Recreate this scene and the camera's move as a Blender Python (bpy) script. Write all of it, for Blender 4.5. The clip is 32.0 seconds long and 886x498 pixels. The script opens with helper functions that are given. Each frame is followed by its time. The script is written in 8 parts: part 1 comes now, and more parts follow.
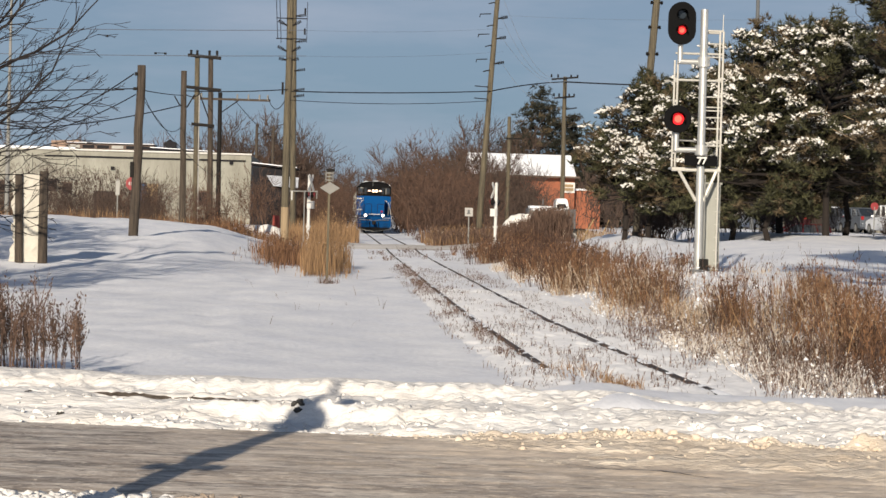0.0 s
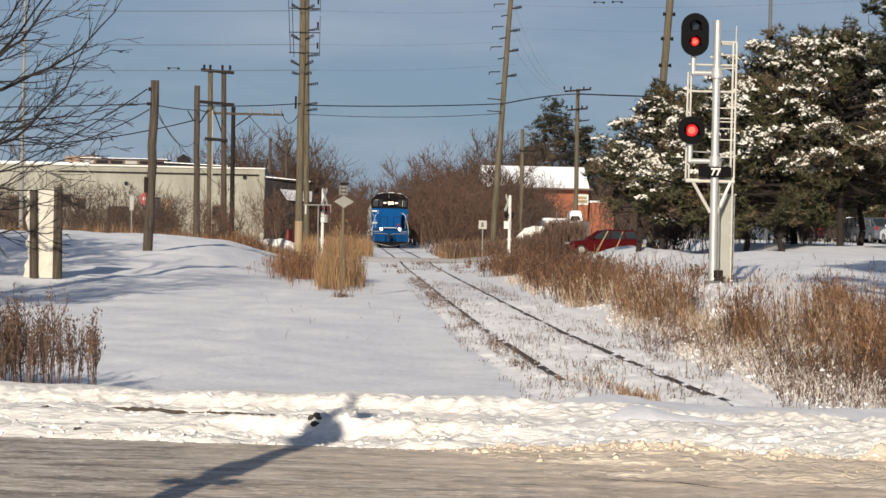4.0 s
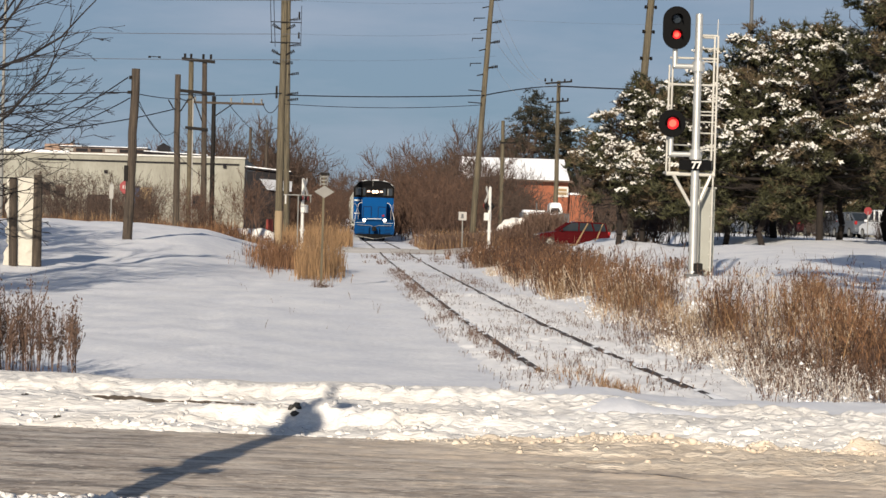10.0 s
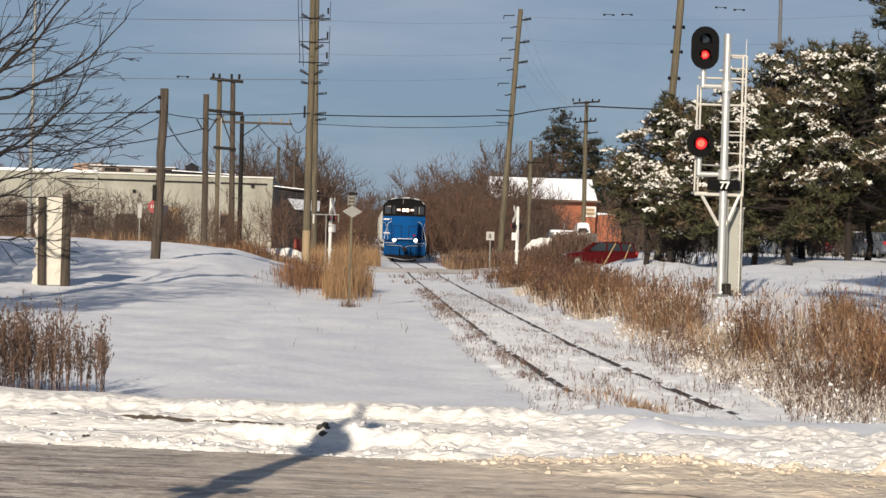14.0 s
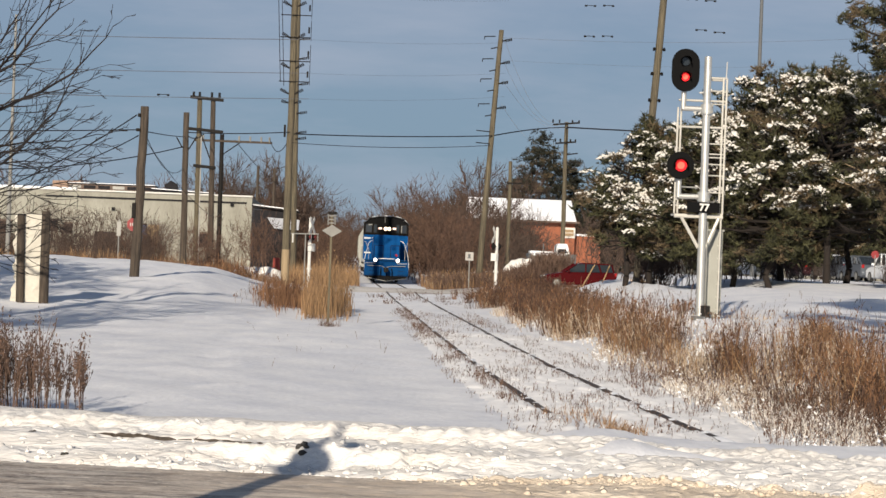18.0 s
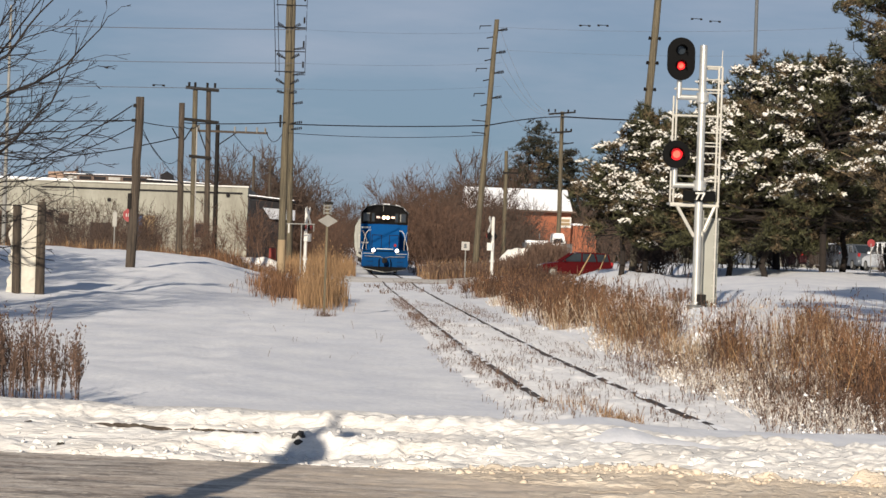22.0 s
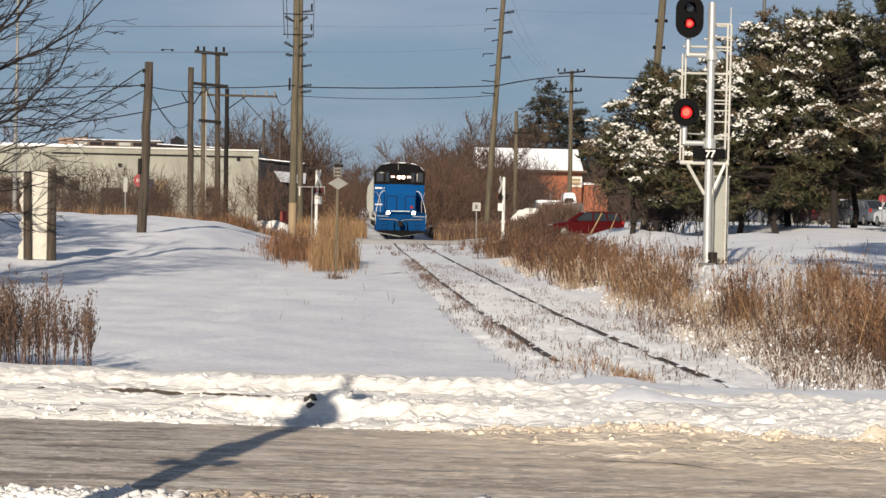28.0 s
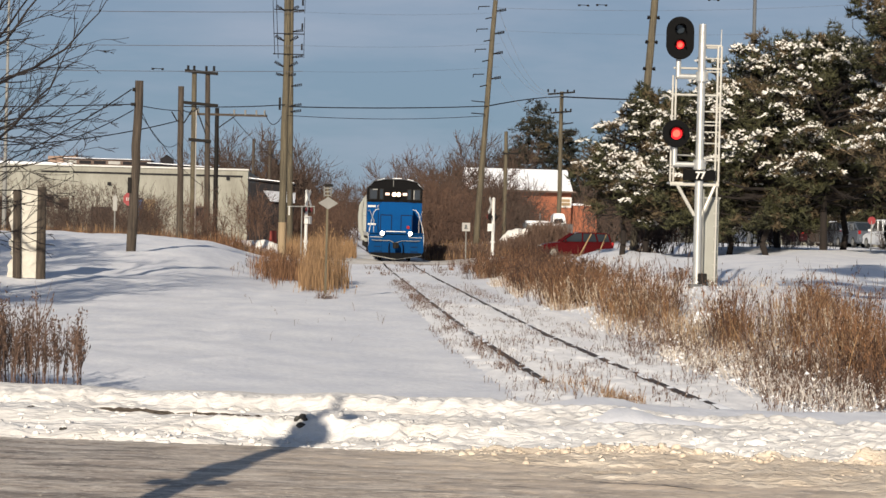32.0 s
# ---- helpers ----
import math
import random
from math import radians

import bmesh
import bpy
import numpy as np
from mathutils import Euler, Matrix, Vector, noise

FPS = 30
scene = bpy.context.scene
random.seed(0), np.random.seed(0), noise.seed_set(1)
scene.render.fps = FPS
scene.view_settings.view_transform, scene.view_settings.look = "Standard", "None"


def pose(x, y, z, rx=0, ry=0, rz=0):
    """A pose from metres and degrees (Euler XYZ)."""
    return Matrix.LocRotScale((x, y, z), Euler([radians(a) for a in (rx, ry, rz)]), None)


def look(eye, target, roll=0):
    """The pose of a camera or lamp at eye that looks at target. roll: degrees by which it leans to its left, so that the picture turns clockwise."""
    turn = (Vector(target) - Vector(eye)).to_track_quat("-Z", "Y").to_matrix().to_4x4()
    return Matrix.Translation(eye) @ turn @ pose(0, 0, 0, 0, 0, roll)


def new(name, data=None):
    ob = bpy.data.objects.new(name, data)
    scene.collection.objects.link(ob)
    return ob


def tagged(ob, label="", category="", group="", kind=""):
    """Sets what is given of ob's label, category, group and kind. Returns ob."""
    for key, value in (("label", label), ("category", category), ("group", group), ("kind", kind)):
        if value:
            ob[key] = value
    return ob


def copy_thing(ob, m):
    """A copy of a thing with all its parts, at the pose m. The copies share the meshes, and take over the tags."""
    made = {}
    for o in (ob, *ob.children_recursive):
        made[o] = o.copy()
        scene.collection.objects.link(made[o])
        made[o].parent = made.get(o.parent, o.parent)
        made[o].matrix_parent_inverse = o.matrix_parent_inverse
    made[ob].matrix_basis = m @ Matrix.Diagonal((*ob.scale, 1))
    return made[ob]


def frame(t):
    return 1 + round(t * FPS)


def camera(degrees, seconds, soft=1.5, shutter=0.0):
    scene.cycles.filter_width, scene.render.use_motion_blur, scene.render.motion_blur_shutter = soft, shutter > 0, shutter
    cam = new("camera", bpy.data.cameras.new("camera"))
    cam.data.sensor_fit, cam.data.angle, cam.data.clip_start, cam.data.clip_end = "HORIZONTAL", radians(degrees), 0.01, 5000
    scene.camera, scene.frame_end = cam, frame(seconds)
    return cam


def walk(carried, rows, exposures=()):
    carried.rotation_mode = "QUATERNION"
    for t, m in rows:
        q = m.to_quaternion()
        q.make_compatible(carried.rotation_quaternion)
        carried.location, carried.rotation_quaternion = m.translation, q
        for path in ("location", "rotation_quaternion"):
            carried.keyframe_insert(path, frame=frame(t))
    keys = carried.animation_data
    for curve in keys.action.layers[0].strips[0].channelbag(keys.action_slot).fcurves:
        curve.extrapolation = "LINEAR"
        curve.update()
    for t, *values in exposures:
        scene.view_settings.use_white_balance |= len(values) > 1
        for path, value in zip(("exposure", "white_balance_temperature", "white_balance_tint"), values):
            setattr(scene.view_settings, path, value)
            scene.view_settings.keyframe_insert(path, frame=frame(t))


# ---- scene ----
# ---- camera and its path ----
cam = camera(22.18, 32.0, soft=1.5)


def aim(x, y, z, yaw, pitch, roll):
    """A camera pose: yaw to the right of the track's direction, pitch up, roll, in degrees."""
    a, b = radians(yaw), radians(pitch)
    way = Vector((math.sin(a) * math.cos(b), math.cos(a) * math.cos(b), math.sin(b)))
    return look(Vector((x, y, z)), Vector((x, y, z)) + way * 50, roll)


PATH = [
    (0, 0.021, 0.011, 1.846, 2.786, -0.899, 1.567), (0.5, 0.013, 0.009, 1.843, 2.519, -0.560, 1.544),
    (1, 0.010, 0.024, 1.840, 2.303, -0.520, 1.493), (1.5, 0.014, 0.001, 1.839, 2.466, -0.880, 1.249),
    (2, 0.008, 0.014, 1.842, 2.548, -1.016, 1.167), (2.5, 0.013, -0.001, 1.845, 2.519, -0.878, 1.137),
    (3, 0.004, 0.001, 1.847, 2.402, -0.639, 1.216), (3.5, 0.002, -0.001, 1.846, 2.410, -0.580, 1.188),
    (5.5, 0.004, -0.003, 1.851, 2.700, -0.618, 1.288), (6, 0.002, 0.001, 1.850, 2.858, -0.649, 1.330),
    (6.5, 0.004, -0.001, 1.846, 2.852, -0.594, 1.298), (7, -0.001, -0.019, 1.846, 2.917, -0.555, 1.298),
    (7.5, 0.006, -0.004, 1.850, 2.856, -0.608, 1.195), (8, 0.004, -0.008, 1.847, 2.848, -0.615, 1.186),
    (8.5, 0.007, 0.012, 1.843, 2.907, -0.556, 1.320), (9, 0.000, -0.000, 1.850, 2.891, -0.512, 1.500),
    (9.5, -0.009, 0.008, 1.848, 2.907, -0.632, 1.649), (10, -0.016, -0.006, 1.844, 2.959, -0.792, 1.651),
    (10.5, -0.017, -0.006, 1.844, 2.962, -0.748, 1.647), (11, -0.016, -0.019, 1.844, 2.794, -0.466, 1.691),
    (11.5, -0.014, -0.002, 1.843, 2.457, -0.251, 1.620), (12, -0.026, -0.014, 1.846, 2.317, -0.196, 1.652),
    (12.5, -0.031, -0.025, 1.847, 2.325, -0.134, 1.745), (13, -0.037, -0.013, 1.849, 2.351, -0.110, 1.788),
    (13.5, -0.034, -0.022, 1.847, 2.292, -0.157, 1.744), (14, -0.026, -0.004, 1.846, 2.248, -0.312, 1.721),
    (14.5, -0.032, 0.004, 1.848, 2.369, -0.501, 1.776), (16.5, -0.027, -0.007, 1.841, 2.800, -0.243, 1.918),
    (17, -0.037, -0.023, 1.843, 2.861, -0.148, 2.088), (17.5, -0.042, -0.024, 1.847, 2.814, 0.056, 2.159),
    (18, -0.044, -0.009, 1.846, 2.766, 0.215, 2.145), (18.5, -0.052, -0.025, 1.845, 2.677, 0.269, 2.228),
    (19, -0.067, -0.033, 1.845, 2.678, 0.344, 2.242), (19.5, -0.058, -0.035, 1.847, 2.766, 0.222, 2.014),
    (20, -0.036, 0.005, 1.840, 2.936, -0.065, 1.996), (20.5, -0.037, 0.010, 1.849, 2.941, -0.182, 2.024),
    (21, -0.035, 0.002, 1.844, 2.944, -0.072, 2.021), (21.5, -0.038, 0.004, 1.839, 2.938, 0.001, 2.008),
    (22, -0.037, 0.005, 1.836, 2.872, -0.036, 1.975), (22.5, -0.039, 0.005, 1.838, 2.814, -0.148, 1.908),
    (23, -0.032, 0.004, 1.837, 2.803, -0.136, 1.882), (23.5, -0.035, 0.002, 1.840, 2.770, -0.050, 1.811),
    (24, -0.035, 0.005, 1.847, 2.745, -0.055, 1.827), (24.5, -0.037, -0.000, 1.843, 2.790, -0.263, 1.897),
    (26.5, -0.038, -0.018, 1.844, 2.516, -0.409, 1.610), (27, -0.029, 0.019, 1.843, 2.505, -0.726, 1.400),
    (27.5, -0.031, 0.008, 1.835, 2.547, -0.951, 1.349), (28, -0.017, 0.000, 1.840, 2.605, -1.031, 1.221),
    (28.5, -0.016, 0.000, 1.840, 2.672, -1.118, 1.221), (29, -0.014, -0.013, 1.841, 2.713, -1.074, 1.224),
    (29.5, -0.017, -0.003, 1.839, 2.787, -0.943, 1.403), (30, -0.029, 0.003, 1.840, 2.917, -0.808, 1.553),
    (30.5, -0.032, -0.013, 1.842, 2.948, -0.743, 1.596), (31, -0.039, -0.012, 1.841, 2.923, -0.675, 1.569),
    (31.5, -0.037, -0.012, 1.838, 2.853, -0.591, 1.527), (32, -0.037, 0.001, 1.843, 2.870, -0.516, 1.469)]
walk(cam, [(t, aim(*rest)) for t, *rest in PATH])

# ---- sky and sun ----
SUN_AZ, SUN_EL = 13.0, 20.0   # the light travels towards this bearing (from +Y to +X)
scene.view_settings.exposure = 0.0
world = bpy.data.worlds.new("winter_sky")
scene.world = world
world.use_nodes = True
wn, wl = world.node_tree.nodes, world.node_tree.links
sky = wn.new("ShaderNodeTexSky")
sky.sky_type = "NISHITA"
sky.sun_disc = False
sky.sun_elevation = radians(SUN_EL)
sky.sun_rotation = radians(180 + SUN_AZ)
sky.altitude = 200
sky.air_density, sky.dust_density, sky.ozone_density = 1.0, 0.15, 4.0
co = wn.new("ShaderNodeTexCoord")
mp = wn.new("ShaderNodeMapping")
mp.inputs["Scale"].default_value = (2.2, 2.2, 11.0)
wl.new(co.outputs["Generated"], mp.inputs["Vector"])
cn = wn.new("ShaderNodeTexNoise")
cn.inputs["Scale"].default_value, cn.inputs["Detail"].default_value, cn.inputs["Roughness"].default_value = 3.0, 7.0, 0.6
wl.new(mp.outputs["Vector"], cn.inputs["Vector"])
cr = wn.new("ShaderNodeValToRGB")
cr.color_ramp.elements[0].position, cr.color_ramp.elements[1].position = 0.40, 0.74
cr.color_ramp.elements[0].color, cr.color_ramp.elements[1].color = (0, 0, 0, 1), (0.6, 0.6, 0.6, 1)
wl.new(cn.outputs["Fac"], cr.inputs["Fac"])
veil = wn.new("ShaderNodeMix")      # thin high haze that evens out the blue
veil.data_type = "RGBA"
hz = wn.new("ShaderNodeSeparateXYZ")
wl.new(co.outputs["Generated"], hz.inputs["Vector"])
fade = wn.new("ShaderNodeMapRange")     # the haze thins out towards the zenith
fade.inputs["From Min"].default_value, fade.inputs["From Max"].default_value = 0.16, 0.6
fade.inputs["To Min"].default_value, fade.inputs["To Max"].default_value = 0.82, 0.0
wl.new(hz.outputs["Z"], fade.inputs["Value"])
wl.new(fade.outputs["Result"], veil.inputs["Factor"])
wl.new(sky.outputs["Color"], veil.inputs["A"])
lift = wn.new("ShaderNodeMapRange")     # teal at the horizon, paler and greyer higher up
lift.inputs["From Min"].default_value, lift.inputs["From Max"].default_value = 0.01, 0.12
wl.new(hz.outputs["Z"], lift.inputs["Value"])
tint = wn.new("ShaderNodeMix")
tint.data_type = "RGBA"
wl.new(lift.outputs["Result"], tint.inputs["Factor"])
tint.inputs["A"].default_value, tint.inputs["B"].default_value = (3.55, 5.75, 8.05, 1), (5.05, 6.5, 8.95, 1)
wl.new(tint.outputs["Result"], veil.inputs["B"])
cm = wn.new("ShaderNodeMix")
cm.data_type = "RGBA"
wl.new(cr.outputs["Color"], cm.inputs["Factor"])
wl.new(veil.outputs["Result"], cm.inputs["A"])
cm.inputs["B"].default_value = (7.6, 8.6, 10.6, 1)
wl.new(cm.outputs["Result"], wn["Background"].inputs["Color"])
wn["Background"].inputs["Strength"].default_value = 0.052
sun = new("sun", bpy.data.lights.new("sun", "SUN"))
sun.data.energy, sun.data.angle, sun.data.color = 6.0, radians(0.55), (1.0, 0.885, 0.725)
sun_way = Vector((math.sin(radians(SUN_AZ)) * math.cos(radians(SUN_EL)), math.cos(radians(SUN_AZ)) * math.cos(radians(SUN_EL)), -math.sin(radians(SUN_EL))))
sun.matrix_world = look(Vector((0, 0, 60)) - sun_way * 20, Vector((0, 0, 60)))


# ---- materials ----
def mat(name, col, col2=None, rough=0.7, metal=0.0, scale=3.0, fine=40.0, bump=0.2, amount=0.6, island=0.0, objvar=0.0, stretch=(1, 1, 1), emit=0.0, dist=0.02, spec=0.4):
    """A surface of two tones: broad stains, fine grain and relief; island and objvar vary it from piece to piece."""
    m = bpy.data.materials.new(name)
    m.use_nodes = True
    n, l = m.node_tree.nodes, m.node_tree.links
    b = n["Principled BSDF"]
    b.inputs["Roughness"].default_value, b.inputs["Metallic"].default_value = rough, metal
    b.inputs["Specular IOR Level"].default_value = spec
    col2 = col2 or tuple(c * 0.72 for c in col)
    tc = n.new("ShaderNodeTexCoord")
    mp = n.new("ShaderNodeMapping")
    mp.inputs["Scale"].default_value = stretch
    l.new(tc.outputs["Object"], mp.inputs["Vector"])
    n1, n2 = n.new("ShaderNodeTexNoise"), n.new("ShaderNodeTexNoise")
    n1.inputs["Scale"].default_value, n1.inputs["Detail"].default_value = scale, 5
    n2.inputs["Scale"].default_value, n2.inputs["Detail"].default_value = fine, 3
    l.new(mp.outputs["Vector"], n1.inputs["Vector"])
    l.new(mp.outputs["Vector"], n2.inputs["Vector"])
    add = n.new("ShaderNodeMath")
    add.operation = "MULTIPLY_ADD"
    l.new(n2.outputs["Fac"], add.inputs[0])
    add.inputs[1].default_value = 0.5
    l.new(n1.outputs["Fac"], add.inputs[2])
    rng = n.new("ShaderNodeMapRange")
    rng.inputs["From Min"].default_value, rng.inputs["From Max"].default_value = 0.5, 1.0
    rng.inputs["To Max"].default_value = amount
    l.new(add.outputs[0], rng.inputs["Value"])
    fac = rng.outputs["Result"]
    if island or objvar:
        src = n.new("ShaderNodeNewGeometry").outputs["Random Per Island"] if island else n.new("ShaderNodeObjectInfo").outputs["Random"]
        k = n.new("ShaderNodeMath")
        k.operation = "MULTIPLY_ADD"
        l.new(src, k.inputs[0])
        k.inputs[1].default_value = island or objvar
        l.new(fac, k.inputs[2])
        fac = k.outputs[0]
    mix = n.new("ShaderNodeMix")
    mix.data_type = "RGBA"
    l.new(fac, mix.inputs["Factor"])
    mix.inputs["A"].default_value, mix.inputs["B"].default_value = (*col, 1), (*col2, 1)
    l.new(mix.outputs["Result"], b.inputs["Base Color"])
    if bump:
        bp = n.new("ShaderNodeBump")
        bp.inputs["Strength"].default_value, bp.inputs["Distance"].default_value = bump, dist
        l.new(add.outputs[0], bp.inputs["Height"])
        l.new(bp.outputs["Normal"], b.inputs["Normal"])
    if emit:
        b.inputs["Emission Color"].default_value, b.inputs["Emission Strength"].default_value = (*col, 1), emit
    return m


def glass(name, col=(0.02, 0.025, 0.03)):
    m = bpy.data.materials.new(name)
    m.use_nodes = True
    b = m.node_tree.nodes["Principled BSDF"]
    b.inputs["Base Color"].default_value, b.inputs["Roughness"].default_value = (*col, 1), 0.06
    b.inputs["Specular IOR Level"].default_value = 0.8
    return m


# pale and lilac tones paint crust flecks catching light and duller snow between
SNOW = mat("field_snow", (0.84, 0.84, 0.855), (0.66, 0.675, 0.73), rough=0.75, scale=0.9, fine=7, bump=0.45, dist=0.07, amount=1.0, stretch=(1, 0.5, 1))
TRACK_SNOW = mat("track_snow", (0.88, 0.87, 0.868), (0.78, 0.77, 0.78), rough=0.75, scale=3, fine=20, bump=0.3)
SNOW_SOFT = mat("snow_cover", (0.88, 0.89, 0.92), (0.80, 0.81, 0.85), rough=0.7, scale=4, fine=30, bump=0.3)
PINE_SNOW = mat("old_snow_on_boughs", (0.80, 0.77, 0.725), (0.66, 0.63, 0.59), rough=0.8, scale=4, fine=30, bump=0.3)
PLOUGHED = mat("ploughed_snow", (0.785, 0.772, 0.757), (0.625, 0.583, 0.532), rough=0.8, scale=1.5, fine=14, bump=0.85, dist=0.05, amount=0.75, stretch=(0.5, 1.4, 1))
DIRTY = mat("dirty_slush", (0.27, 0.205, 0.15), (0.52, 0.44, 0.36), rough=0.85, scale=3, fine=24, bump=0.9, dist=0.04, amount=1.0)
SAND_SNOW = mat("sandy_slush", (0.50, 0.408, 0.312), (0.73, 0.64, 0.53), rough=0.8, scale=2.6, fine=22, bump=0.9, dist=0.05, amount=1.1, stretch=(0.6, 1.3, 1))
ROAD_FAR = mat("trodden_road_snow", (0.27, 0.22, 0.18), (0.70, 0.67, 0.63), rough=0.75, scale=0.8, fine=6, bump=0.4, amount=1.2, stretch=(0.2, 1, 1))
# dark brown for the kerb strip and the strip along the rut
STRIP_DARK = mat("dark_brown_strip", (0.085, 0.068, 0.055), (0.19, 0.15, 0.12), rough=0.6, scale=9, fine=40, bump=0.6)
CLOD_DARK = mat("dark_clod_tone", (0.035, 0.033, 0.03), (0.07, 0.06, 0.05), rough=0.6, scale=5)
RAIL = mat("rusty_rail", (0.045, 0.032, 0.025), (0.09, 0.06, 0.04), rough=0.6, metal=0.4, scale=8)
POLE = mat("weathered_pole", (0.15, 0.125, 0.08), (0.04, 0.034, 0.026), rough=0.9, scale=2.2, fine=12, stretch=(7, 7, 0.35), bump=0.7, amount=1.0)
POLE_PALE = mat("bare_pole_foot", (0.31, 0.23, 0.14), (0.20, 0.15, 0.095), rough=0.8, stretch=(6, 6, 0.5))
POLE_DARK = mat("old_dark_pole", (0.095, 0.073, 0.055), (0.022, 0.018, 0.015), rough=0.95, scale=2.4, fine=14, stretch=(8, 8, 0.3), bump=0.7, amount=1.0)
STEEL = mat("galvanised_steel", (0.50, 0.50, 0.48), (0.38, 0.38, 0.36), rough=0.42, metal=0.55, scale=3, bump=0.05)
ALU = mat("white_aluminium", (0.52, 0.50, 0.45), (0.40, 0.38, 0.33), rough=0.45, metal=0.2, scale=4, bump=0.05)
CABINET = mat("grey_cabinet_paint", (0.30, 0.30, 0.265), (0.23, 0.225, 0.195), rough=0.5, scale=2, bump=0.05)
BLACK = mat("matt_black", (0.003, 0.003, 0.0035), (0.005, 0.005, 0.005), rough=0.6, bump=0.05, spec=0.06)
DARK = mat("dark_iron", (0.012, 0.011, 0.0105), (0.022, 0.019, 0.017), rough=0.7, metal=0.1, spec=0.12)
WIRE = mat("black_wire", (0.015, 0.015, 0.017), rough=0.8, bump=0, spec=0.1)
LAMP_WARM = mat("lit_warm_headlight", (1.0, 0.70, 0.45), (1.0, 0.78, 0.55), rough=0.2, emit=4.0, bump=0)
RED_RIM = mat("dim_red_lens", (0.9, 0.015, 0.02), (0.7, 0.01, 0.015), rough=0.2, emit=0.55, bump=0)
RED_LENS = mat("lit_red_lens", (1.0, 0.075, 0.05), (1.0, 0.13, 0.08), rough=0.2, emit=1.5, bump=0)
LAMP_ON = mat("lit_headlight", (1.0, 0.86, 0.70), (1.0, 0.9, 0.8), rough=0.2, emit=6.0, bump=0)
WHITE = mat("white_paint", (0.60, 0.59, 0.56), (0.46, 0.44, 0.40), rough=0.5, scale=3, bump=0.05)
BLUE = mat("locomotive_blue", (0.001, 0.06, 0.205), (0.002, 0.042, 0.145), rough=0.55, scale=1.2, fine=12, bump=0.06, spec=0.04)
BLUE_DARK = mat("dark_blue_panel", (0.001, 0.040, 0.135), (0.001, 0.028, 0.09), rough=0.55, scale=2, bump=0.05, spec=0.04)
GREY_CAR = mat("grey_hopper_paint", (0.33, 0.335, 0.31), (0.19, 0.19, 0.165), rough=0.6, scale=1.0, fine=10, bump=0.1)
GLASS = glass("dark_glass")
NAVY = mat("dark_navy_gap", (0.002, 0.014, 0.05), (0.002, 0.01, 0.035), rough=0.6, bump=0, spec=0.1)
GREY_STEEL = mat("grey_steel", (0.11, 0.115, 0.12), (0.08, 0.085, 0.09), rough=0.6, bump=0.05, spec=0.2)
BRICK = mat("orange_brick", (0.29, 0.098, 0.050), (0.20, 0.070, 0.038), rough=0.85, scale=1.5, fine=14)
BEIGE = mat("beige_render", (0.305, 0.30, 0.255), (0.185, 0.175, 0.145), rough=0.85, scale=0.45, fine=4, bump=0.15, amount=0.9, stretch=(1.6, 1, 0.5))
DARK_WALL = mat("dark_cladding", (0.014, 0.014, 0.017), (0.03, 0.027, 0.027), rough=0.8, spec=0.1)
ROOF_BROWN = mat("brown_roof_plant", (0.13, 0.09, 0.07), (0.08, 0.06, 0.05), rough=0.8)
GRASS_RED = mat("russet_dry_grass", (0.33, 0.172, 0.086), (0.040, 0.019, 0.011), rough=0.85, island=0.55, amount=0.75, scale=1.7, bump=0)
GRASS_TAN = mat("tan_dry_grass", (0.37, 0.225, 0.11), (0.13, 0.078, 0.042), rough=0.85, island=0.6, amount=0.6, scale=1.7, bump=0)
GRASS_GREY = mat("grey_dry_stalk", (0.17, 0.105, 0.075), (0.06, 0.038, 0.028), rough=0.9, island=0.7, amount=0.3, bump=0)
HOAR = mat("hoar_grass", (0.74, 0.70, 0.65), (0.40, 0.35, 0.31), rough=0.9, island=0.8, amount=0.3, bump=0)
FROSTED = mat("frosted_grass", (0.58, 0.49, 0.38), (0.30, 0.225, 0.16), rough=0.9, island=0.8, amount=0.3, bump=0)
GRASS_DARK = mat("dark_dead_stalk", (0.105, 0.056, 0.034), (0.018, 0.010, 0.008), rough=0.9, island=0.7, amount=0.3, bump=0)
TWIG = mat("bare_twig", (0.092, 0.059, 0.043), (0.038, 0.027, 0.022), rough=0.9, island=0.6, amount=0.4, bump=0)
TWIG_WARM = mat("russet_twig", (0.122, 0.067, 0.043), (0.042, 0.027, 0.021), rough=0.9, island=0.6, amount=0.4, bump=0)
BARK = mat("dark_bark", (0.085, 0.062, 0.05), (0.045, 0.035, 0.03), rough=0.95, scale=4, fine=25, stretch=(3, 3, 0.7), bump=0.6)
PINE_BARK = mat("pine_bark", (0.022, 0.016, 0.013), (0.010, 0.008, 0.007), rough=0.95, scale=4, fine=25, stretch=(3, 3, 0.7), bump=0.6)
NEAR_BARK = mat("dark_smooth_bark", (0.024, 0.019, 0.018), (0.010, 0.008, 0.008), rough=0.9, scale=4, fine=25, stretch=(3, 3, 0.7), bump=0.4)
# paler copy of the wire tone, with sunlight on high wires in its colour
WIRE_PALE = mat("sunlit_wire", (0.10, 0.10, 0.11), rough=0.7, bump=0, spec=0.2)
NEEDLE = mat("pine_needles", (0.088, 0.086, 0.036), (0.007, 0.009, 0.005), rough=0.7, island=0.8, amount=0.25, bump=0)
SPRUCE = mat("spruce_needles", (0.034, 0.033, 0.020), (0.010, 0.012, 0.008), rough=0.75, island=0.8, amount=0.25, bump=0)
NEEDLE_BROWN = mat("browned_needles", (0.15, 0.108, 0.058), (0.040, 0.030, 0.018), rough=0.75, island=0.7, amount=0.3, bump=0)
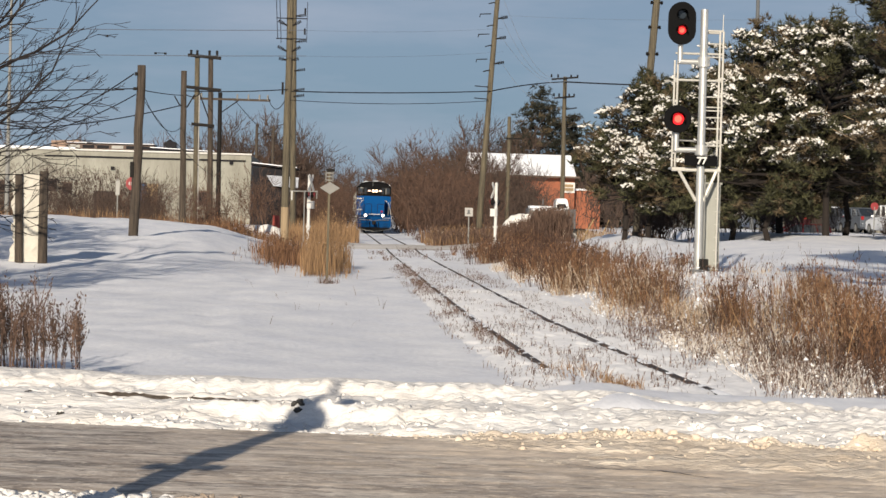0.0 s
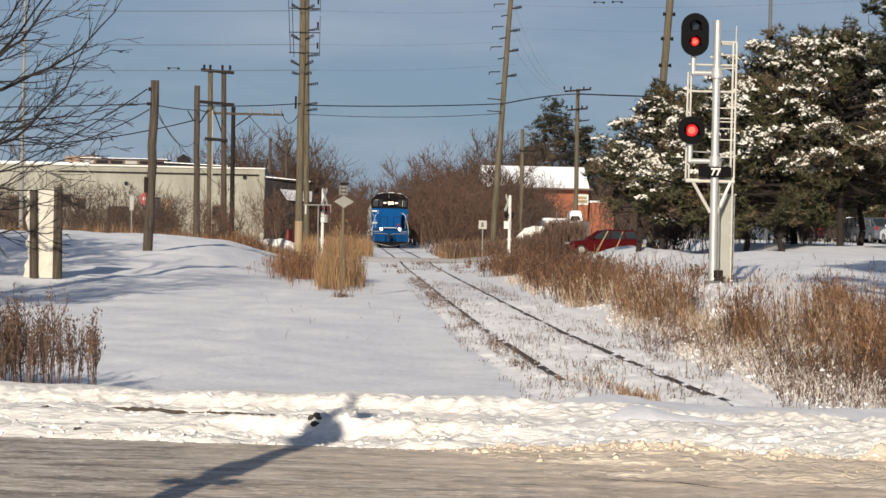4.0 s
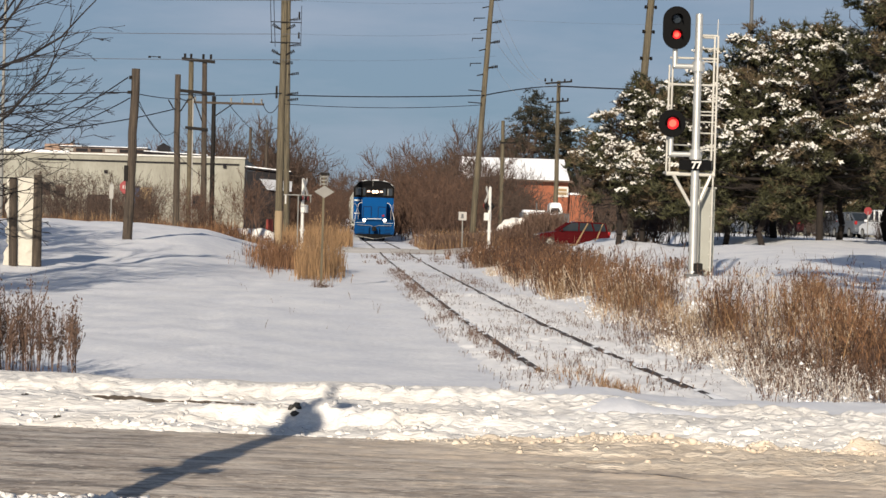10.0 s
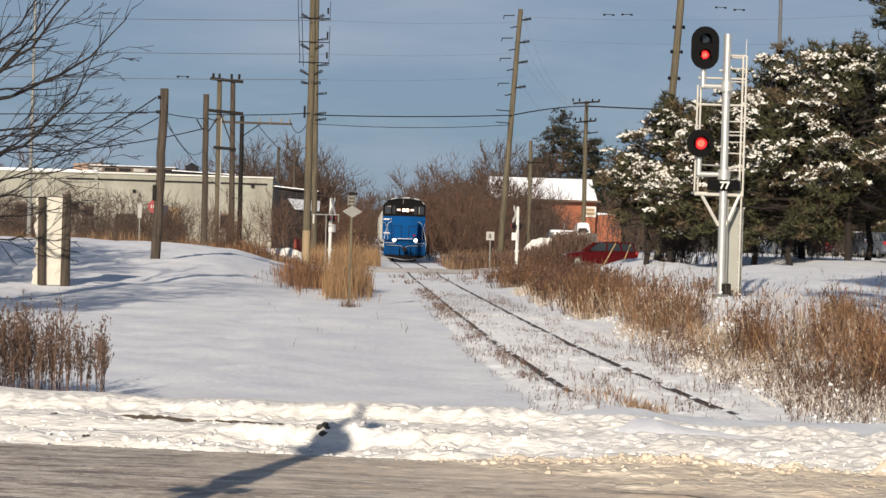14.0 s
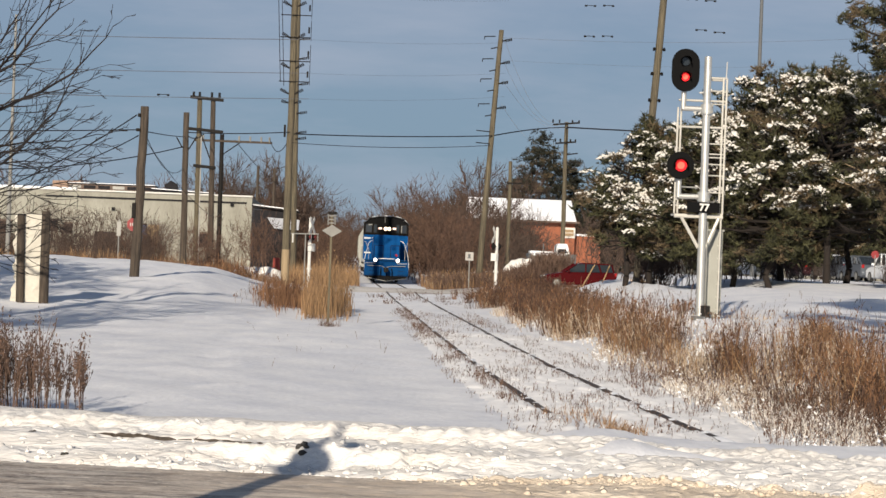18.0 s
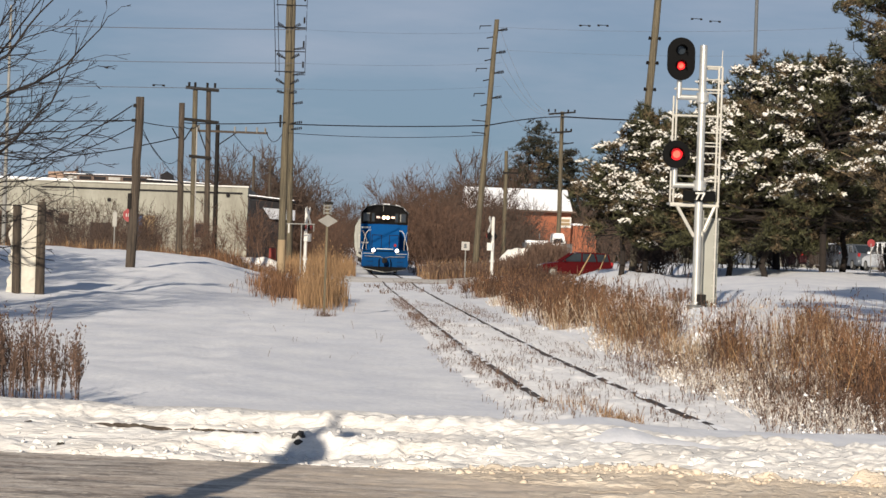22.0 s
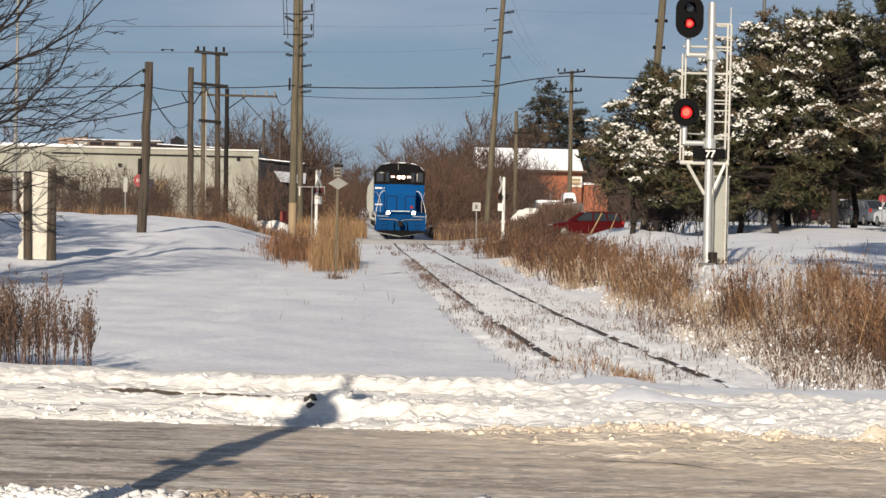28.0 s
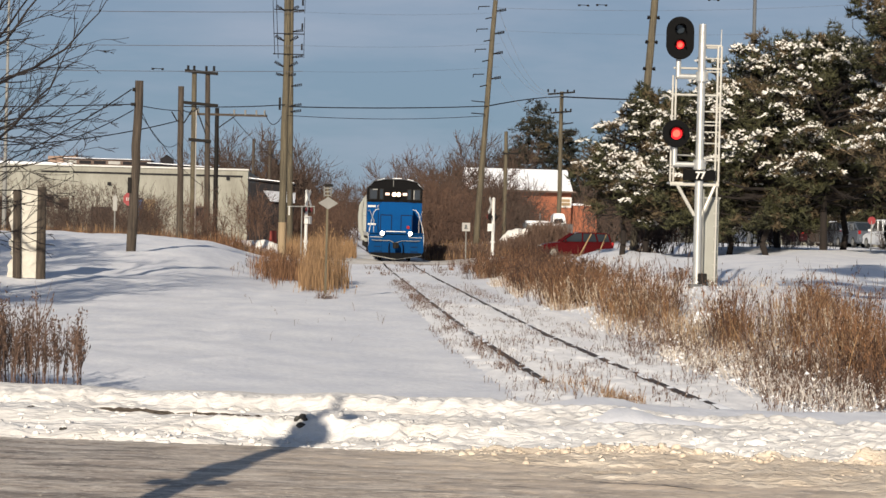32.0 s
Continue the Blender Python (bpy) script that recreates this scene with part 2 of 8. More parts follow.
CAR_RED = mat("red_car_paint", (0.055, 0.003, 0.004), (0.035, 0.002, 0.003), rough=0.22, bump=0, spec=0.15)
CAR_WHITE = mat("white_car_paint", (0.74, 0.75, 0.76), (0.66, 0.67, 0.68), rough=0.3, bump=0)
CAR_SILVER = mat("silver_car_paint", (0.12, 0.135, 0.16), (0.10, 0.115, 0.135), rough=0.3, metal=0.4, bump=0)
CAR_MAROON = mat("maroon_car_paint", (0.045, 0.010, 0.012), (0.03, 0.008, 0.01), rough=0.25, bump=0)
CAR_GOLD = mat("tan_car_paint", (0.10, 0.078, 0.052), (0.08, 0.062, 0.045), rough=0.3, metal=0.4, bump=0)
CAR_DARK = mat("dark_car_paint", (0.03, 0.032, 0.038), (0.05, 0.05, 0.055), rough=0.3, bump=0)
RUBBER = mat("tyre_rubber", (0.018, 0.018, 0.018), rough=0.8, bump=0.1)
RED_DULL = mat("faded_red_plastic", (0.30, 0.05, 0.035), (0.22, 0.05, 0.04), rough=0.7, bump=0.05)
RED_PAINT = mat("red_sign_paint", (0.24, 0.018, 0.02), (0.19, 0.018, 0.02), rough=0.5, bump=0)
BLUE_DOOR = mat("blue_door_paint", (0.03, 0.11, 0.28), rough=0.5, bump=0.05)
HUT = mat("pinkish_roof_box", (0.29, 0.20, 0.15), rough=0.8)
TAN = mat("tan_board", (0.30, 0.21, 0.115), rough=0.8)
YELLOW = mat("yellow_guard", (0.33, 0.22, 0.10), (0.24, 0.16, 0.08), rough=0.6, bump=0)
SIGN_BACK = mat("bare_sign_metal", (0.27, 0.265, 0.245), (0.18, 0.175, 0.165), rough=0.5, metal=0.3, bump=0.05)
SIGN_GREY = mat("dull_sign_metal", (0.20, 0.195, 0.18), (0.13, 0.125, 0.115), rough=0.6, metal=0.2, bump=0.05)
SIGN_PALE = mat("weathered_white_sign", (0.36, 0.345, 0.325), (0.27, 0.26, 0.24), rough=0.6, bump=0.05)
CAB_GLASS = glass("pale_cab_glass", (0.03, 0.034, 0.04))
CONCRETE_OLD = mat("stained_concrete", (0.19, 0.18, 0.155), (0.11, 0.10, 0.09), rough=0.9, scale=2, fine=18, bump=0.4)
CONCRETE = mat("pale_concrete", (0.55, 0.525, 0.46), (0.36, 0.335, 0.29), rough=0.9, scale=2, fine=18, bump=0.4)


def road_surface():
    """Salted asphalt: wheel streaks along the road, mottled slush and pale crumbs."""
    m = mat("salted_asphalt", (0.235, 0.194, 0.164), (0.53, 0.45, 0.375), rough=0.65, scale=1.9, fine=16, bump=0.5, amount=1.0, stretch=(0.6, 1.4, 1), dist=0.03)
    n, l = m.node_tree.nodes, m.node_tree.links
    b = n["Principled BSDF"]
    base = b.inputs["Base Color"].links[0].from_socket
    tc = n.new("ShaderNodeTexCoord")
    out = base
    for scale, detail, lo, hi, col, amt, sx in ((5.0, 8, 0.52, 0.64, (0.62, 0.55, 0.48), 0.6, 0.5), (6.0, 8, 0.56, 0.68, (0.095, 0.08, 0.07), 0.5, 0.5), (22.0, 4, 0.58, 0.66, (0.76, 0.70, 0.62), 0.55, 0.6), (16.0, 4, 0.60, 0.68, (0.07, 0.06, 0.05), 0.4, 0.5)):
        mp = n.new("ShaderNodeMapping")
        mp.inputs["Scale"].default_value = (sx, 1.4, 1)
        mp.inputs["Location"].default_value = (scale, 3.0 * amt, 0)
        l.new(tc.outputs["Object"], mp.inputs["Vector"])
        t = n.new("ShaderNodeTexNoise")
        t.inputs["Scale"].default_value, t.inputs["Detail"].default_value = scale, detail
        l.new(mp.outputs["Vector"], t.inputs["Vector"])
        r = n.new("ShaderNodeMapRange")
        r.inputs["From Min"].default_value, r.inputs["From Max"].default_value, r.inputs["To Max"].default_value = lo, hi, amt
        l.new(t.outputs["Fac"], r.inputs["Value"])
        x = n.new("ShaderNodeMix")
        x.data_type = "RGBA"
        l.new(r.outputs["Result"], x.inputs["Factor"])
        l.new(out, x.inputs["A"])
        x.inputs["B"].default_value = (*col, 1)
        out = x.outputs["Result"]
    for sx, sy, lo, hi, col, amt, off in ((1.5, 0.30, 0.52, 0.64, (0.64, 0.58, 0.51), 0.7, 2.0), (1.0, 0.22, 0.52, 0.63, (0.10, 0.084, 0.072), 0.7, 7.0), (0.26, 0.05, 0.58, 0.66, (0.76, 0.69, 0.60), 0.8, 11.0), (0.13, 0.04, 0.60, 0.66, (0.05, 0.04, 0.035), 0.7, 15.0), (0.05, 0.03, 0.60, 0.68, (0.74, 0.66, 0.56), 0.7, 21.0), (0.6, 0.035, 0.58, 0.64, (0.09, 0.075, 0.065), 0.6, 27.0)):
        mp = n.new("ShaderNodeMapping")     # wheel streaks along the road
        mp.vector_type = "TEXTURE"
        mp.inputs["Rotation"].default_value = (0, 0, -0.156)
        mp.inputs["Scale"].default_value = (sx, sy, 1)
        mp.inputs["Location"].default_value = (off, off, 0)
        l.new(tc.outputs["Object"], mp.inputs["Vector"])
        t = n.new("ShaderNodeTexNoise")
        t.inputs["Scale"].default_value, t.inputs["Detail"].default_value, t.inputs["Distortion"].default_value = 1.0, 9, 0.5
        l.new(mp.outputs["Vector"], t.inputs["Vector"])
        r = n.new("ShaderNodeMapRange")
        r.inputs["From Min"].default_value, r.inputs["From Max"].default_value, r.inputs["To Max"].default_value = lo, hi, amt
        l.new(t.outputs["Fac"], r.inputs["Value"])
        x = n.new("ShaderNodeMix")
        x.data_type = "RGBA"
        l.new(r.outputs["Result"], x.inputs["Factor"])
        l.new(out, x.inputs["A"])
        x.inputs["B"].default_value = (*col, 1)
        out = x.outputs["Result"]
    # grit and sand spread where traffic turns off, thickest towards the far edge
    xyz = n.new("ShaderNodeSeparateXYZ")
    l.new(tc.outputs["Object"], xyz.inputs["Vector"])
    dot = n.new("ShaderNodeVectorMath")
    dot.operation = "DOT_PRODUCT"
    l.new(tc.outputs["Object"], dot.inputs[0])
    dot.inputs[1].default_value = (0.157, 1.0, 0.0)
    fac = None
    for src, lo, hi in ((xyz.outputs["X"], -2.2, 2.6), (dot.outputs["Value"], 14.8, 18.6)):
        r = n.new("ShaderNodeMapRange")
        r.inputs["From Min"].default_value, r.inputs["From Max"].default_value = lo, hi
        l.new(src, r.inputs["Value"])
        if fac is None:
            fac = r.outputs["Result"]
        else:
            k = n.new("ShaderNodeMath")
            k.operation = "MULTIPLY"
            l.new(fac, k.inputs[0])
            l.new(r.outputs["Result"], k.inputs[1])
            fac = k.outputs[0]
    t = n.new("ShaderNodeTexNoise")
    t.inputs["Scale"].default_value, t.inputs["Detail"].default_value, t.inputs["Roughness"].default_value = 2.6, 8, 0.65
    l.new(tc.outputs["Object"], t.inputs["Vector"])
    r = n.new("ShaderNodeMapRange")
    r.inputs["From Min"].default_value, r.inputs["From Max"].default_value, r.inputs["To Min"].default_value, r.inputs["To Max"].default_value = 0.36, 0.62, 0.35, 1.25
    l.new(t.outputs["Fac"], r.inputs["Value"])
    k = n.new("ShaderNodeMath")
    k.operation, k.use_clamp = "MULTIPLY", True
    l.new(fac, k.inputs[0])
    l.new(r.outputs["Result"], k.inputs[1])
    x = n.new("ShaderNodeMix")
    x.data_type = "RGBA"
    cap = n.new("ShaderNodeMath")
    cap.operation = "MULTIPLY"
    l.new(k.outputs[0], cap.inputs[0])
    cap.inputs[1].default_value = 0.85
    l.new(cap.outputs[0], x.inputs["Factor"])
    l.new(out, x.inputs["A"])
    x.inputs["B"].default_value = (0.74, 0.61, 0.475, 1)
    l.new(x.outputs["Result"], b.inputs["Base Color"])
    return m


ROAD = road_surface()


# ---- builders ----
def part(name, bm, material, parent=None, label="", smooth=False):
    """Links a bmesh as one mesh object under a thing or a part."""
    me = bpy.data.meshes.new(name)
    bm.to_mesh(me)
    bm.free()
    me.materials.append(material)
    if smooth:
        for p in me.polygons:
            p.use_smooth = True
    ob = new(name, me)
    if parent:
        ob.parent = parent
    if label:
        ob["label"] = label
    return ob


def thing(name, m, label, category, group="", kind=""):
    ob = new(name)
    ob.matrix_world = m
    return tagged(ob, label, category, group, kind)


def box(c, s, rot=None, bevel=0.0, bm=None):
    bm2 = bmesh.new()
    bmesh.ops.create_cube(bm2, size=1.0, matrix=Matrix.Diagonal((*s, 1)))
    if bevel:
        bmesh.ops.bevel(bm2, geom=bm2.edges[:], offset=bevel, segments=2, affect="EDGES", profile=0.6)
    bmesh.ops.transform(bm2, matrix=Matrix.Translation(c) @ (rot or Matrix()), verts=bm2.verts)
    return join(bm, bm2)


def join(bm, extra):
    if bm is None:
        return extra
    me = bpy.data.meshes.new("scratch")
    extra.to_mesh(me)
    extra.free()
    bm.from_mesh(me)
    bpy.data.meshes.remove(me)
    return bm


def rod(p0, p1, r0, r1=None, n=12, bm=None, bevel=0.0):
    p0, p1 = Vector(p0), Vector(p1)
    d = p1 - p0
    bm2 = bmesh.new()
    bmesh.ops.create_cone(bm2, cap_ends=True, segments=n, radius1=r0, radius2=r0 if r1 is None else r1, depth=d.length)
    if bevel:
        caps = [e for e in bm2.edges if abs(e.verts[0].co.z - e.verts[1].co.z) < 1e-6]
        bmesh.ops.bevel(bm2, geom=caps, offset=bevel, segments=2, affect="EDGES")
    q = d.to_track_quat("Z", "Y").to_matrix().to_4x4()
    bmesh.ops.transform(bm2, matrix=Matrix.Translation((p0 + p1) / 2) @ q, verts=bm2.verts)
    return join(bm, bm2)


def pipe(pts, r, n=8, bm=None):
    for a, b in zip(pts, pts[1:]):
        bm = rod(a, b, r, n=n, bm=bm)
    for p in pts[1:-1]:
        b2 = bmesh.new()
        bmesh.ops.create_icosphere(b2, subdivisions=1, radius=r * 1.02, matrix=Matrix.Translation(p))
        bm = join(bm, b2)
    return bm


def prism(outline, y0, y1, bm=None, bevel=0.0):
    """A slab from an outline in x and z, between two depths."""
    bm2 = bmesh.new()
    f = bm2.faces.new([bm2.verts.new((x, y0, z)) for x, z in outline])
    ext = bmesh.ops.extrude_face_region(bm2, geom=[f])
    bmesh.ops.translate(bm2, vec=(0, y1 - y0, 0), verts=[v for v in ext["geom"] if isinstance(v, bmesh.types.BMVert)])
    bmesh.ops.recalc_face_normals(bm2, faces=bm2.faces[:])
    if bevel:
        bmesh.ops.bevel(bm2, geom=bm2.edges[:], offset=bevel, segments=2, affect="EDGES")
    return join(bm, bm2)


def side_prism(outline, x0, x1, bm=None, bevel=0.0):
    """A slab from an outline in y and z, between two x."""
    bm2 = bmesh.new()
    f = bm2.faces.new([bm2.verts.new((x0, y, z)) for y, z in outline])
    ext = bmesh.ops.extrude_face_region(bm2, geom=[f])
    bmesh.ops.translate(bm2, vec=(x1 - x0, 0, 0), verts=[v for v in ext["geom"] if isinstance(v, bmesh.types.BMVert)])
    bmesh.ops.recalc_face_normals(bm2, faces=bm2.faces[:])
    if bevel:
        bmesh.ops.bevel(bm2, geom=bm2.edges[:], offset=bevel, segments=2, affect="EDGES")
    return join(bm, bm2)


class Mass:
    """Many small pieces gathered with numpy into one mesh of triangles."""

    def __init__(self):
        self.v, self.f, self.n = [], [], 0

    def add(self, v, f):
        self.v.append(np.asarray(v, float))
        self.f.append(np.asarray(f, int) + self.n)
        self.n += len(v)

    def spread(self, v, f, mats):
        """Copies of one small mesh under many 4 x 4 transforms."""
        mats = np.asarray(mats)
        k, m = len(v), len(mats)
        vv = np.einsum("mij,kj->mki", mats[:, :3, :3], v) + mats[:, None, :3, 3]
        ff = np.asarray(f)[None] + (np.arange(m) * k)[:, None, None]
        self.add(vv.reshape(-1, 3), ff.reshape(-1, 3))

    def build(self, name, material, parent=None, label="", smooth=False):
        v, f = np.concatenate(self.v), np.concatenate(self.f)
        me = bpy.data.meshes.new(name)
        me.vertices.add(len(v))
        me.vertices.foreach_set("co", v.ravel())
        me.loops.add(len(f) * 3)
        me.loops.foreach_set("vertex_index", f.ravel())
        me.polygons.add(len(f))
        me.polygons.foreach_set("loop_start", np.arange(len(f)) * 3)
        me.polygons.foreach_set("loop_total", np.full(len(f), 3))
        me.update(calc_edges=True)
        me.materials.append(material)
        if smooth:
            me.polygons.foreach_set("use_smooth", np.ones(len(f), bool))
        ob = new(name, me)
        if parent:
            ob.parent = parent
        if label:
            ob["label"] = label
        return ob


def turns(rng, pos, scale, tilt=0.5):
    """Random upright-ish transforms for spread()."""
    n = len(pos)
    a, b, c = rng.uniform(0, 2 * np.pi, n), rng.normal(0, tilt, n), rng.normal(0, tilt, n)
    ca, sa, cb, sb, cc, sc = np.cos(a), np.sin(a), np.cos(b), np.sin(b), np.cos(c), np.sin(c)
    z, o = np.zeros(n), np.ones(n)
    rz = np.array([[ca, -sa, z], [sa, ca, z], [z, z, o]]).transpose(2, 0, 1)
    rx = np.array([[o, z, z], [z, cb, -sb], [z, sb, cb]]).transpose(2, 0, 1)
    ry = np.array([[cc, z, sc], [z, o, z], [-sc, z, cc]]).transpose(2, 0, 1)
    m = np.zeros((n, 4, 4))
    m[:, :3, :3] = (rx @ ry @ rz) * np.asarray(scale).reshape(-1, 1, 1)
    m[:, :3, 3] = pos
    m[:, 3, 3] = 1
    return m


def blades(mass, rng, pos, height, width, lean=0.2, droop=0.15):
    """Tapered, bent grass blades or stalks, each a strip of its own."""
    n = len(pos)
    h = np.asarray(height)
    a = rng.uniform(0, 2 * np.pi, n)
    side = np.stack([np.cos(a), np.sin(a), np.zeros(n)], 1) * (np.asarray(width) / 2).reshape(-1, 1)
    ln = rng.normal(0, lean, (n, 2))
    mid = pos + np.stack([ln[:, 0] * h * 0.45, ln[:, 1] * h * 0.45, h * 0.58], 1)
    tip = pos + np.stack([ln[:, 0] * h * (1 + droop), ln[:, 1] * h * (1 + droop), h * np.sqrt(np.maximum(0.3, 1 - (ln ** 2).sum(1)))], 1)
    v = np.stack([pos - side, pos + side, mid - side * 0.85, mid + side * 0.85, tip], 1).reshape(-1, 3)
    f = np.array([[0, 1, 3], [0, 3, 2], [2, 3, 4]])[None] + (np.arange(n) * 5)[:, None, None]
    mass.add(v, f.reshape(-1, 3))
    return tip


def tubes(mass, segs, n=4):
    """Tapered tubes for rows of x, y, z, x, y, z, r, r."""
    s = np.asarray(segs, float)
    p, q, r0, r1 = s[:, :3], s[:, 3:6], s[:, 6], s[:, 7]
    d = q - p
    d /= np.maximum(1e-6, np.linalg.norm(d, axis=1))[:, None]
    ref = np.where(np.abs(d[:, 2:3]) > 0.9, np.array([[1.0, 0, 0]]), np.array([[0, 0, 1.0]]))
    u = np.cross(d, ref)
    u /= np.linalg.norm(u, axis=1)[:, None]
    w = np.cross(d, u)
    a = np.arange(n) * 2 * np.pi / n
    ring = u[:, None] * np.cos(a)[None, :, None] + w[:, None] * np.sin(a)[None, :, None]
    v = np.concatenate([p[:, None] + ring * r0[:, None, None], q[:, None] + ring * r1[:, None, None]], 1)
    i = np.arange(n)
    j = (i + 1) % n
    f = np.concatenate([np.stack([i, j, j + n], 1), np.stack([i, j + n, i + n], 1)])
    ff = f[None] + (np.arange(len(s)) * 2 * n)[:, None, None]
    mass.add(v.reshape(-1, 3), ff.reshape(-1, 3))


def lump(rng, squash=0.5):
    """A small uneven lump: 32 triangles or so."""
    bm = bmesh.new()
    bmesh.ops.create_icosphere(bm, subdivisions=1, radius=1.0)
    v = np.array([list(x.co) for x in bm.verts])
    f = np.array([[x.index for x in p.verts] for p in bm.faces])
    bm.free()
    v *= rng.uniform(0.7, 1.25, (len(v), 1))
    v[:, 2] *= squash
    return v, f


def crumb(rng, squash=0.5):
    """A tiny uneven lump of 8 triangles."""
    v = np.array([(1, 0, 0), (-1, 0, 0), (0, 1, 0), (0, -1, 0), (0, 0, 1), (0, 0, -1)], float) * rng.uniform(0.8, 1.35, (6, 1))
    v[:, 2] *= squash
    return v, np.array([(0, 2, 4), (2, 1, 4), (1, 3, 4), (3, 0, 4), (2, 0, 5), (1, 2, 5), (3, 1, 5), (0, 3, 5)])


def grow(rng, p, d, length, r, level, out, spread=0.6, up=0.12, kids=(3, 5), shrink=0.62, wob=0.18):
    """Limbs that bend and fork: rows for tubes()."""
    steps = 4 if level > 1 else 3
    q = np.array(p, float)
    d = np.array(d, float)
    stops = []
    for i in range(steps):
        d = d + rng.normal(0, wob, 3) + np.array([0, 0, up])
        d /= np.linalg.norm(d)
        e = q + d * length / steps
        ra, rb = r * (1 - 0.75 * i / steps), r * (1 - 0.75 * (i + 1) / steps)
        out.append((*q, *e, ra, rb))
        q = e
        stops.append((q.copy(), d.copy(), rb))
    if level <= 0:
        return
    for _ in range(rng.integers(kids[0], kids[1] + 1)):
        s = stops[min(len(stops) - 1, int(rng.integers(0, steps)))]
        nd = s[1] + rng.normal(0, spread, 3)
        nd /= np.linalg.norm(nd)
        grow(rng, s[0], nd, length * shrink * rng.uniform(0.75, 1.2), max(s[2] * 0.8, 0.004), level - 1, out, spread, up, kids, shrink, wob)


# ---- the lie of the land ----
def step(x, a, b):
    t = np.clip((np.asarray(x, float) - a) / (b - a), 0, 1)
    return t * t * (3 - 2 * t)


def speckle(x, y, seed=0):
    """Smooth random field of unit grain, about -1 to 1."""
    x, y = np.asarray(x, float), np.asarray(y, float)
    xi, yi = np.floor(x), np.floor(y)
    u, w = x - xi, y - yi
    u, w = u * u * (3 - 2 * u), w * w * (3 - 2 * w)

    def h(a, b):
        q = np.sin(a * 127.1 + b * 311.7 + seed * 74.7) * 43758.5453
        return q - np.floor(q)

    return 2 * ((h(xi, yi) * (1 - u) + h(xi + 1, yi) * u) * (1 - w) + (h(xi, yi + 1) * (1 - u) + h(xi + 1, yi + 1) * u) * w) - 1


def rough_field(x, y, grain, octaves=4, seed=0, gain=0.5):
    z, a, k = 0.0, 1.0, 1.0 / grain
    for i in range(octaves):
        z = z + a * speckle(np.asarray(x) * k + 3.1 * i, np.asarray(y) * k - 1.7 * i, seed + i)
        a, k = a * gain, k * 2.07
    return z


TRACK_X, GAUGE = 3.57, 1.505


def rail_z(y):
    """Height of the rail heads along the line."""
    return np.interp(y, [0, 24, 28, 45, 60, 90, 112, 118, 400], [-0.03, -0.03, -0.09, -0.2, -0.2, -0.17, -0.13, -0.04, 0.05])


def wave(x, y):
    """Gentle drifts in the snow."""
    return (np.sin(x * 0.9 + 0.4 * y) * np.sin(y * 0.33 + 1.3) * 0.5 + np.sin(x * 2.1 - 0.7 * y + 2) * 0.25 + np.sin(0.23 * x + 0.11 * y) * 0.6 + np.sin(3.7 * x + 1.9 * y) * 0.10)


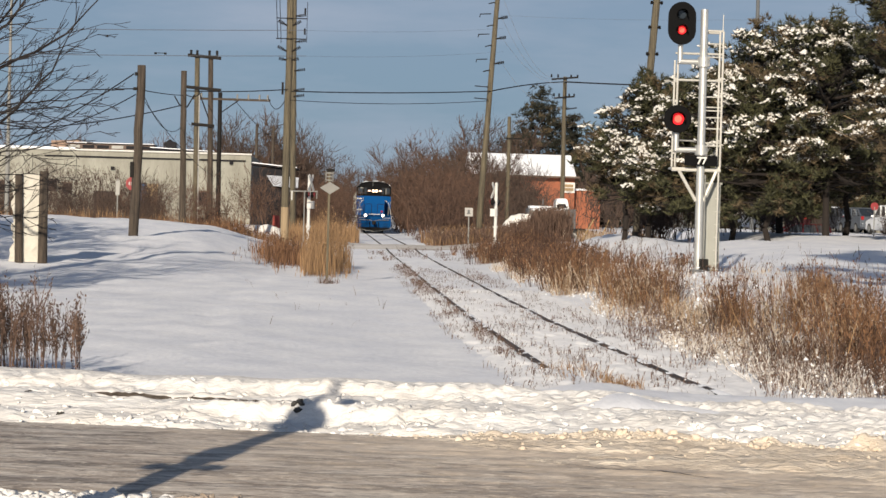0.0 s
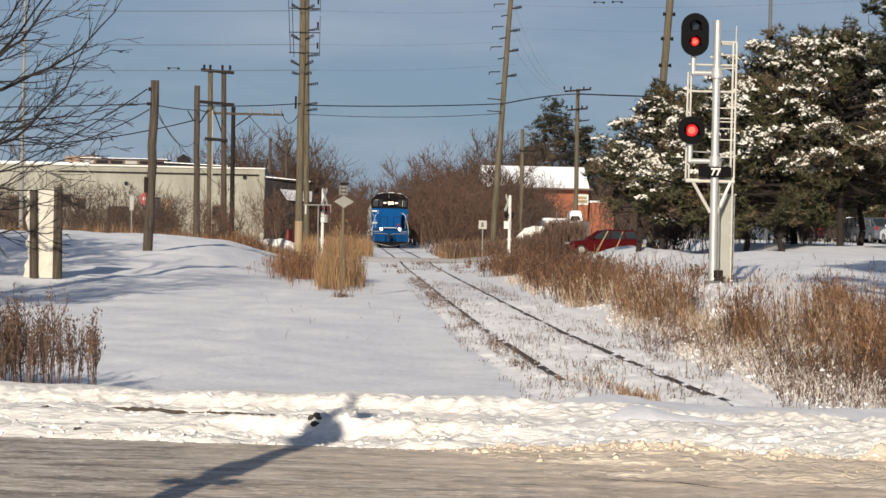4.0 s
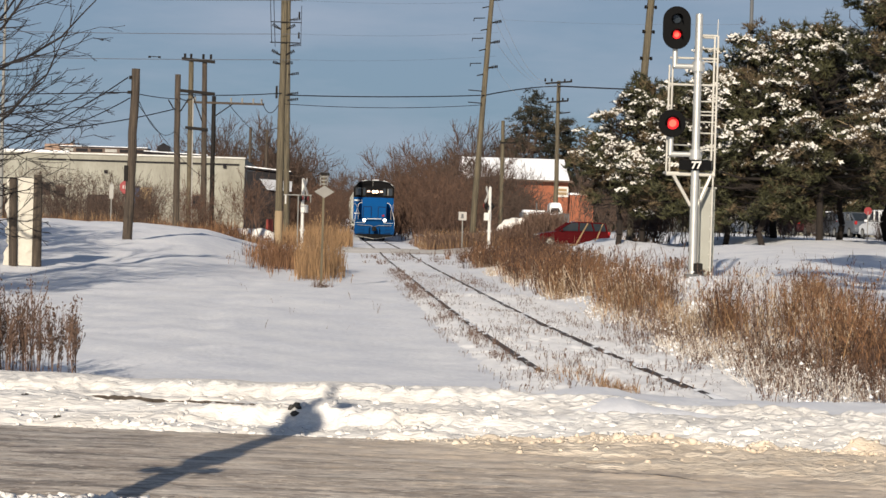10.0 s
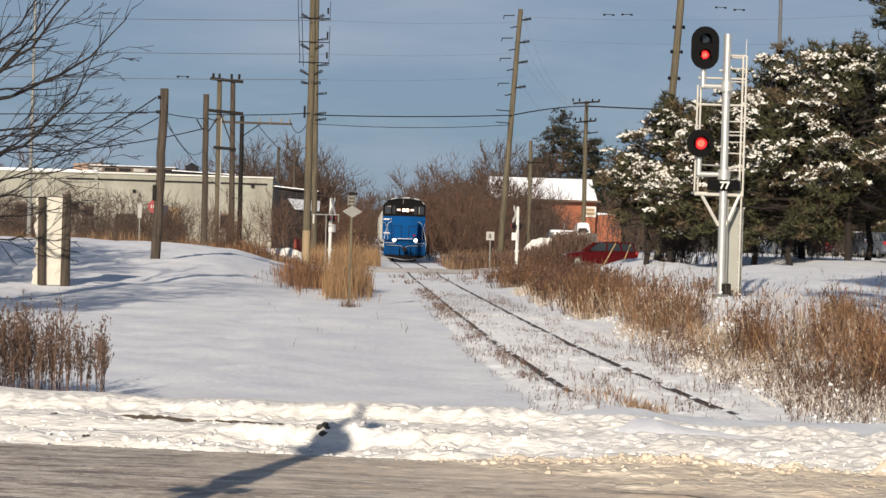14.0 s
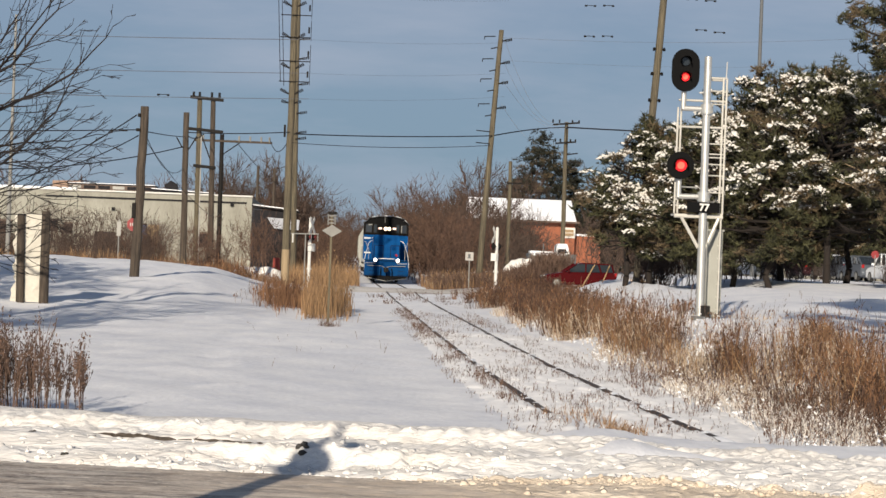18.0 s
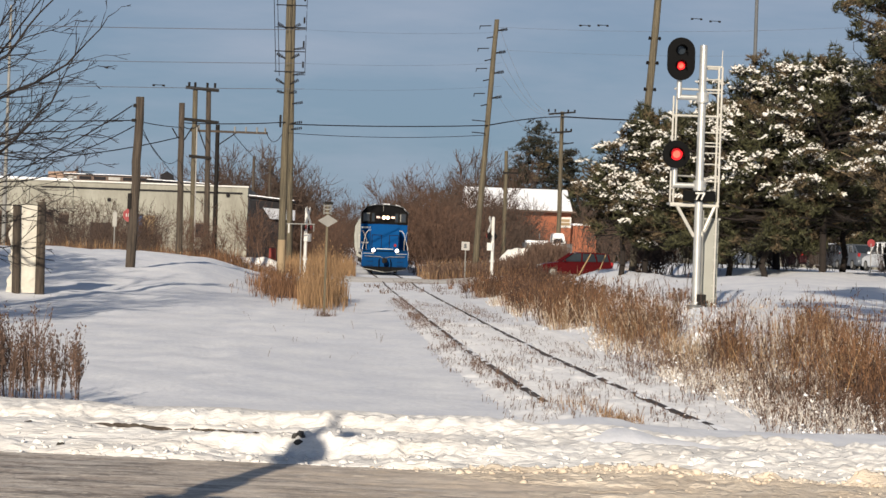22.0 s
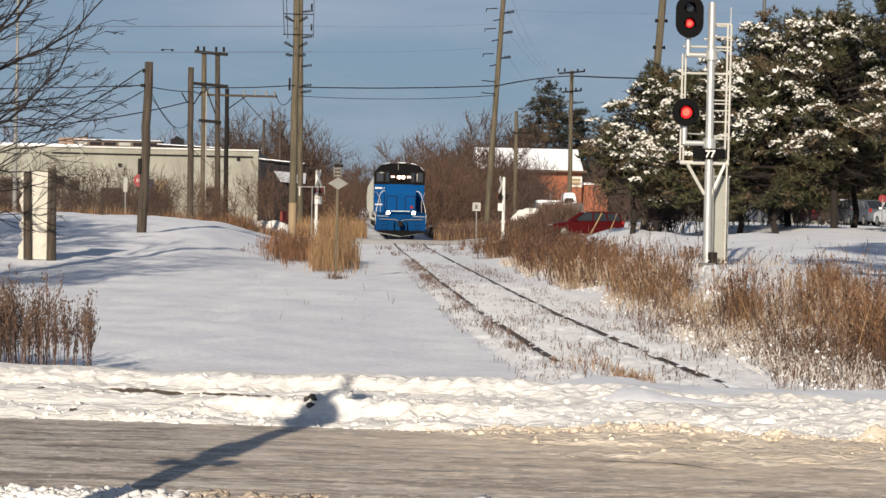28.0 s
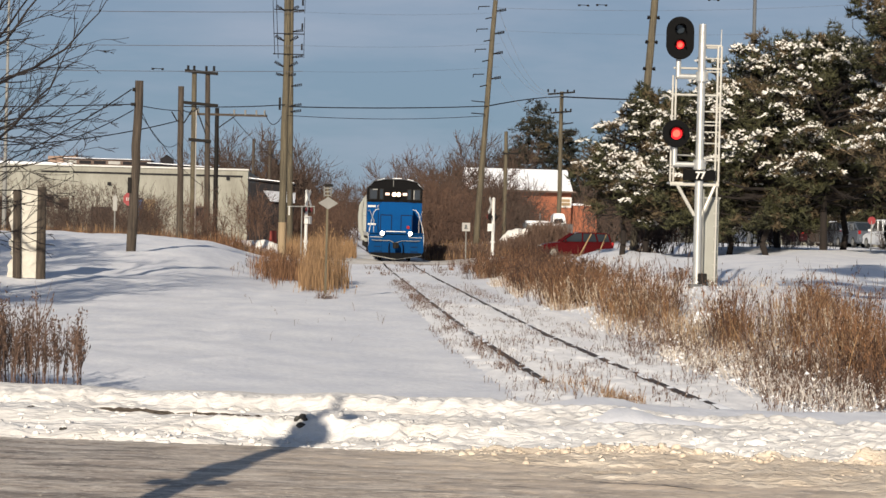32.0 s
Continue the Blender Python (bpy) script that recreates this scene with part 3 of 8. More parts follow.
def ground_z(x, y):
    x, y = np.asarray(x, float), np.asarray(y, float)
    z = rail_z(y) - 0.05
    # left side: a gentle rise and a berm before the crossing road
    left = step(-x, 0.4, 6.2)
    z = z + 0.42 * step(-x, 1.5, 10) * step(y, 55, 95)
    z = z + 0.98 * left * step(y, 60, 107) * (1 - step(y, 108, 117)) * (1 - 0.2 * step(-x, 30, 60))
    # right side: a bank rising to the pine row
    right = step(x, 5.6, 9.0)
    z = z + 0.82 * right * step(y, 32, 53) * (1 - 0.8 * step(y, 60, 84))
    z = z + 0.35 * step(x, 8.5, 14) * step(y, 50, 66) * (1 - step(y, 104, 118))
    z = z + (0.68 * step(x, 9.9, 12.4) + 0.36 * step(x, 11.3, 15)) * step(y, 58, 86) * (1 - step(y, 104, 118))
    z = z + 0.26 * step(y, 112, 124) * step(x - TRACK_X, 3, 9) - 0.38 * step(y, 114, 122) * (1 - step(y, 133, 140)) * step(-x, 0.5, 4)
    z = z + 1.0 * step(x, 18.5, 21.5) * step(y, 104, 118) * (1 - step(y, 150, 170))
    z = z - 0.42 * step(y, 79, 88) * step(x, 12.8, 13.8) * (1 - step(x, 16.2, 18.0)) * (1 - step(y, 104, 114))
    # drifts, quiet between the rails
    calm = 1 - np.exp(-((x - TRACK_X) / 1.6) ** 2)
    soft = calm * step(y, 21, 30) * (1 - step(y, 150, 300))
    z = z + soft * (0.04 * wave(x, y) + 0.055 * rough_field(x * 1.0, y * 0.55, 2.6, 3, 3, 0.42) + 0.006 * rough_field(x, y * 0.5, 0.5, 2, 9) * (1 - step(y, 50, 80))
                    + 0.035 * rough_field(x, y * 0.8, 0.3, 3, 19, 0.6) * step(rough_field(x + 0.08 * y, y * 0.35, 1.3, 2, 29), 0.12, 0.5) * step(-x, 0.2, 1.2) * (1 - step(y, 50, 64)))
    z = z + (0.035 * rough_field(x, y * 0.5, 5.0, 3, 5) + 0.035 * rough_field(x, y * 0.6, 1.3, 4, 15, 0.6) - 0.07 * np.abs(rough_field(x * 0.45, y * 0.4, 1.6, 2, 25, 0.4))) * step(-x, 2, 6) * step(y, 45, 62) * (1 - step(y, 110, 120))
    z = z + (0.024 + 0.034 * rough_field(x, y, 0.6, 3, 6)) * (1 - calm) * (1 - step(y, 108, 116))
    z = z + 0.05 * rough_field(x, y * 0.7, 0.8, 3, 77) * step(x, 5.0, 5.8) * (1 - step(x, 9, 11)) * (1 - step(y, 90, 105))
    z = z - 0.05 * np.exp(-((x + 2.35 - 0.2 * np.sin(y * 0.21)) / 0.3) ** 2) * step(y, 30, 38) * (1 - step(y, 70, 82)) * (0.7 + 0.6 * speckle(x * 2.5, y * 1.3, 401))
    # snow drifted over the rails' near ends
    z = z + 0.09 * (1 - step(y, 23.2, 24.6)) * step(x, 1.5, 2.5) + 0.085 * (1 - step(y, 27.6, 29.4)) * np.exp(-((x - 2.82) / 0.45) ** 2)
    z = z - 0.5 * (1 - step(y, 20.2 - 0.157 * np.clip(x, -9, 9), 22.2 - 0.157 * np.clip(x, -9, 9)))
    return z


def gz(x, y):
    return float(ground_z(x, y))


def sheet(name, xs, ys, zfun, material):
    x, y = np.meshgrid(xs, ys)
    v = np.stack([x, y, zfun(x, y)], -1).reshape(-1, 3)
    nx, ny = len(xs), len(ys)
    i = (np.arange(ny - 1)[:, None] * nx + np.arange(nx - 1)[None]).ravel()
    ms = Mass()
    ms.add(v, np.concatenate([np.stack([i, i + 1, i + nx + 1], 1), np.stack([i, i + nx + 1, i + nx], 1)]))
    return ms.build(name, material, smooth=True)


xs = np.unique(np.concatenate([-np.geomspace(14, 3000, 40), np.arange(-14, 1.4, 0.22), np.arange(1.4, 5.8, 0.09), np.arange(5.8, 26, 0.35), np.geomspace(26, 3000, 40)]))
ys = np.unique(np.concatenate([-np.geomspace(5, 3000, 20), np.arange(-4, 18, 2.0), np.arange(18, 34, 0.14), np.arange(34, 64, 0.3), np.arange(64, 118, 0.42), np.arange(118, 140, 0.9), np.geomspace(140, 4000, 50)]))
ground = tagged(sheet("ground", xs, ys, ground_z, SNOW), "snow-covered open ground with wind-blown drifts", "ground", kind="structure")


def edge_y(x):
    """The far edge of the near road."""
    return 19.78 - 0.157 * np.asarray(x, float)


road_xs = np.concatenate([-np.geomspace(9, 900, 20)[::-1], np.arange(-8.6, 10, 0.4), np.geomspace(10.4, 900, 20)])


def road_mesh(name, lo, hi, z, material, crown=0.04):
    ms = Mass()
    k = 9
    v = []
    for x in road_xs:
        for j in range(k):
            u = j / (k - 1)
            v.append((x, edge_y(x) + lo + (hi - lo) * u, z + crown * 4 * u * (1 - u)))
    i = (np.arange(len(road_xs) - 1)[:, None] * k + np.arange(k - 1)[None]).ravel()
    ms.add(v, np.concatenate([np.stack([i, i + k, i + k + 1], 1), np.stack([i, i + k + 1, i + 1], 1)]))
    return ms.build(name, material, smooth=True)


road = tagged(road_mesh("road", -4.6, 0.7, -0.14, ROAD), "wet grey road streaked with sandy slush", "road", kind="structure")


def kerb_u(x):
    """How far the kerb line lies behind the road's edge."""
    return 2.1 - 0.16 * (np.asarray(x, float) + 2.3)


def bank_z(x, y):
    """The ploughed ridge along the road: a rough foot, a trough, a smooth crest."""
    x, y = np.asarray(x, float), np.asarray(y, float)
    u = y - edge_y(x)
    rough = (0.5 + 0.4 * step(x, 0.5, 2)) * rough_field(x, y, 0.42, 4, 21, 0.58) + 0.75 * (1 - step(x, 0.5, 2.5)) * rough_field(x * 0.28, u, 0.17, 3, 23, 0.5) + (0.55 + 0.35 * step(x, 0.5, 3)) * np.abs(rough_field(x, y, 0.15, 3, 33, 0.55)) * (0.4 + 0.6 * (speckle(x * 0.9, y * 1.4, 71) > -0.1))
    front, ragged = step(x, -1.7, -0.7) * (1 - step(x, 0.5, 1.8)), 0.13 * rough_field(x, x * 0, 0.4, 3, 83)
    z = -0.2 + 0.11 * step(u, -0.12 + 0.1 * np.sin(1.9 * x), 0.28) + 0.14 * (front * step(u, 0.74 + ragged, 0.95 + ragged) + (1 - front) * step(u, 0.15, 1.5)) - 0.03 * step(u, 1.1, 1.6)
    z = z + 0.038 * rough * (1 - 0.75 * np.exp(-((u - kerb_u(x) + 0.15) / 0.22) ** 2) * step(x, -2.6, -2.0) * (1 - step(x, -0.5, -0.2))) * step(u, -0.1, 0.2) * (1 - 0.8 * step(u, 1.9, 2.8))
    z = z + front * np.exp(-((u - 0.88 - ragged) / 0.22) ** 2) * (0.05 * np.abs(rough_field(x, y, 0.13, 3, 87, 0.6)) - 0.02)
    uc = kerb_u(x)
    trough = np.exp(-((u - uc + 0.09) / 0.09) ** 2) * step(x, -2.5, -2.0) * (1 - step(x, -0.55, -0.3))
    z = z - 0.13 * trough - 0.05 * np.exp(-((u - uc + 0.35) / 0.3) ** 2) * step(x, -2.6, -1.9) * (1 - step(x, -0.6, 0.2))
    steep = 1 - step(x, 0.8, 2.6)
    crest = 0.095 + 0.03 * steep + 0.02 * step(x, 1, 3) + 0.02 * np.sin(1.1 * x) + 0.012 * np.sin(4.7 * x + 1)
    lip = 0.10 * rough_field(x, x * 0, 0.5, 3, 91)
    z = z + crest * step(u, 2.0 + 0.28 * steep + lip, 2.85 - 0.25 * steep + lip)
    face = step(u, 2.1, 2.35) * (1 - step(u, 2.6, 3.1))
    z = z + face * (0.04 * np.abs(rough_field(x, y, 0.15, 3, 97, 0.55)) + 0.02 * rough_field(x, y, 0.5, 3, 99) - 0.02)
    z = z - 0.30 * step(u, 3.0 - 0.13 * np.clip(x, 0, 6), 4.8 - 0.25 * np.clip(x, 0, 6))
    return z


bank = tagged(sheet("snowbank", np.arange(-6, 8, 0.03), np.arange(18.2, 25.6, 0.035), bank_z, PLOUGHED), "ploughed ridge of lumpy white snow along the road", "snowbank", kind="structure")

# crossing road beyond, running across the track
cross = tagged(sheet("crossing_road", np.concatenate([-np.geomspace(12, 900, 16)[::-1], np.arange(-11, 19.1, 0.5)]), np.linspace(117.5, 132, 40),
                     lambda x, y: ground_z(x, y) + 0.075 + 0.04 * rough_field(x * 0.4, y, 1.6, 3, 19) - 0.08 * step(np.abs(y - 124.7), 5.5, 7.2), ROAD_FAR),
               "snowy side road crossing the railway", "road", kind="structure")


# ---- railway track ----
def rail_strip(name, x0, y0, y1, parent):
    """One rail: head, web and foot swept along the line."""
    prof = [(-0.07, -0.17), (0.07, -0.17), (0.07, -0.155), (0.014, -0.13), (0.014, -0.045), (0.036, -0.036), (0.036, -0.006), (0.028, 0.0), (-0.028, 0.0), (-0.036, -0.006), (-0.036, -0.036), (-0.014, -0.045), (-0.014, -0.13), (-0.07, -0.155)]
    ys2 = np.concatenate([np.arange(y0, min(y1, 130), 1.5), [y1]])
    ms = Mass()
    k = len(prof)
    v = [(x0 + px, y, float(rail_z(y)) + pz) for y in ys2 for px, pz in prof]
    f = []
    for a in range(len(ys2) - 1):
        for b in range(k):
            c = (b + 1) % k
            f += [(a * k + b, a * k + c, (a + 1) * k + c), (a * k + b, (a + 1) * k + c, (a + 1) * k + b)]
    ms.add(v, f)
    return ms.build(name, RAIL, parent)


track = thing("railway_track", pose(0, 0, 0), "snow-drifted single railway track with rusty rails", "track", kind="structure")
rail_strip("rail", TRACK_X - GAUGE / 2, 22.5, 600, track)
rail_strip("rail", TRACK_X + GAUGE / 2, 22.5, 600, track)


def rail_snow(x0, y0, y1, seed):
    """Snow lying on a rail's head, broken by bare stretches."""
    r2 = np.random.default_rng(seed)
    ms = Mass()
    y = y0
    while y < y1:
        L = min(1.2, r2.exponential(0.3) + 0.1)
        ys3 = np.arange(y, y + L, 0.16)
        k = 5
        prof = [(-0.052, -0.014), (-0.036, 0.010), (0.0, 0.02), (0.036, 0.010), (0.052, -0.014)]
        v = []
        for i, yy in enumerate(ys3):
            e = min(1.0, 4 * min(i, len(ys3) - 1 - i) / max(1, len(ys3)) + 0.15)
            j = r2.normal(0, 0.006)
            v += [(x0 + px * (0.75 + 0.25 * e) + j, yy, float(rail_z(yy)) + pz * e + 0.002) for px, pz in prof]
        f = []
        for a in range(len(ys3) - 1):
            for b in range(k - 1):
                f += [(a * k + b, a * k + b + 1, (a + 1) * k + b + 1), (a * k + b, (a + 1) * k + b + 1, (a + 1) * k + b)]
        if f:
            ms.add(v, f)
        y += L + r2.exponential(0.35 + 0.06 * (y - 24))
    ob = ms.build("snow_on_rail", SNOW_SOFT, track, "broken crust of snow on the rail head", smooth=True)
    ob["kind"] = "stuff"


rail_snow(TRACK_X - GAUGE / 2, 27, 116, 3)
rail_snow(TRACK_X + GAUGE / 2, 24, 116, 4)


# ---- locomotive and its train ----
TAILRED = mat("tail_lamp_red", (0.30, 0.012, 0.014), (0.22, 0.01, 0.012), rough=0.25, bump=0)

def locomotive():
    """Blue road switcher, short hood leading; its front lies at y = 0 and it faces -y."""
    top = thing("locomotive", pose(TRACK_X - 0.04, 196.8, 0.02), "blue diesel locomotive with white stripes and lit headlights", "locomotive")
    frame_ = part("underframe", box((0, 8.6, 1.33), (3.0, 16.2, 0.34), bevel=0.03), DARK, top)
    part("fuel_tank", box((0, 8.8, 0.82), (2.5, 4.6, 0.75), bevel=0.12), DARK, frame_)
    for y in (3.6, 13.6):
        truck = part("bogie", box((0, y, 0.62), (2.4, 3.6, 0.42), bevel=0.06), DARK, top)
        for dy in (-1.35, 1.35):
            b = rod((-0.86, y + dy, 0.51), (-0.72, y + dy, 0.51), 0.51, n=24, bevel=0.02)
            b = rod((0.72, y + dy, 0.51), (0.86, y + dy, 0.51), 0.51, n=24, bm=b, bevel=0.02)
            part("wheelset", rod((-0.8, y + dy, 0.51), (0.8, y + dy, 0.51), 0.08, bm=b), DARK, truck)
    # end plate, steps and plough
    part("pilot", prism([(-1.5, 1.42), (-1.5, 0.55), (-1.38, 0.36), (1.38, 0.36), (1.5, 0.55), (1.5, 1.42)], 0.28, 0.42, bevel=0.015), BLUE_DARK, top)
    for sx in (-1, 1):
        st = part("step_well", box((sx * 0.98, 0.275, 0.82), (0.42, 0.05, 0.78), bevel=0.01), BLUE_DARK, top, "grey-shaded recessed steps")
        for z in (0.52, 0.78, 1.04):
            part("step_tread", box((sx * 0.98, 0.245, z), (0.38, 0.05, 0.035)), NAVY, st)
        part("end_stripe", box((sx * 1.06, 0.262, 1.29), (0.70, 0.02, 0.035)), SIGN_PALE, top, "white stripe on the end plate")
    pl = part("snow_plough", prism([(-1.40, 0.46), (1.40, 0.46), (1.36, 0.30), (0.15, 0.09), (-0.15, 0.09), (-1.36, 0.30)], 0.02, 0.1, bevel=0.01), BLACK, top)
    # pale left rod paints the sunlit lower edge; the right one is duller
    part("plough_edge", rod((-1.4, 0.0, 0.32), (0.0, -0.02, 0.10), 0.026), SIGN_BACK, pl, "pale rod drawn as the sunlit lower edge")
    part("plough_edge", rod((0.05, -0.02, 0.10), (1.4, 0.0, 0.32), 0.018), GREY_STEEL, pl, "duller grey rod along the lower edge")
    cp = part("coupler", box((0, -0.12, 0.86), (0.26, 0.75, 0.28), bevel=0.06), DARK, top)
    part("knuckle", rod((-0.06, -0.45, 0.7), (-0.06, -0.45, 1.02), 0.13, n=14, bevel=0.02), DARK, cp)
    part("uncoupling_lever", pipe([(-1.3, 0.2, 1.12), (-0.3, 0.18, 1.1), (-0.1, 0.1, 0.98), (0.3, 0.18, 1.1), (1.3, 0.2, 1.12)], 0.018, 6), SIGN_BACK, top)
    for x in (-0.35, 0.35):
        part("air_hose", pipe([(x, 0.25, 0.95), (x * 1.1, 0.05, 0.8), (x * 1.1, 0.0, 0.5), (x, 0.02, 0.36)], 0.028, 6), BLACK, top)
    part("end_platform", box((0, 0.95, 1.50), (3.0, 1.35, 0.06), bevel=0.01), BLUE_DARK, top)
    part("platform_light_strip", box((-0.02, 0.262, 1.60), (1.10, 0.02, 0.045)), WHITE, top, "white stripe between the lamps")
    for sx in (-0.754, 0.754):
        lamp = part("ditch_lamp", rod((sx, 0.30, 1.50), (sx, 0.13, 1.50), 0.15, 0.16, n=20, bevel=0.01), BLUE_DARK, top)
        part("lens", rod((sx, 0.13, 1.50), (sx, 0.105, 1.50), 0.115, n=20), LAMP_ON, lamp, "lit white lens")
    # nose and cab
    part("short_hood", prism([(-0.93, 1.5), (-0.93, 3.02), (-0.80, 3.2), (0.80, 3.2), (0.93, 3.02), (0.93, 1.5)], 1.6, 4.55, bevel=0.04), BLUE, top)
    for sx in (-1, 1):
        part("hood_door", box((sx * 0.56 + 0.03, 1.585, 2.02), (0.58, 0.03, 0.88), bevel=0.012), BLUE, top)
        part("door_gap", box((sx * 0.56 - 0.27, 1.582, 2.02), (0.05, 0.03, 0.92)), NAVY, top)
        part("door_gap", box((sx * 0.56 + 0.33, 1.582, 2.02), (0.05, 0.03, 0.92)), NAVY, top)
        part("door_gap", box((sx * 0.56 + 0.03, 1.58, 2.49), (0.64, 0.03, 0.05)), NAVY, top)
    cab = part("cab", prism([(-1.53, 1.5), (-1.53, 3.98), (-1.2, 4.34), (-0.5, 4.47), (0.5, 4.47), (1.2, 4.34), (1.53, 3.98), (1.53, 1.5)], 4.5, 7.0, bevel=0.03), BLUE, top)
    part("window_band", prism([(-1.54, 3.22), (-1.54, 3.98), (-1.2, 4.35), (-0.5, 4.475), (0.5, 4.475), (1.2, 4.35), (1.54, 3.98), (1.54, 3.22)], 4.46, 7.02), BLACK, cab, "black painted band round the windows")
    part("cab_roof", prism([(-1.6, 3.97), (-1.22, 4.37), (-0.5, 4.51), (0.5, 4.51), (1.22, 4.37), (1.6, 3.97), (1.6, 4.0), (1.22, 4.40), (0.5, 4.535), (-0.5, 4.535), (-1.22, 4.40), (-1.6, 4.0)], 4.36, 7.1), GREY_STEEL, cab, "thin grey roof edge")
    for x, w in ((-1.2, 0.48), (-0.75, 0.26), (0.8, 0.26), (1.22, 0.44)):
        fr = part("cab_window", box((x, 4.44, 3.66), (w, 0.03, 0.62), bevel=0.01), DARK, cab)
        part("pane", box((x, 4.42, 3.66), (w - 0.1, 0.02, 0.52)), CAB_GLASS if w > 0.4 else GLASS, fr)
    # small pale bar set on the left windscreen pane
    part("pale_bar", box((-1.1, 4.405, 3.92), (0.26, 0.02, 0.05)), SIGN_BACK, cab, "small pale bar on the windscreen")
    part("cab_post", box((1.06, 4.405, 3.66), (0.05, 0.03, 0.5)), SIGN_BACK, cab, "pale window post")
    part("roof_mast", rod((-0.1, 4.4, 4.1), (-0.1, 4.38, 4.62), 0.02, n=6), SIGN_BACK, cab)
    for x, w, z in ((-1.33, 0.3, 4.24), (-0.8, 0.44, 4.475), (0.1, 0.5, 4.555), (0.86, 0.36, 4.475), (1.36, 0.22, 4.22)):
        part("roof_snow", box((x, 4.7, z), (w, 0.5, 0.05), rot=Matrix.Rotation(-0.0 if abs(x) < 0.5 else (0.24 if abs(x) < 1.2 else 0.8) * (1 if x > 0 else -1), 4, "Y"), bevel=0.02), SNOW_SOFT, cab, "thin patch of snow on the roof edge")
    hl = part("headlight", rod((0.08, 4.46, 3.66), (0.08, 4.3, 3.66), 0.25, n=20, bevel=0.02), BLACK, cab)
    for x in (-0.05, 0.21):
        part("lens", rod((x, 4.3, 3.66), (x, 4.27, 3.66), 0.12, n=16), LAMP_WARM, hl, "lit headlight lens")
    for x in (-0.42, 0.56):
        part("number_board", box((x, 4.42, 3.68), (0.24, 0.06, 0.14), bevel=0.01), mat("lit_number_board", (1.0, 0.72, 0.6), rough=0.4, emit=0.55, bump=0) if x < 0 else bpy.data.materials["lit_number_board"], cab, "small lit board with an unreadable number")
    part("side_stripe", box((-1.28, 4.485, 2.98), (0.44, 0.02, 0.11)), WHITE, cab, "white stripe on the cab front")
    part("side_stripe", box((-0.88, 4.485, 2.98), (0.16, 0.02, 0.11)), WHITE, cab, "white stripe on the cab front")
    part("side_stripe", box((-1.25, 4.485, 1.98), (0.46, 0.02, 0.09)), WHITE, cab, "white stripe on the cab front")
    part("marker_flag", rod((0.68, 1.55, 1.84), (0.68, 1.5, 1.84), 0.09, n=12), TAILRED, top, "small dull red marker")
    # handrails
    for sx in (-1, 1):
        part("corner_handrail", pipe([(sx * 1.46, 0.3, 0.62), (sx * 1.50, 0.3, 1.3), (sx * 1.44, 0.36, 1.75), (sx * 1.22, 1.5, 2.62), (sx * 1.08, 1.55, 2.78), (sx * 0.93, 1.6, 2.80)], 0.021, 6), WHITE, top, "white curved handrail")
        part("end_handrail", pipe([(sx * 1.22, 0.4, 1.52), (sx * 1.22, 0.4, 2.2), (sx * 1.44, 1.3, 2.72), (sx * 1.50, 4.4, 2.72)], 0.018, 6), SIGN_PALE, top, "white handrail")
        part("walkway_handrail", pipe([(sx * 1.5, 7.2, 2.5), (sx * 1.5, 16.4, 2.5)], 0.022, 6), WHITE, top)
    part("long_hood", prism([(-0.9, 1.5), (-0.9, 3.7), (-0.7, 3.95), (0.7, 3.95), (0.9, 3.7), (0.9, 1.5)], 7.0, 16.3, bevel=0.03), BLUE, top)
    for y in (9.2, 11.0, 12.8, 14.6):
        part("hood_side_door", box((-0.91, y, 2.5), (0.03, 1.3, 1.6), bevel=0.01), BLUE_DARK, top)
    for y in (10.5, 13.4):
        part("radiator_fan", rod((0, y, 3.95), (0, y, 4.2), 0.55, n=20, bevel=0.03), DARK, top)
    part("exhaust_stack", box((0, 8.4, 4.1), (0.35, 0.6, 0.3), bevel=0.03), DARK, top)
    part("walkway_edge", box((-1.5, 9.5, 1.42), (0.04, 13.5, 0.2)), WHITE, top, "white edge along the walkway")
    return top


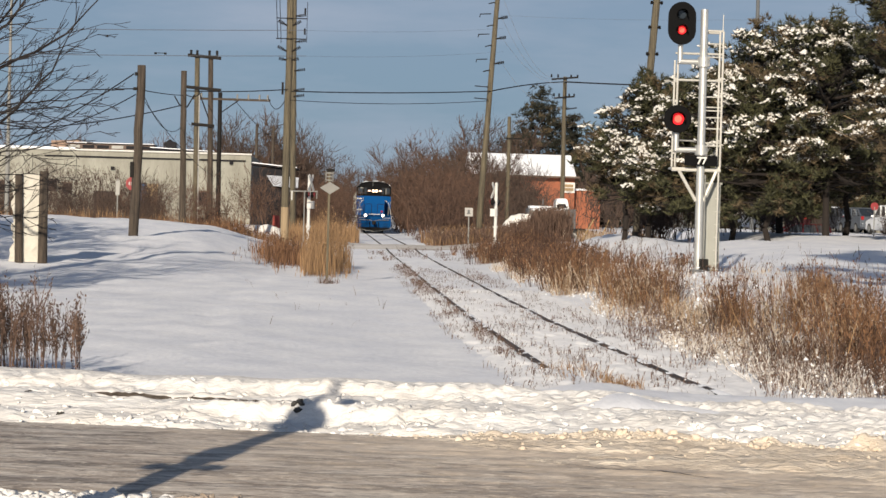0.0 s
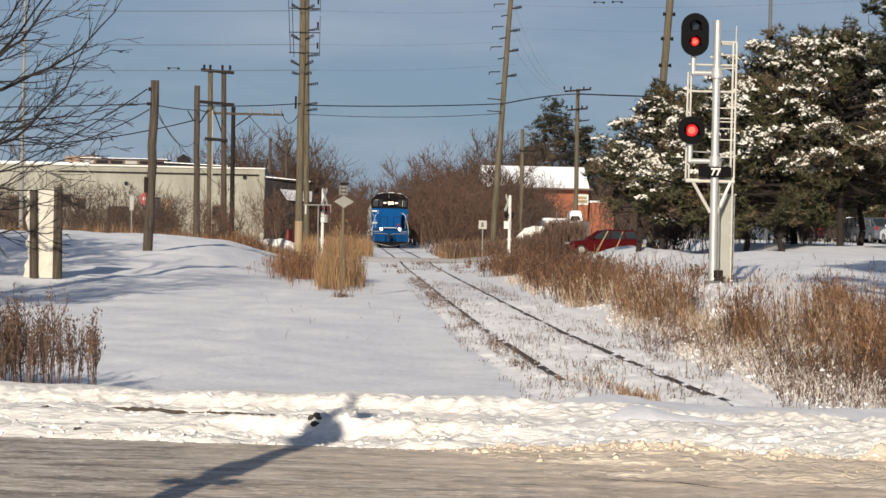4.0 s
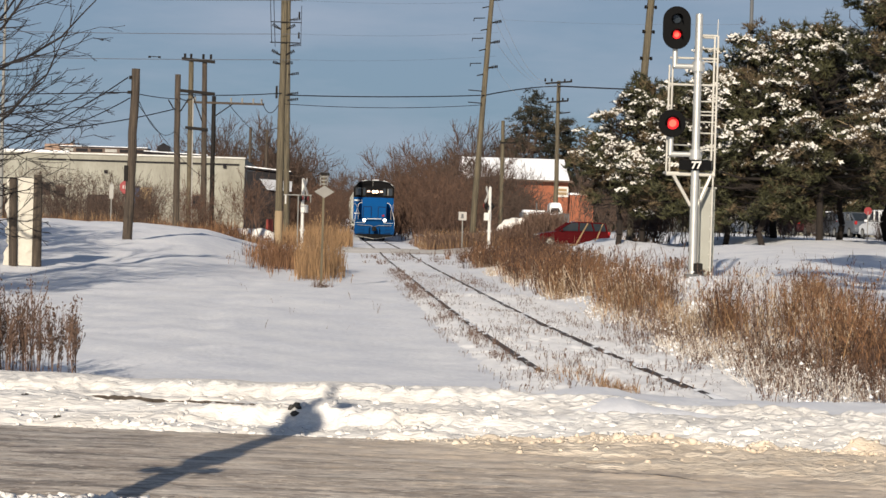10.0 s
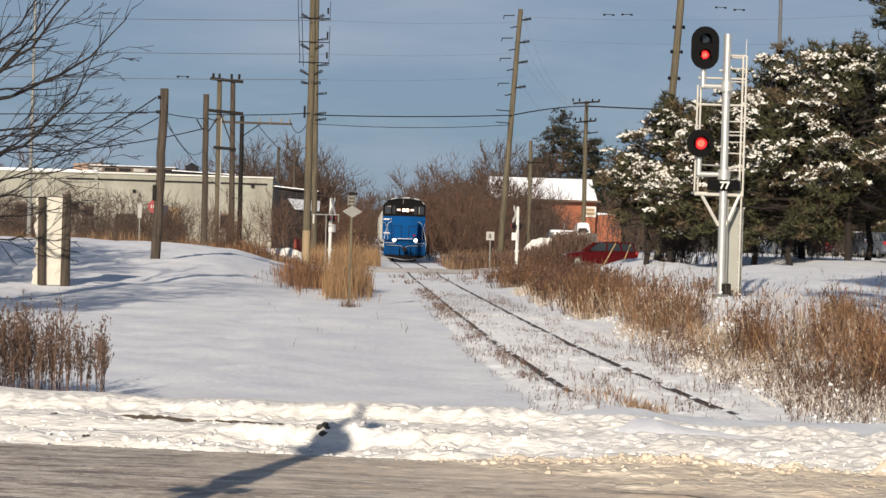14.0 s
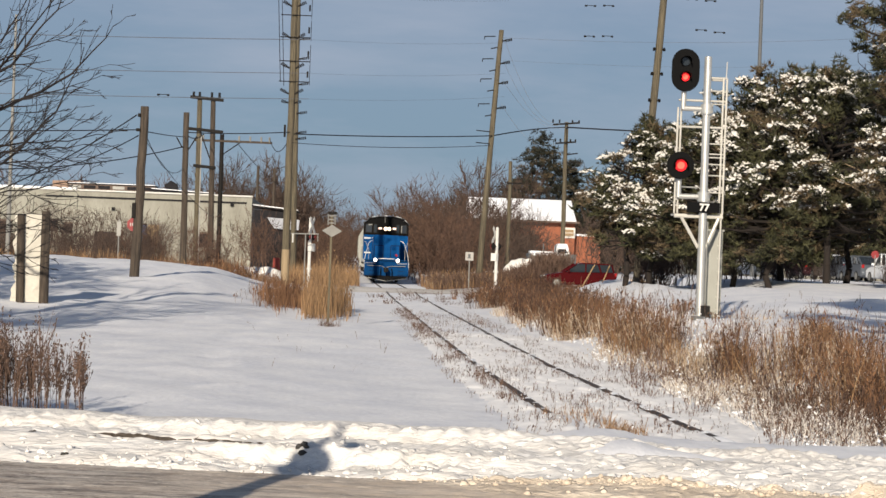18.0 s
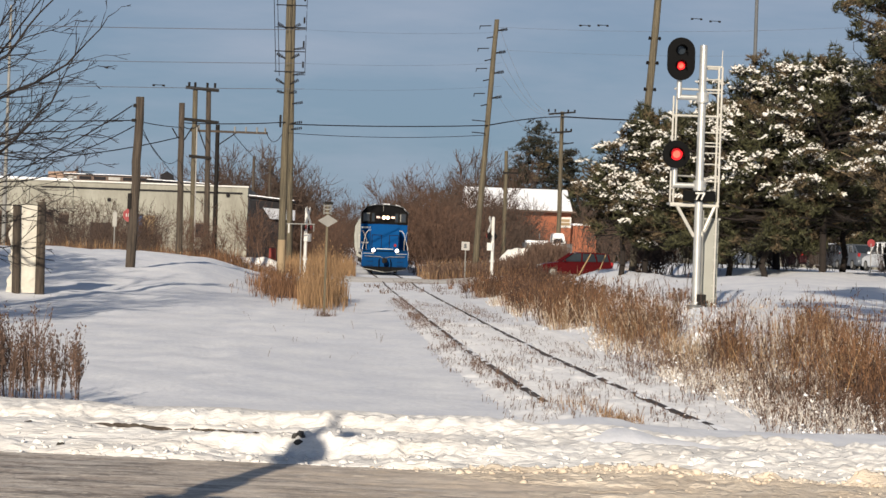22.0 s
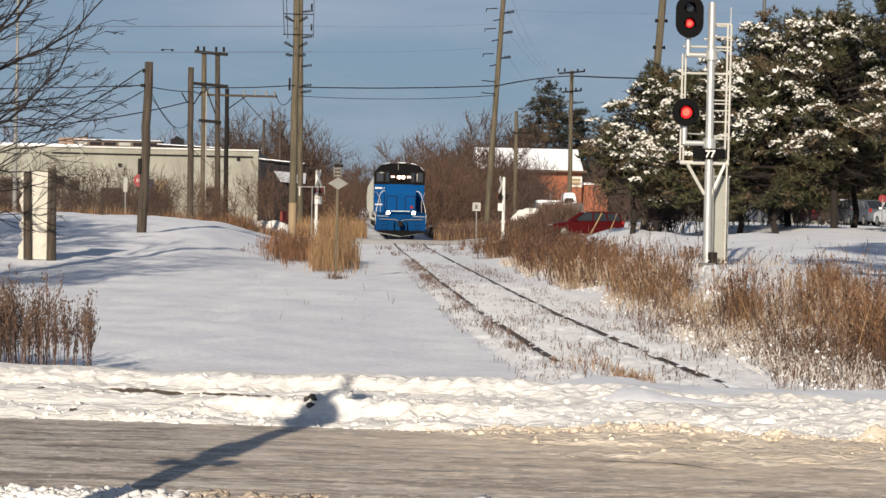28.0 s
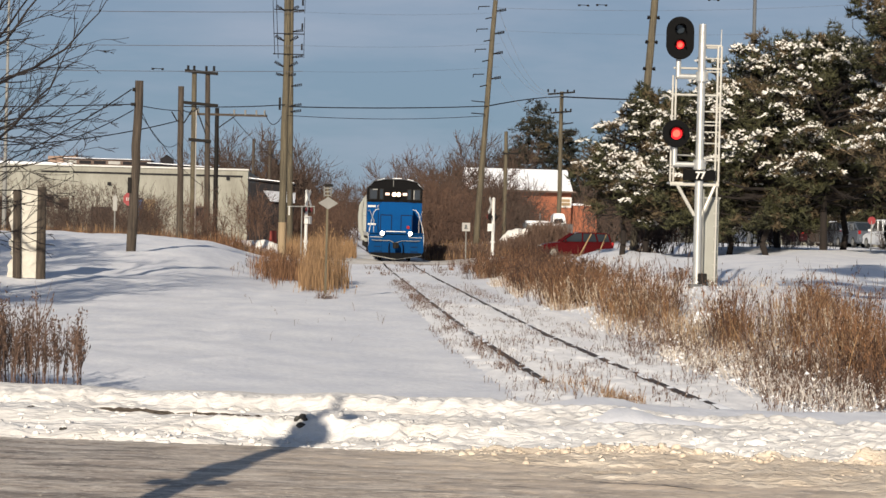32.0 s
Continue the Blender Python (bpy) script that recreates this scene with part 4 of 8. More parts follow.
def hopper(y0, name="hopper_wagon"):
    """Round-sided grey covered wagon; its near end lies at y0 from the engine's front."""
    top = thing(name, pose(TRACK_X - 0.04, 196.8 + y0, 0.02), "pale grey round-sided covered hopper wagon behind the locomotive", "railway wagon", "wagons of the train")
    prof = [(-1.25, 1.2), (-1.42, 1.6), (-1.47, 2.6), (-1.4, 3.4), (-1.1, 3.95), (-0.6, 4.2), (0.6, 4.2), (1.1, 3.95), (1.4, 3.4), (1.47, 2.6), (1.42, 1.6), (1.25, 1.2)]
    part("body", prism(prof, 1.0, 15.2, bevel=0.03), GREY_CAR, top)
    for i in range(9):
        pr = [(x * 1.025, 1.2 + (z - 1.2) * 1.012) for x, z in prof]
        part("body_rib", prism(pr, 1.3 + i * 1.68, 1.42 + i * 1.68), GREY_CAR, top)
    part("end_sill", box((0, 0.7, 1.1), (2.9, 0.3, 0.4), bevel=0.03), GREY_CAR, top)
    part("roof_walk", box((0, 8.1, 4.26), (0.8, 13.6, 0.06)), SNOW_SOFT, top, "snow-dusted roof walkway")
    for x in (-0.5, 0.5):
        part("end_ladder", pipe([(x * 2.4, 0.75, 1.2), (x * 2.4, 0.75, 4.0)], 0.025, 6), GREY_CAR, top)
    for i in range(3):
        y = 4.4 + i * 3.8
        part("hopper_bay", prism([(-1.2, 1.25), (-0.5, 0.5), (0.5, 0.5), (1.2, 1.25)], y - 1.2, y + 1.2), GREY_CAR, top)
    for y in (2.4, 13.8):
        tr = part("bogie", box((0, y, 0.6), (2.3, 2.4, 0.4), bevel=0.05), DARK, top)
        for dy in (-0.88, 0.88):
            b = rod((-0.84, y + dy, 0.42), (-0.71, y + dy, 0.42), 0.42, n=20)
            b = rod((0.71, y + dy, 0.42), (0.84, y + dy, 0.42), 0.42, n=20, bm=b)
            part("wheelset", rod((-0.8, y + dy, 0.42), (0.8, y + dy, 0.42), 0.07, bm=b), DARK, tr)
    part("coupler", box((0, 0.3, 0.86), (0.26, 0.9, 0.26), bevel=0.05), DARK, top)
    return top


engine = locomotive()
wagons = [(hopper(17.0), 17.0)]
wagons.append((copy_thing(wagons[0][0], pose(TRACK_X - 0.04, 196.8 + 33.0, 0.02)), 33.0))


# ---- railway signal ----
def signal():
    top = thing("railway_signal", pose(8.63, 53, gz(8.63, 53) - 0.02), "tall aluminium railway signal with two red-lit heads and plate 77", "railway signal")
    H = 6.15
    part("base_plate", box((0, 0, 0.04), (0.36, 0.36, 0.1), bevel=0.02), GREY_STEEL, top)
    part("mast", rod((0, 0, 0.05), (-0.01, 0, H), 0.098, 0.088, n=20, bevel=0.012), STEEL, top)

    def stadium(w, h, n=14):
        r = w / 2
        pts = [(r * math.cos(a), h / 2 - r + r * math.sin(a)) for a in np.linspace(0, math.pi, n)]
        return pts + [(-r * math.cos(a), -(h / 2 - r) - r * math.sin(a)) for a in np.linspace(0, math.pi, n)]

    # upper head
    hx, hz = -0.56, 5.80
    up = part("upper_head", prism([(hx + x, hz + z) for x, z in stadium(0.66, 1.0)], -0.16, -0.13, bevel=0.006), BLACK, top, "long black oval backing")
    part("lamp_case", box((hx, 0.0, hz), (0.34, 0.28, 0.72), bevel=0.05), BLACK, up)
    for z, m, lab in ((hz - 0.16, RED_LENS, "red lens, lit"), (hz + 0.2, GLASS, "dark unlit lens")):
        ln = part("lens", rod((hx - 0.01, -0.17, z), (hx - 0.01, -0.20, z), 0.10, n=20), RED_RIM if m is RED_LENS else m, up, lab)
        if m is RED_LENS:
            part("lens_core", rod((hx - 0.012, -0.20, z), (hx - 0.012, -0.206, z), 0.066, n=20), m, ln, "bright heart of the lens")
        hood = bmesh.new()
        k = 18
        for a0, a1 in zip(np.linspace(-0.35, math.pi + 0.35, k), np.linspace(-0.35, math.pi + 0.35, k)[1:]):
            vs = []
            for a, y, r in ((a0, -0.165, 0.125), (a1, -0.165, 0.125), (a1, -0.42, 0.115), (a0, -0.42, 0.115)):
                vs.append(hood.verts.new((hx - 0.01 + r * math.cos(a), y, z + r * math.sin(a))))
            hood.faces.new(vs)
        bmesh.ops.solidify(hood, geom=hood.faces[:], thickness=0.008)
        part("hood", hood, BLACK, up)
    # lower head
    lx, lz = -0.60, 3.58
    lo = part("lower_head", rod((lx, -0.13, lz), (lx, -0.16, lz), 0.325, n=32, bevel=0.006), BLACK, top, "round black backing")
    part("lamp_case", rod((lx, 0.14, lz), (lx, -0.13, lz), 0.2, n=20, bevel=0.03), BLACK, lo)
    ln = part("lens", rod((lx, -0.17, lz), (lx, -0.20, lz), 0.14, n=24), RED_RIM, lo, "red lens, lit")
    part("lens_core", rod((lx, -0.20, lz), (lx, -0.206, lz), 0.088, n=24), RED_LENS, ln, "bright heart of the lens")
    hood = bmesh.new()
    for a0, a1 in zip(np.linspace(-0.4, math.pi + 0.4, 18), np.linspace(-0.4, math.pi + 0.4, 18)[1:]):
        hood.faces.new([hood.verts.new((lx + r * math.cos(a), y, lz + r * math.sin(a))) for a, y, r in ((a0, -0.165, 0.17), (a1, -0.165, 0.17), (a1, -0.40, 0.155), (a0, -0.40, 0.155))])
    bmesh.ops.solidify(hood, geom=hood.faces[:], thickness=0.008)
    part("hood", hood, BLACK, lo)
    # brackets that carry the heads
    for z, bx_, zt in ((4.92, hx, 5.32), (2.87, lx, 3.28)):
        br = part("bracket", pipe([(0, 0, z), (bx_, 0, z), (bx_, 0, zt)], 0.062, 12), STEEL, top)
        part("collar", rod((0, 0, z - 0.12), (0, 0, z + 0.12), 0.15, n=20, bevel=0.015), STEEL, br)
        for dz in (-0.07, 0.07):
            part("clamp_bolt", rod((0.1, -0.15, z + dz), (0.1, -0.1, z + dz), 0.022, n=8), SIGN_BACK, br)
    # service platform: side frames, rungs, plate
    for x in (-0.675, -0.60):
        part("left_stanchion", rod((x, 0.1, 2.47), (x + 0.01, 0.1, 4.95), 0.024, n=8), ALU, top)
    for x in (0.39, 0.47):
        part("right_stanchion", rod((x, 0.1, 2.47), (x + 0.005, 0.1, 5.66), 0.026, n=8), ALU, top)
    part("ladder_rail", rod((0.44, 0.1, 0.0), (0.445, 0.1, 2.5), 0.022, n=8), ALU, top)
    part("whip_rod", rod((0.455, 0.1, 5.66), (0.46, 0.1, 6.05), 0.011, n=6), ALU, top)
    for z in (5.66, 5.64):
        part("top_hoop", rod((0.08, 0.1 if z > 5.65 else 0.4, z), (0.47, 0.1 if z > 5.65 else 0.4, z), 0.028, n=8), ALU, top)
    for z in (5.36, 5.05, 4.5, 4.12, 3.88, 3.80, 3.64, 3.38, 3.05, 2.98):
        part("rung", rod((0.09, 0.1, z), (0.47, 0.1, z), 0.017, n=8), ALU, top)
    for z in (0.25, 0.55, 0.85, 1.15, 1.45, 1.75, 2.05):
        part("rung", rod((0.40, 0.16, z), (0.48, 0.1, z), 0.012, n=6), ALU, top)
    for z in (5.12, 4.5):
        part("guard_rail", rod((-0.66, 0.1, z), (0.45, 0.1, z), 0.026, n=8), ALU, top)
    part("guard_rail", rod((-0.3, 0.5, 5.14), (0.3, 0.5, 5.14), 0.02, n=8), ALU, top)
    part("guard_rail", rod((-0.66, 0.1, 3.1), (-0.1, 0.55, 3.1), 0.02, n=8), ALU, top)
    plat = part("platform", box((-0.1, 0.32, 2.44), (1.16, 0.56, 0.045), bevel=0.008), ALU, top)
    part("kick_rail", rod((-0.68, 0.06, 2.40), (0.48, 0.06, 2.40), 0.032, n=8), ALU, plat)
    part("brace", rod((-0.50, 0.06, 2.38), (-0.09, 0.0, 1.68), 0.040, n=8), ALU, top)
    part("brace", rod((0.38, 0.06, 2.38), (0.07, 0.0, 1.68), 0.040, n=8), ALU, top)
    pla = part("number_plate", box((-0.02, -0.125, 2.62), (0.78, 0.02, 0.24), bevel=0.006), BLACK, top, "black plate numbered 77")
    cu = bpy.data.curves.new("numerals", "FONT")
    cu.body, cu.size, cu.align_x, cu.align_y, cu.extrude, cu.offset = "77", 0.235, "CENTER", "CENTER", 0.004, 0.008
    tx = new("numerals_source", cu)
    me = bpy.data.meshes.new_from_object(tx.evaluated_get(bpy.context.evaluated_depsgraph_get()))
    bpy.data.objects.remove(tx)
    me.materials.clear()
    me.materials.append(WHITE)
    num = new("numerals", me)
    num.parent = pla
    num.matrix_local = pose(0.0, -0.142, 2.615, 90, 0, 0)
    num["label"] = "white numerals 77"
    part("junction_box", box((0.12, -0.03, 0.18), (0.22, 0.2, 0.32), bevel=0.02), DARK, top, "dark junction box at the foot")
    part("conduit", pipe([(0.11, -0.05, 0.3), (0.11, -0.05, 2.3)], 0.016, 6), SIGN_BACK, top)
    top.matrix_world = top.matrix_world @ Matrix.Diagonal((1, 1, 1.012, 1))
    return top


signal()
cab_ = thing("signal_cabinet", pose(9.02, 53.8, gz(9.02, 53.8) - 0.03), "narrow grey steel equipment cabinet behind the signal mast", "equipment cabinet")
part("body", box((0, 0, 1.08), (0.40, 0.5, 2.16), bevel=0.015), CABINET, cab_)
part("door", box((-0.01, -0.262, 1.1), (0.34, 0.02, 2.0), bevel=0.008), CABINET, cab_)
part("roof", box((0, 0, 2.18), (0.46, 0.56, 0.05), bevel=0.01), CABINET, cab_)
part("handle", box((0.11, -0.285, 1.05), (0.02, 0.03, 0.14), bevel=0.005), DARK, cab_)
part("plinth", box((0, 0, 0.05), (0.44, 0.54, 0.1), bevel=0.015), CABINET, cab_)


# ---- utility poles ----
def pole(name, b, t, r0, r1, material, label, foot=None):
    top = thing(name, pose(*b[:2], min(b[2], gz(b[0], b[1])) - 0.1), label, "utility pole", "utility poles")
    o = Vector(top.matrix_world.translation)
    d = Vector(t) - o
    k = 8
    bm = bmesh.new()
    rng2 = np.random.default_rng(int(abs(b[0]) * 100 + b[1]))
    rings = []
    for i in range(k + 1):
        u = i / k
        c = d * u + Vector((*(rng2.normal(0, 0.012, 2)), 0))
        r = r0 + (r1 - r0) * u
        rings.append([bm.verts.new(c + Vector((r * math.cos(a) * rng2.uniform(0.96, 1.04), r * math.sin(a), 0))) for a in np.arange(12) * math.pi / 6])
    for p, q in zip(rings, rings[1:]):
        for i in range(12):
            bm.faces.new((p[i], p[(i + 1) % 12], q[(i + 1) % 12], q[i]))
    bm.faces.new(rings[-1])
    shaft = part("shaft", bm, material, top, smooth=True)
    if foot:
        part("foot_sleeve", rod((0, 0, 0), d * (foot / d.length), r0 + 0.02, r0 + 0.014, n=12), POLE_PALE, shaft, "bare yellowish wood at the foot")
    return top, o, d


def stub_insulators(top, at, dx, rise, long=0.45):
    """A slanting dark post insulator on its bracket."""
    a = Vector(at)
    br = part("insulator_bracket", rod(a, a + Vector((dx * 0.35, 0, rise * 0.35)), 0.05, n=8), DARK, top)
    for i in range(4):
        p = a + Vector((dx * (0.35 + 0.16 * i), 0, rise * (0.35 + 0.16 * i)))
        part("insulator_disc", rod(p, p + Vector((dx * 0.11, 0, rise * 0.11)), 0.1, 0.075, n=10), DARK, br)


pA, oA, dA = pole("utility_pole", (-2.75, 128, 0.7), (-2.75, 128, 19.5), 0.21, 0.18, POLE, "tall weathered wooden pole with insulators and a pale foot", foot=2.4)
for z, w in ((13.95, 0.95), (12.6, 0.95), (11.45, 0.95), (15.2, 0.95), (16.4, 0.95)):
    loc = Vector((-2.75, 128, z)) - oA
    arm = part("crossarm", rod(loc + Vector((-0.75, -0.25, 0)), loc + Vector((1.0, -0.25, 0)), 0.028, n=6), DARK, pA, "thin steel arm")
    part("hanging_string", rod(loc + Vector((0.98, -0.25, 0.95)), loc + Vector((0.98, -0.25, -0.18)), 0.018, n=6), DARK, arm)
    part("string_cap", rod(loc + Vector((0.86, -0.25, 0.25)), loc + Vector((0.86, -0.25, 0.6)), 0.05, n=8), DARK, arm)
for z in (13.9, 12.2, 10.75, 10.25, 15.7):
    for sx in (-1, 1):
        stub_insulators(pA, Vector((-2.75 + sx * 0.16, 127.85, z)) - oA, sx * (0.5 if z > 10.5 else 0.42), 0.28 if z > 10.5 else 0.1)
part("wire_bracket", box(Vector((-3.05, 127.8, 8.65)) - oA, (0.12, 0.12, 0.7), bevel=0.02), DARK, pA)

pA2, oA2, dA2 = pole("utility_pole", (-2.70, 150, 0.3), (-3.05, 150, 20), 0.20, 0.17, POLE, "tall weathered wooden pole standing close behind another")
for z in (15.9, 14.6, 12.9, 11.0, 9.7, 9.3):
    stub_insulators(pA2, Vector((-2.85, 149.8, z)) - oA2, 0.75, 0.12)
pB, oB, dB = pole("utility_pole", (8.97, 140, 0.3), (9.82, 140, 16.1), 0.2, 0.145, POLE, "tall leaning wooden pole with stub insulators on both sides")
for z in (15.4, 14.0, 12.75, 11.2):
    x = 8.97 + 0.85 * (z - 0.3) / 15.8
    stub_insulators(pB, Vector((x + 0.14, 139.8, z)) - oB, 0.62, 0.12)
    arm = part("crossarm", rod(Vector((x - 0.3, 139.8, z + 0.28)) - oB, Vector((x - 1.0, 139.8, z + 0.24)) - oB, 0.03, n=6), DARK, pB, "thin steel arm")
    part("end_drop", rod(Vector((x - 0.97, 139.8, z + 0.24)) - oB, Vector((x - 1.0, 139.8, z + 0.05)) - oB, 0.025, n=6), DARK, arm)
    part("step_bolt", rod(Vector((x - 0.15, 139.8, z - 0.4)) - oB, Vector((x - 0.55, 139.8, z - 0.5)) - oB, 0.035, n=6), DARK, pB)
for z in (9.75, 9.0):
    part("crossarm", rod(Vector((9.35, 139.8, z)) - oB, Vector((8.5, 139.8, z + 0.05)) - oB, 0.03, n=6), DARK, pB, "thin steel arm")
pC, oC, dC = pole("utility_pole", (14.8, 110, 1.2), (15.75, 110, 17), 0.20, 0.17, POLE, "tall wooden pole rising behind the pines")
for z in (9.9, 11.2, 12.4):
    for sx in (-1, 1):
        stub_insulators(pC, Vector((14.8 + 0.95 * (z - 1.2) / 15.8 + sx * 0.15, 109.85, z)) - oC, sx * 0.16, 0.02)
pD, oD, dD = pole("utility_pole", (19.2, 190, 0.3), (19.17, 190, 13.65), 0.21, 0.16, POLE, "wooden pole with a short crossarm at its top")
for z, w in ((13.5, 1.1), (11.9, 0.85)):
    arm = part("crossarm", box(Vector((19.1, 189.75, z)) - oD, (2 * w, 0.12, 0.14), rot=pose(0, 0, 0, 0, -6, 0)), DARK, pD)
    for x in (-w, -w * 0.5, w * 0.5, w):
        part("pin_insulator", rod(Vector((19.1 + x, 189.75, z + 0.05)) - oD, Vector((19.1 + x, 189.75, z + 0.32)) - oD, 0.07, n=8), DARK, arm)
for x, z in ((20.2, 10.9), (20.5, 10.2), (20.1, 9.6)):
    part("fuse_cutout", rod(Vector((19.3, 189.8, z)) - oD, Vector((x, 189.8, z + 0.15)) - oD, 0.05, n=6), DARK, pD)
pE, oE, dE = pole("utility_pole", (13.44, 175, 0.3), (13.43, 175, 9.5), 0.17, 0.14, POLE, "short wooden pole among the bare shrubs")
part("crossarm", box(Vector((13.8, 174.8, 7.8)) - oE, (1.2, 0.1, 0.12)), DARK, pE)
pa, oa, da = pole("utility_pole", (-7.621, 87.0, 0.763), (-7.456, 87.0, 7.201), 0.188, 0.161, POLE_DARK, "short dark wooden stub pole standing in the snow")
part("wire_clamp", box(Vector((-7.673, 86.83, 6.287)) - oa, (0.16, 0.12, 0.12), bevel=0.02), DARK, pa)
part("wire_clamp", box(Vector((-7.656, 86.83, 6.852)) - oa, (0.10, 0.12, 0.14), bevel=0.02), DARK, pa)
part("meter_box", box(Vector((-7.726, 86.92, 3.198)) - oa, (0.16, 0.2, 0.6), bevel=0.03), DARK, pa)
pb, ob_, db = pole("utility_pole", (-8.3, 125, 0.4), (-8.42, 125, 9.3), 0.18, 0.16, POLE_DARK, "weathered wooden pole beside the side road")
part("cable_bracket", pipe([Vector((-8.9, 124.9, 7.9)) - ob_, Vector((-8.6, 124.9, 7.4)) - ob_, Vector((-8.2, 124.9, 7.3)) - ob_, Vector((-7.8, 124.9, 8.0)) - ob_], 0.035, 6), DARK, pb)
hf = thing("twin_pole_frame", pose(-8.75, 150, 0.3), "old two-legged wooden pole frame with dark crossarms", "utility pole")
for x0, x1 in ((-0.36, -0.5), (0.6, 0.38)):
    part("leg", rod((x0, 0, -0.1), (x1, 0, 11.55), 0.2, 0.16, n=10), POLE_DARK if x0 > 0 else POLE, hf)
for z, w in ((11.45, 1.1), (9.35, 1.15), (6.95, 0.95)):
    arm = part("crossarm", box((-0.02, -0.2, z), (2 * w if z > 7 else 1.5, 0.16, 0.2), rot=pose(0, 0, 0, 0, 4, 0)), DARK, hf)
    for x in ((-0.9, -0.5, 0.3, 0.8) if z > 11 else ()):
        part("pin_insulator", rod((x, -0.2, z + 0.08), (x, -0.2, z + 0.42), 0.08, n=8), DARK, arm)
part("brace", rod((-0.4, -0.1, 9.3), (0.5, -0.1, 7.0), 0.04, n=6), DARK, hf)
part("down_pipe", rod((-0.2, -0.2, 0), (-0.3, -0.2, 9.0), 0.04, n=8), SIGN_PALE, hf, "pale conduit up one leg")
pd, od, dd = pole("utility_pole", (-8.4, 165, 0.3), (-8.46, 165, 10.2), 0.18, 0.15, DARK, "dark pole with one long crossarm")
part("crossarm", box(Vector((-7.6, 164.8, 9.7)) - od, (5.6, 0.12, 0.16)), POLE_DARK, pd)
for x in (-9.8, -9.0, -7.2, -6.4, -5.6, -5.0):
    part("pin_insulator", rod(Vector((x, 164.8, 9.7)) - od, Vector((x, 164.8, 10.1)) - od, 0.07, n=8), SIGN_BACK, pd)
part("brace", rod(Vector((-8.4, 164.8, 8.7)) - od, Vector((-7.1, 164.8, 9.65)) - od, 0.04, n=6), DARK, pd)
for x, z in ((-8.35, 10.8), (-6.6, 10.6)):
    pole("utility_pole", (x, 240, 0.3), (x, 240, z), 0.17, 0.15, POLE_DARK, "far dark pole before the woods")
lp = thing("lamp_post", pose(24.2, 130, 0.2), "tall slim grey steel lamp post behind the pines", "lamp post")
part("shaft", rod((0, 0, 0), (0.0, 0, 18), 0.14, 0.10, n=12), GREY_STEEL, lp)
lq = thing("lamp_post", pose(-17.2, 120, 0.6), "slim pale steel mast behind the bare tree", "lamp post")
part("shaft", rod((0, 0, 0), (0.0, 0, 13.2), 0.12, 0.06, n=10), SIGN_BACK, lq)


# ---- overhead wires ----
def wire(a, b, sag, r=0.02, seg=14, label="thin black overhead wire"):
    a, b = np.array(a, float), np.array(b, float)
    pts = [a + (b - a) * u - np.array([0, 0, 4 * sag * u * (1 - u)]) for u in np.linspace(0, 1, seg)]
    ms = Mass()
    k = 5
    d = (b - a) / np.linalg.norm(b - a)
    s1 = np.cross(d, (0, 0, 1.0)) if abs(d[2]) < 0.95 else np.cross(d, (1.0, 0, 0))
    s1 /= np.linalg.norm(s1)
    s2 = np.cross(d, s1)
    v = [p + r * (s1 * math.cos(q) + s2 * math.sin(q)) for p in pts for q in np.arange(k) * 2 * math.pi / k]
    f = []
    for i in range(seg - 1):
        for j in range(k):
            f += [(i * k + j, i * k + (j + 1) % k, (i + 1) * k + (j + 1) % k), (i * k + j, (i + 1) * k + (j + 1) % k, (i + 1) * k + j)]
    ms.add(v, f)
    o = ms.build("overhead_wire", WIRE)
    return tagged(o, label, "overhead wire", "overhead wires")


wire((-40, 122, 7.7), (-7.656, 86.83, 6.287), 0.3, 0.022)
wire((-7.656, 86.83, 6.287), (-8.45, 124.9, 7.95), 0.05, 0.02)
wire((-8.45, 124.9, 8.2), (-2.75, 127.8, 8.6), 0.08, 0.028, label="thick black overhead cable")
wire((-2.75, 127.8, 8.5), (9.5, 139.8, 9.5), 0.1, 0.032, label="thick black overhead cable")
wire((9.5, 139.8, 9.5), (19.1, 189.7, 13.2), -0.12, 0.04, label="thick black overhead cable")
wire((19.1, 189.7, 13.2), (60, 200, 15.0), 0.5, 0.06, label="thick black overhead cable")
wire((-2.6, 127.8, 8.0), (9.4, 139.8, 8.9), 0.2, 0.018)
wire((-7.743, 86.83, 6.852), (-13.8, 85, 3.2), 0.25, 0.025)
wire((-7.656, 86.83, 6.069), (-13.5, 96, 4.6), 0.3, 0.022)
wire((-7.569, 86.83, 6.156), (-8.0, 150, 3.9), 0.4, 0.015)
wire((-8.5, 124.9, 7.4), (-22, 110, 5.4), 0.7, 0.03)
wire((-8.3, 124.9, 8.0), (-8.9, 149.8, 9.4), 0.2, 0.03)
wire((-7.482, 87.0, 6.33), (-8.5, 125, 6.2), 0.8, 0.015)
wire((-5.0, 164.8, 10.0), (-2.9, 128, 8.0), 0.7, 0.025)
wire((-7.5, 164.8, 9.8), (-4.0, 200, 7.0), 0.4, 0.025)
for z, dz, y, r in ((13.7, 0.6, 127.7, 0.018), (11.8, 0.55, 127.7, 0.016), (10.35, 0.5, 127.7, 0.016), (16.3, 0.4, 127.7, 0.018)):
    wire((-60, 118, z - 0.4), (-1.8, y, z + 0.15), dz, r, label="thin high overhead wire in a paler sunlit grey").data.materials[0] = WIRE_PALE
    wire((-1.8, y, z + 0.15), (10.2, 139.7, z + 1.6), 0.15, 0.005, label="thin high overhead wire in a paler sunlit grey").data.materials[0] = WIRE_PALE
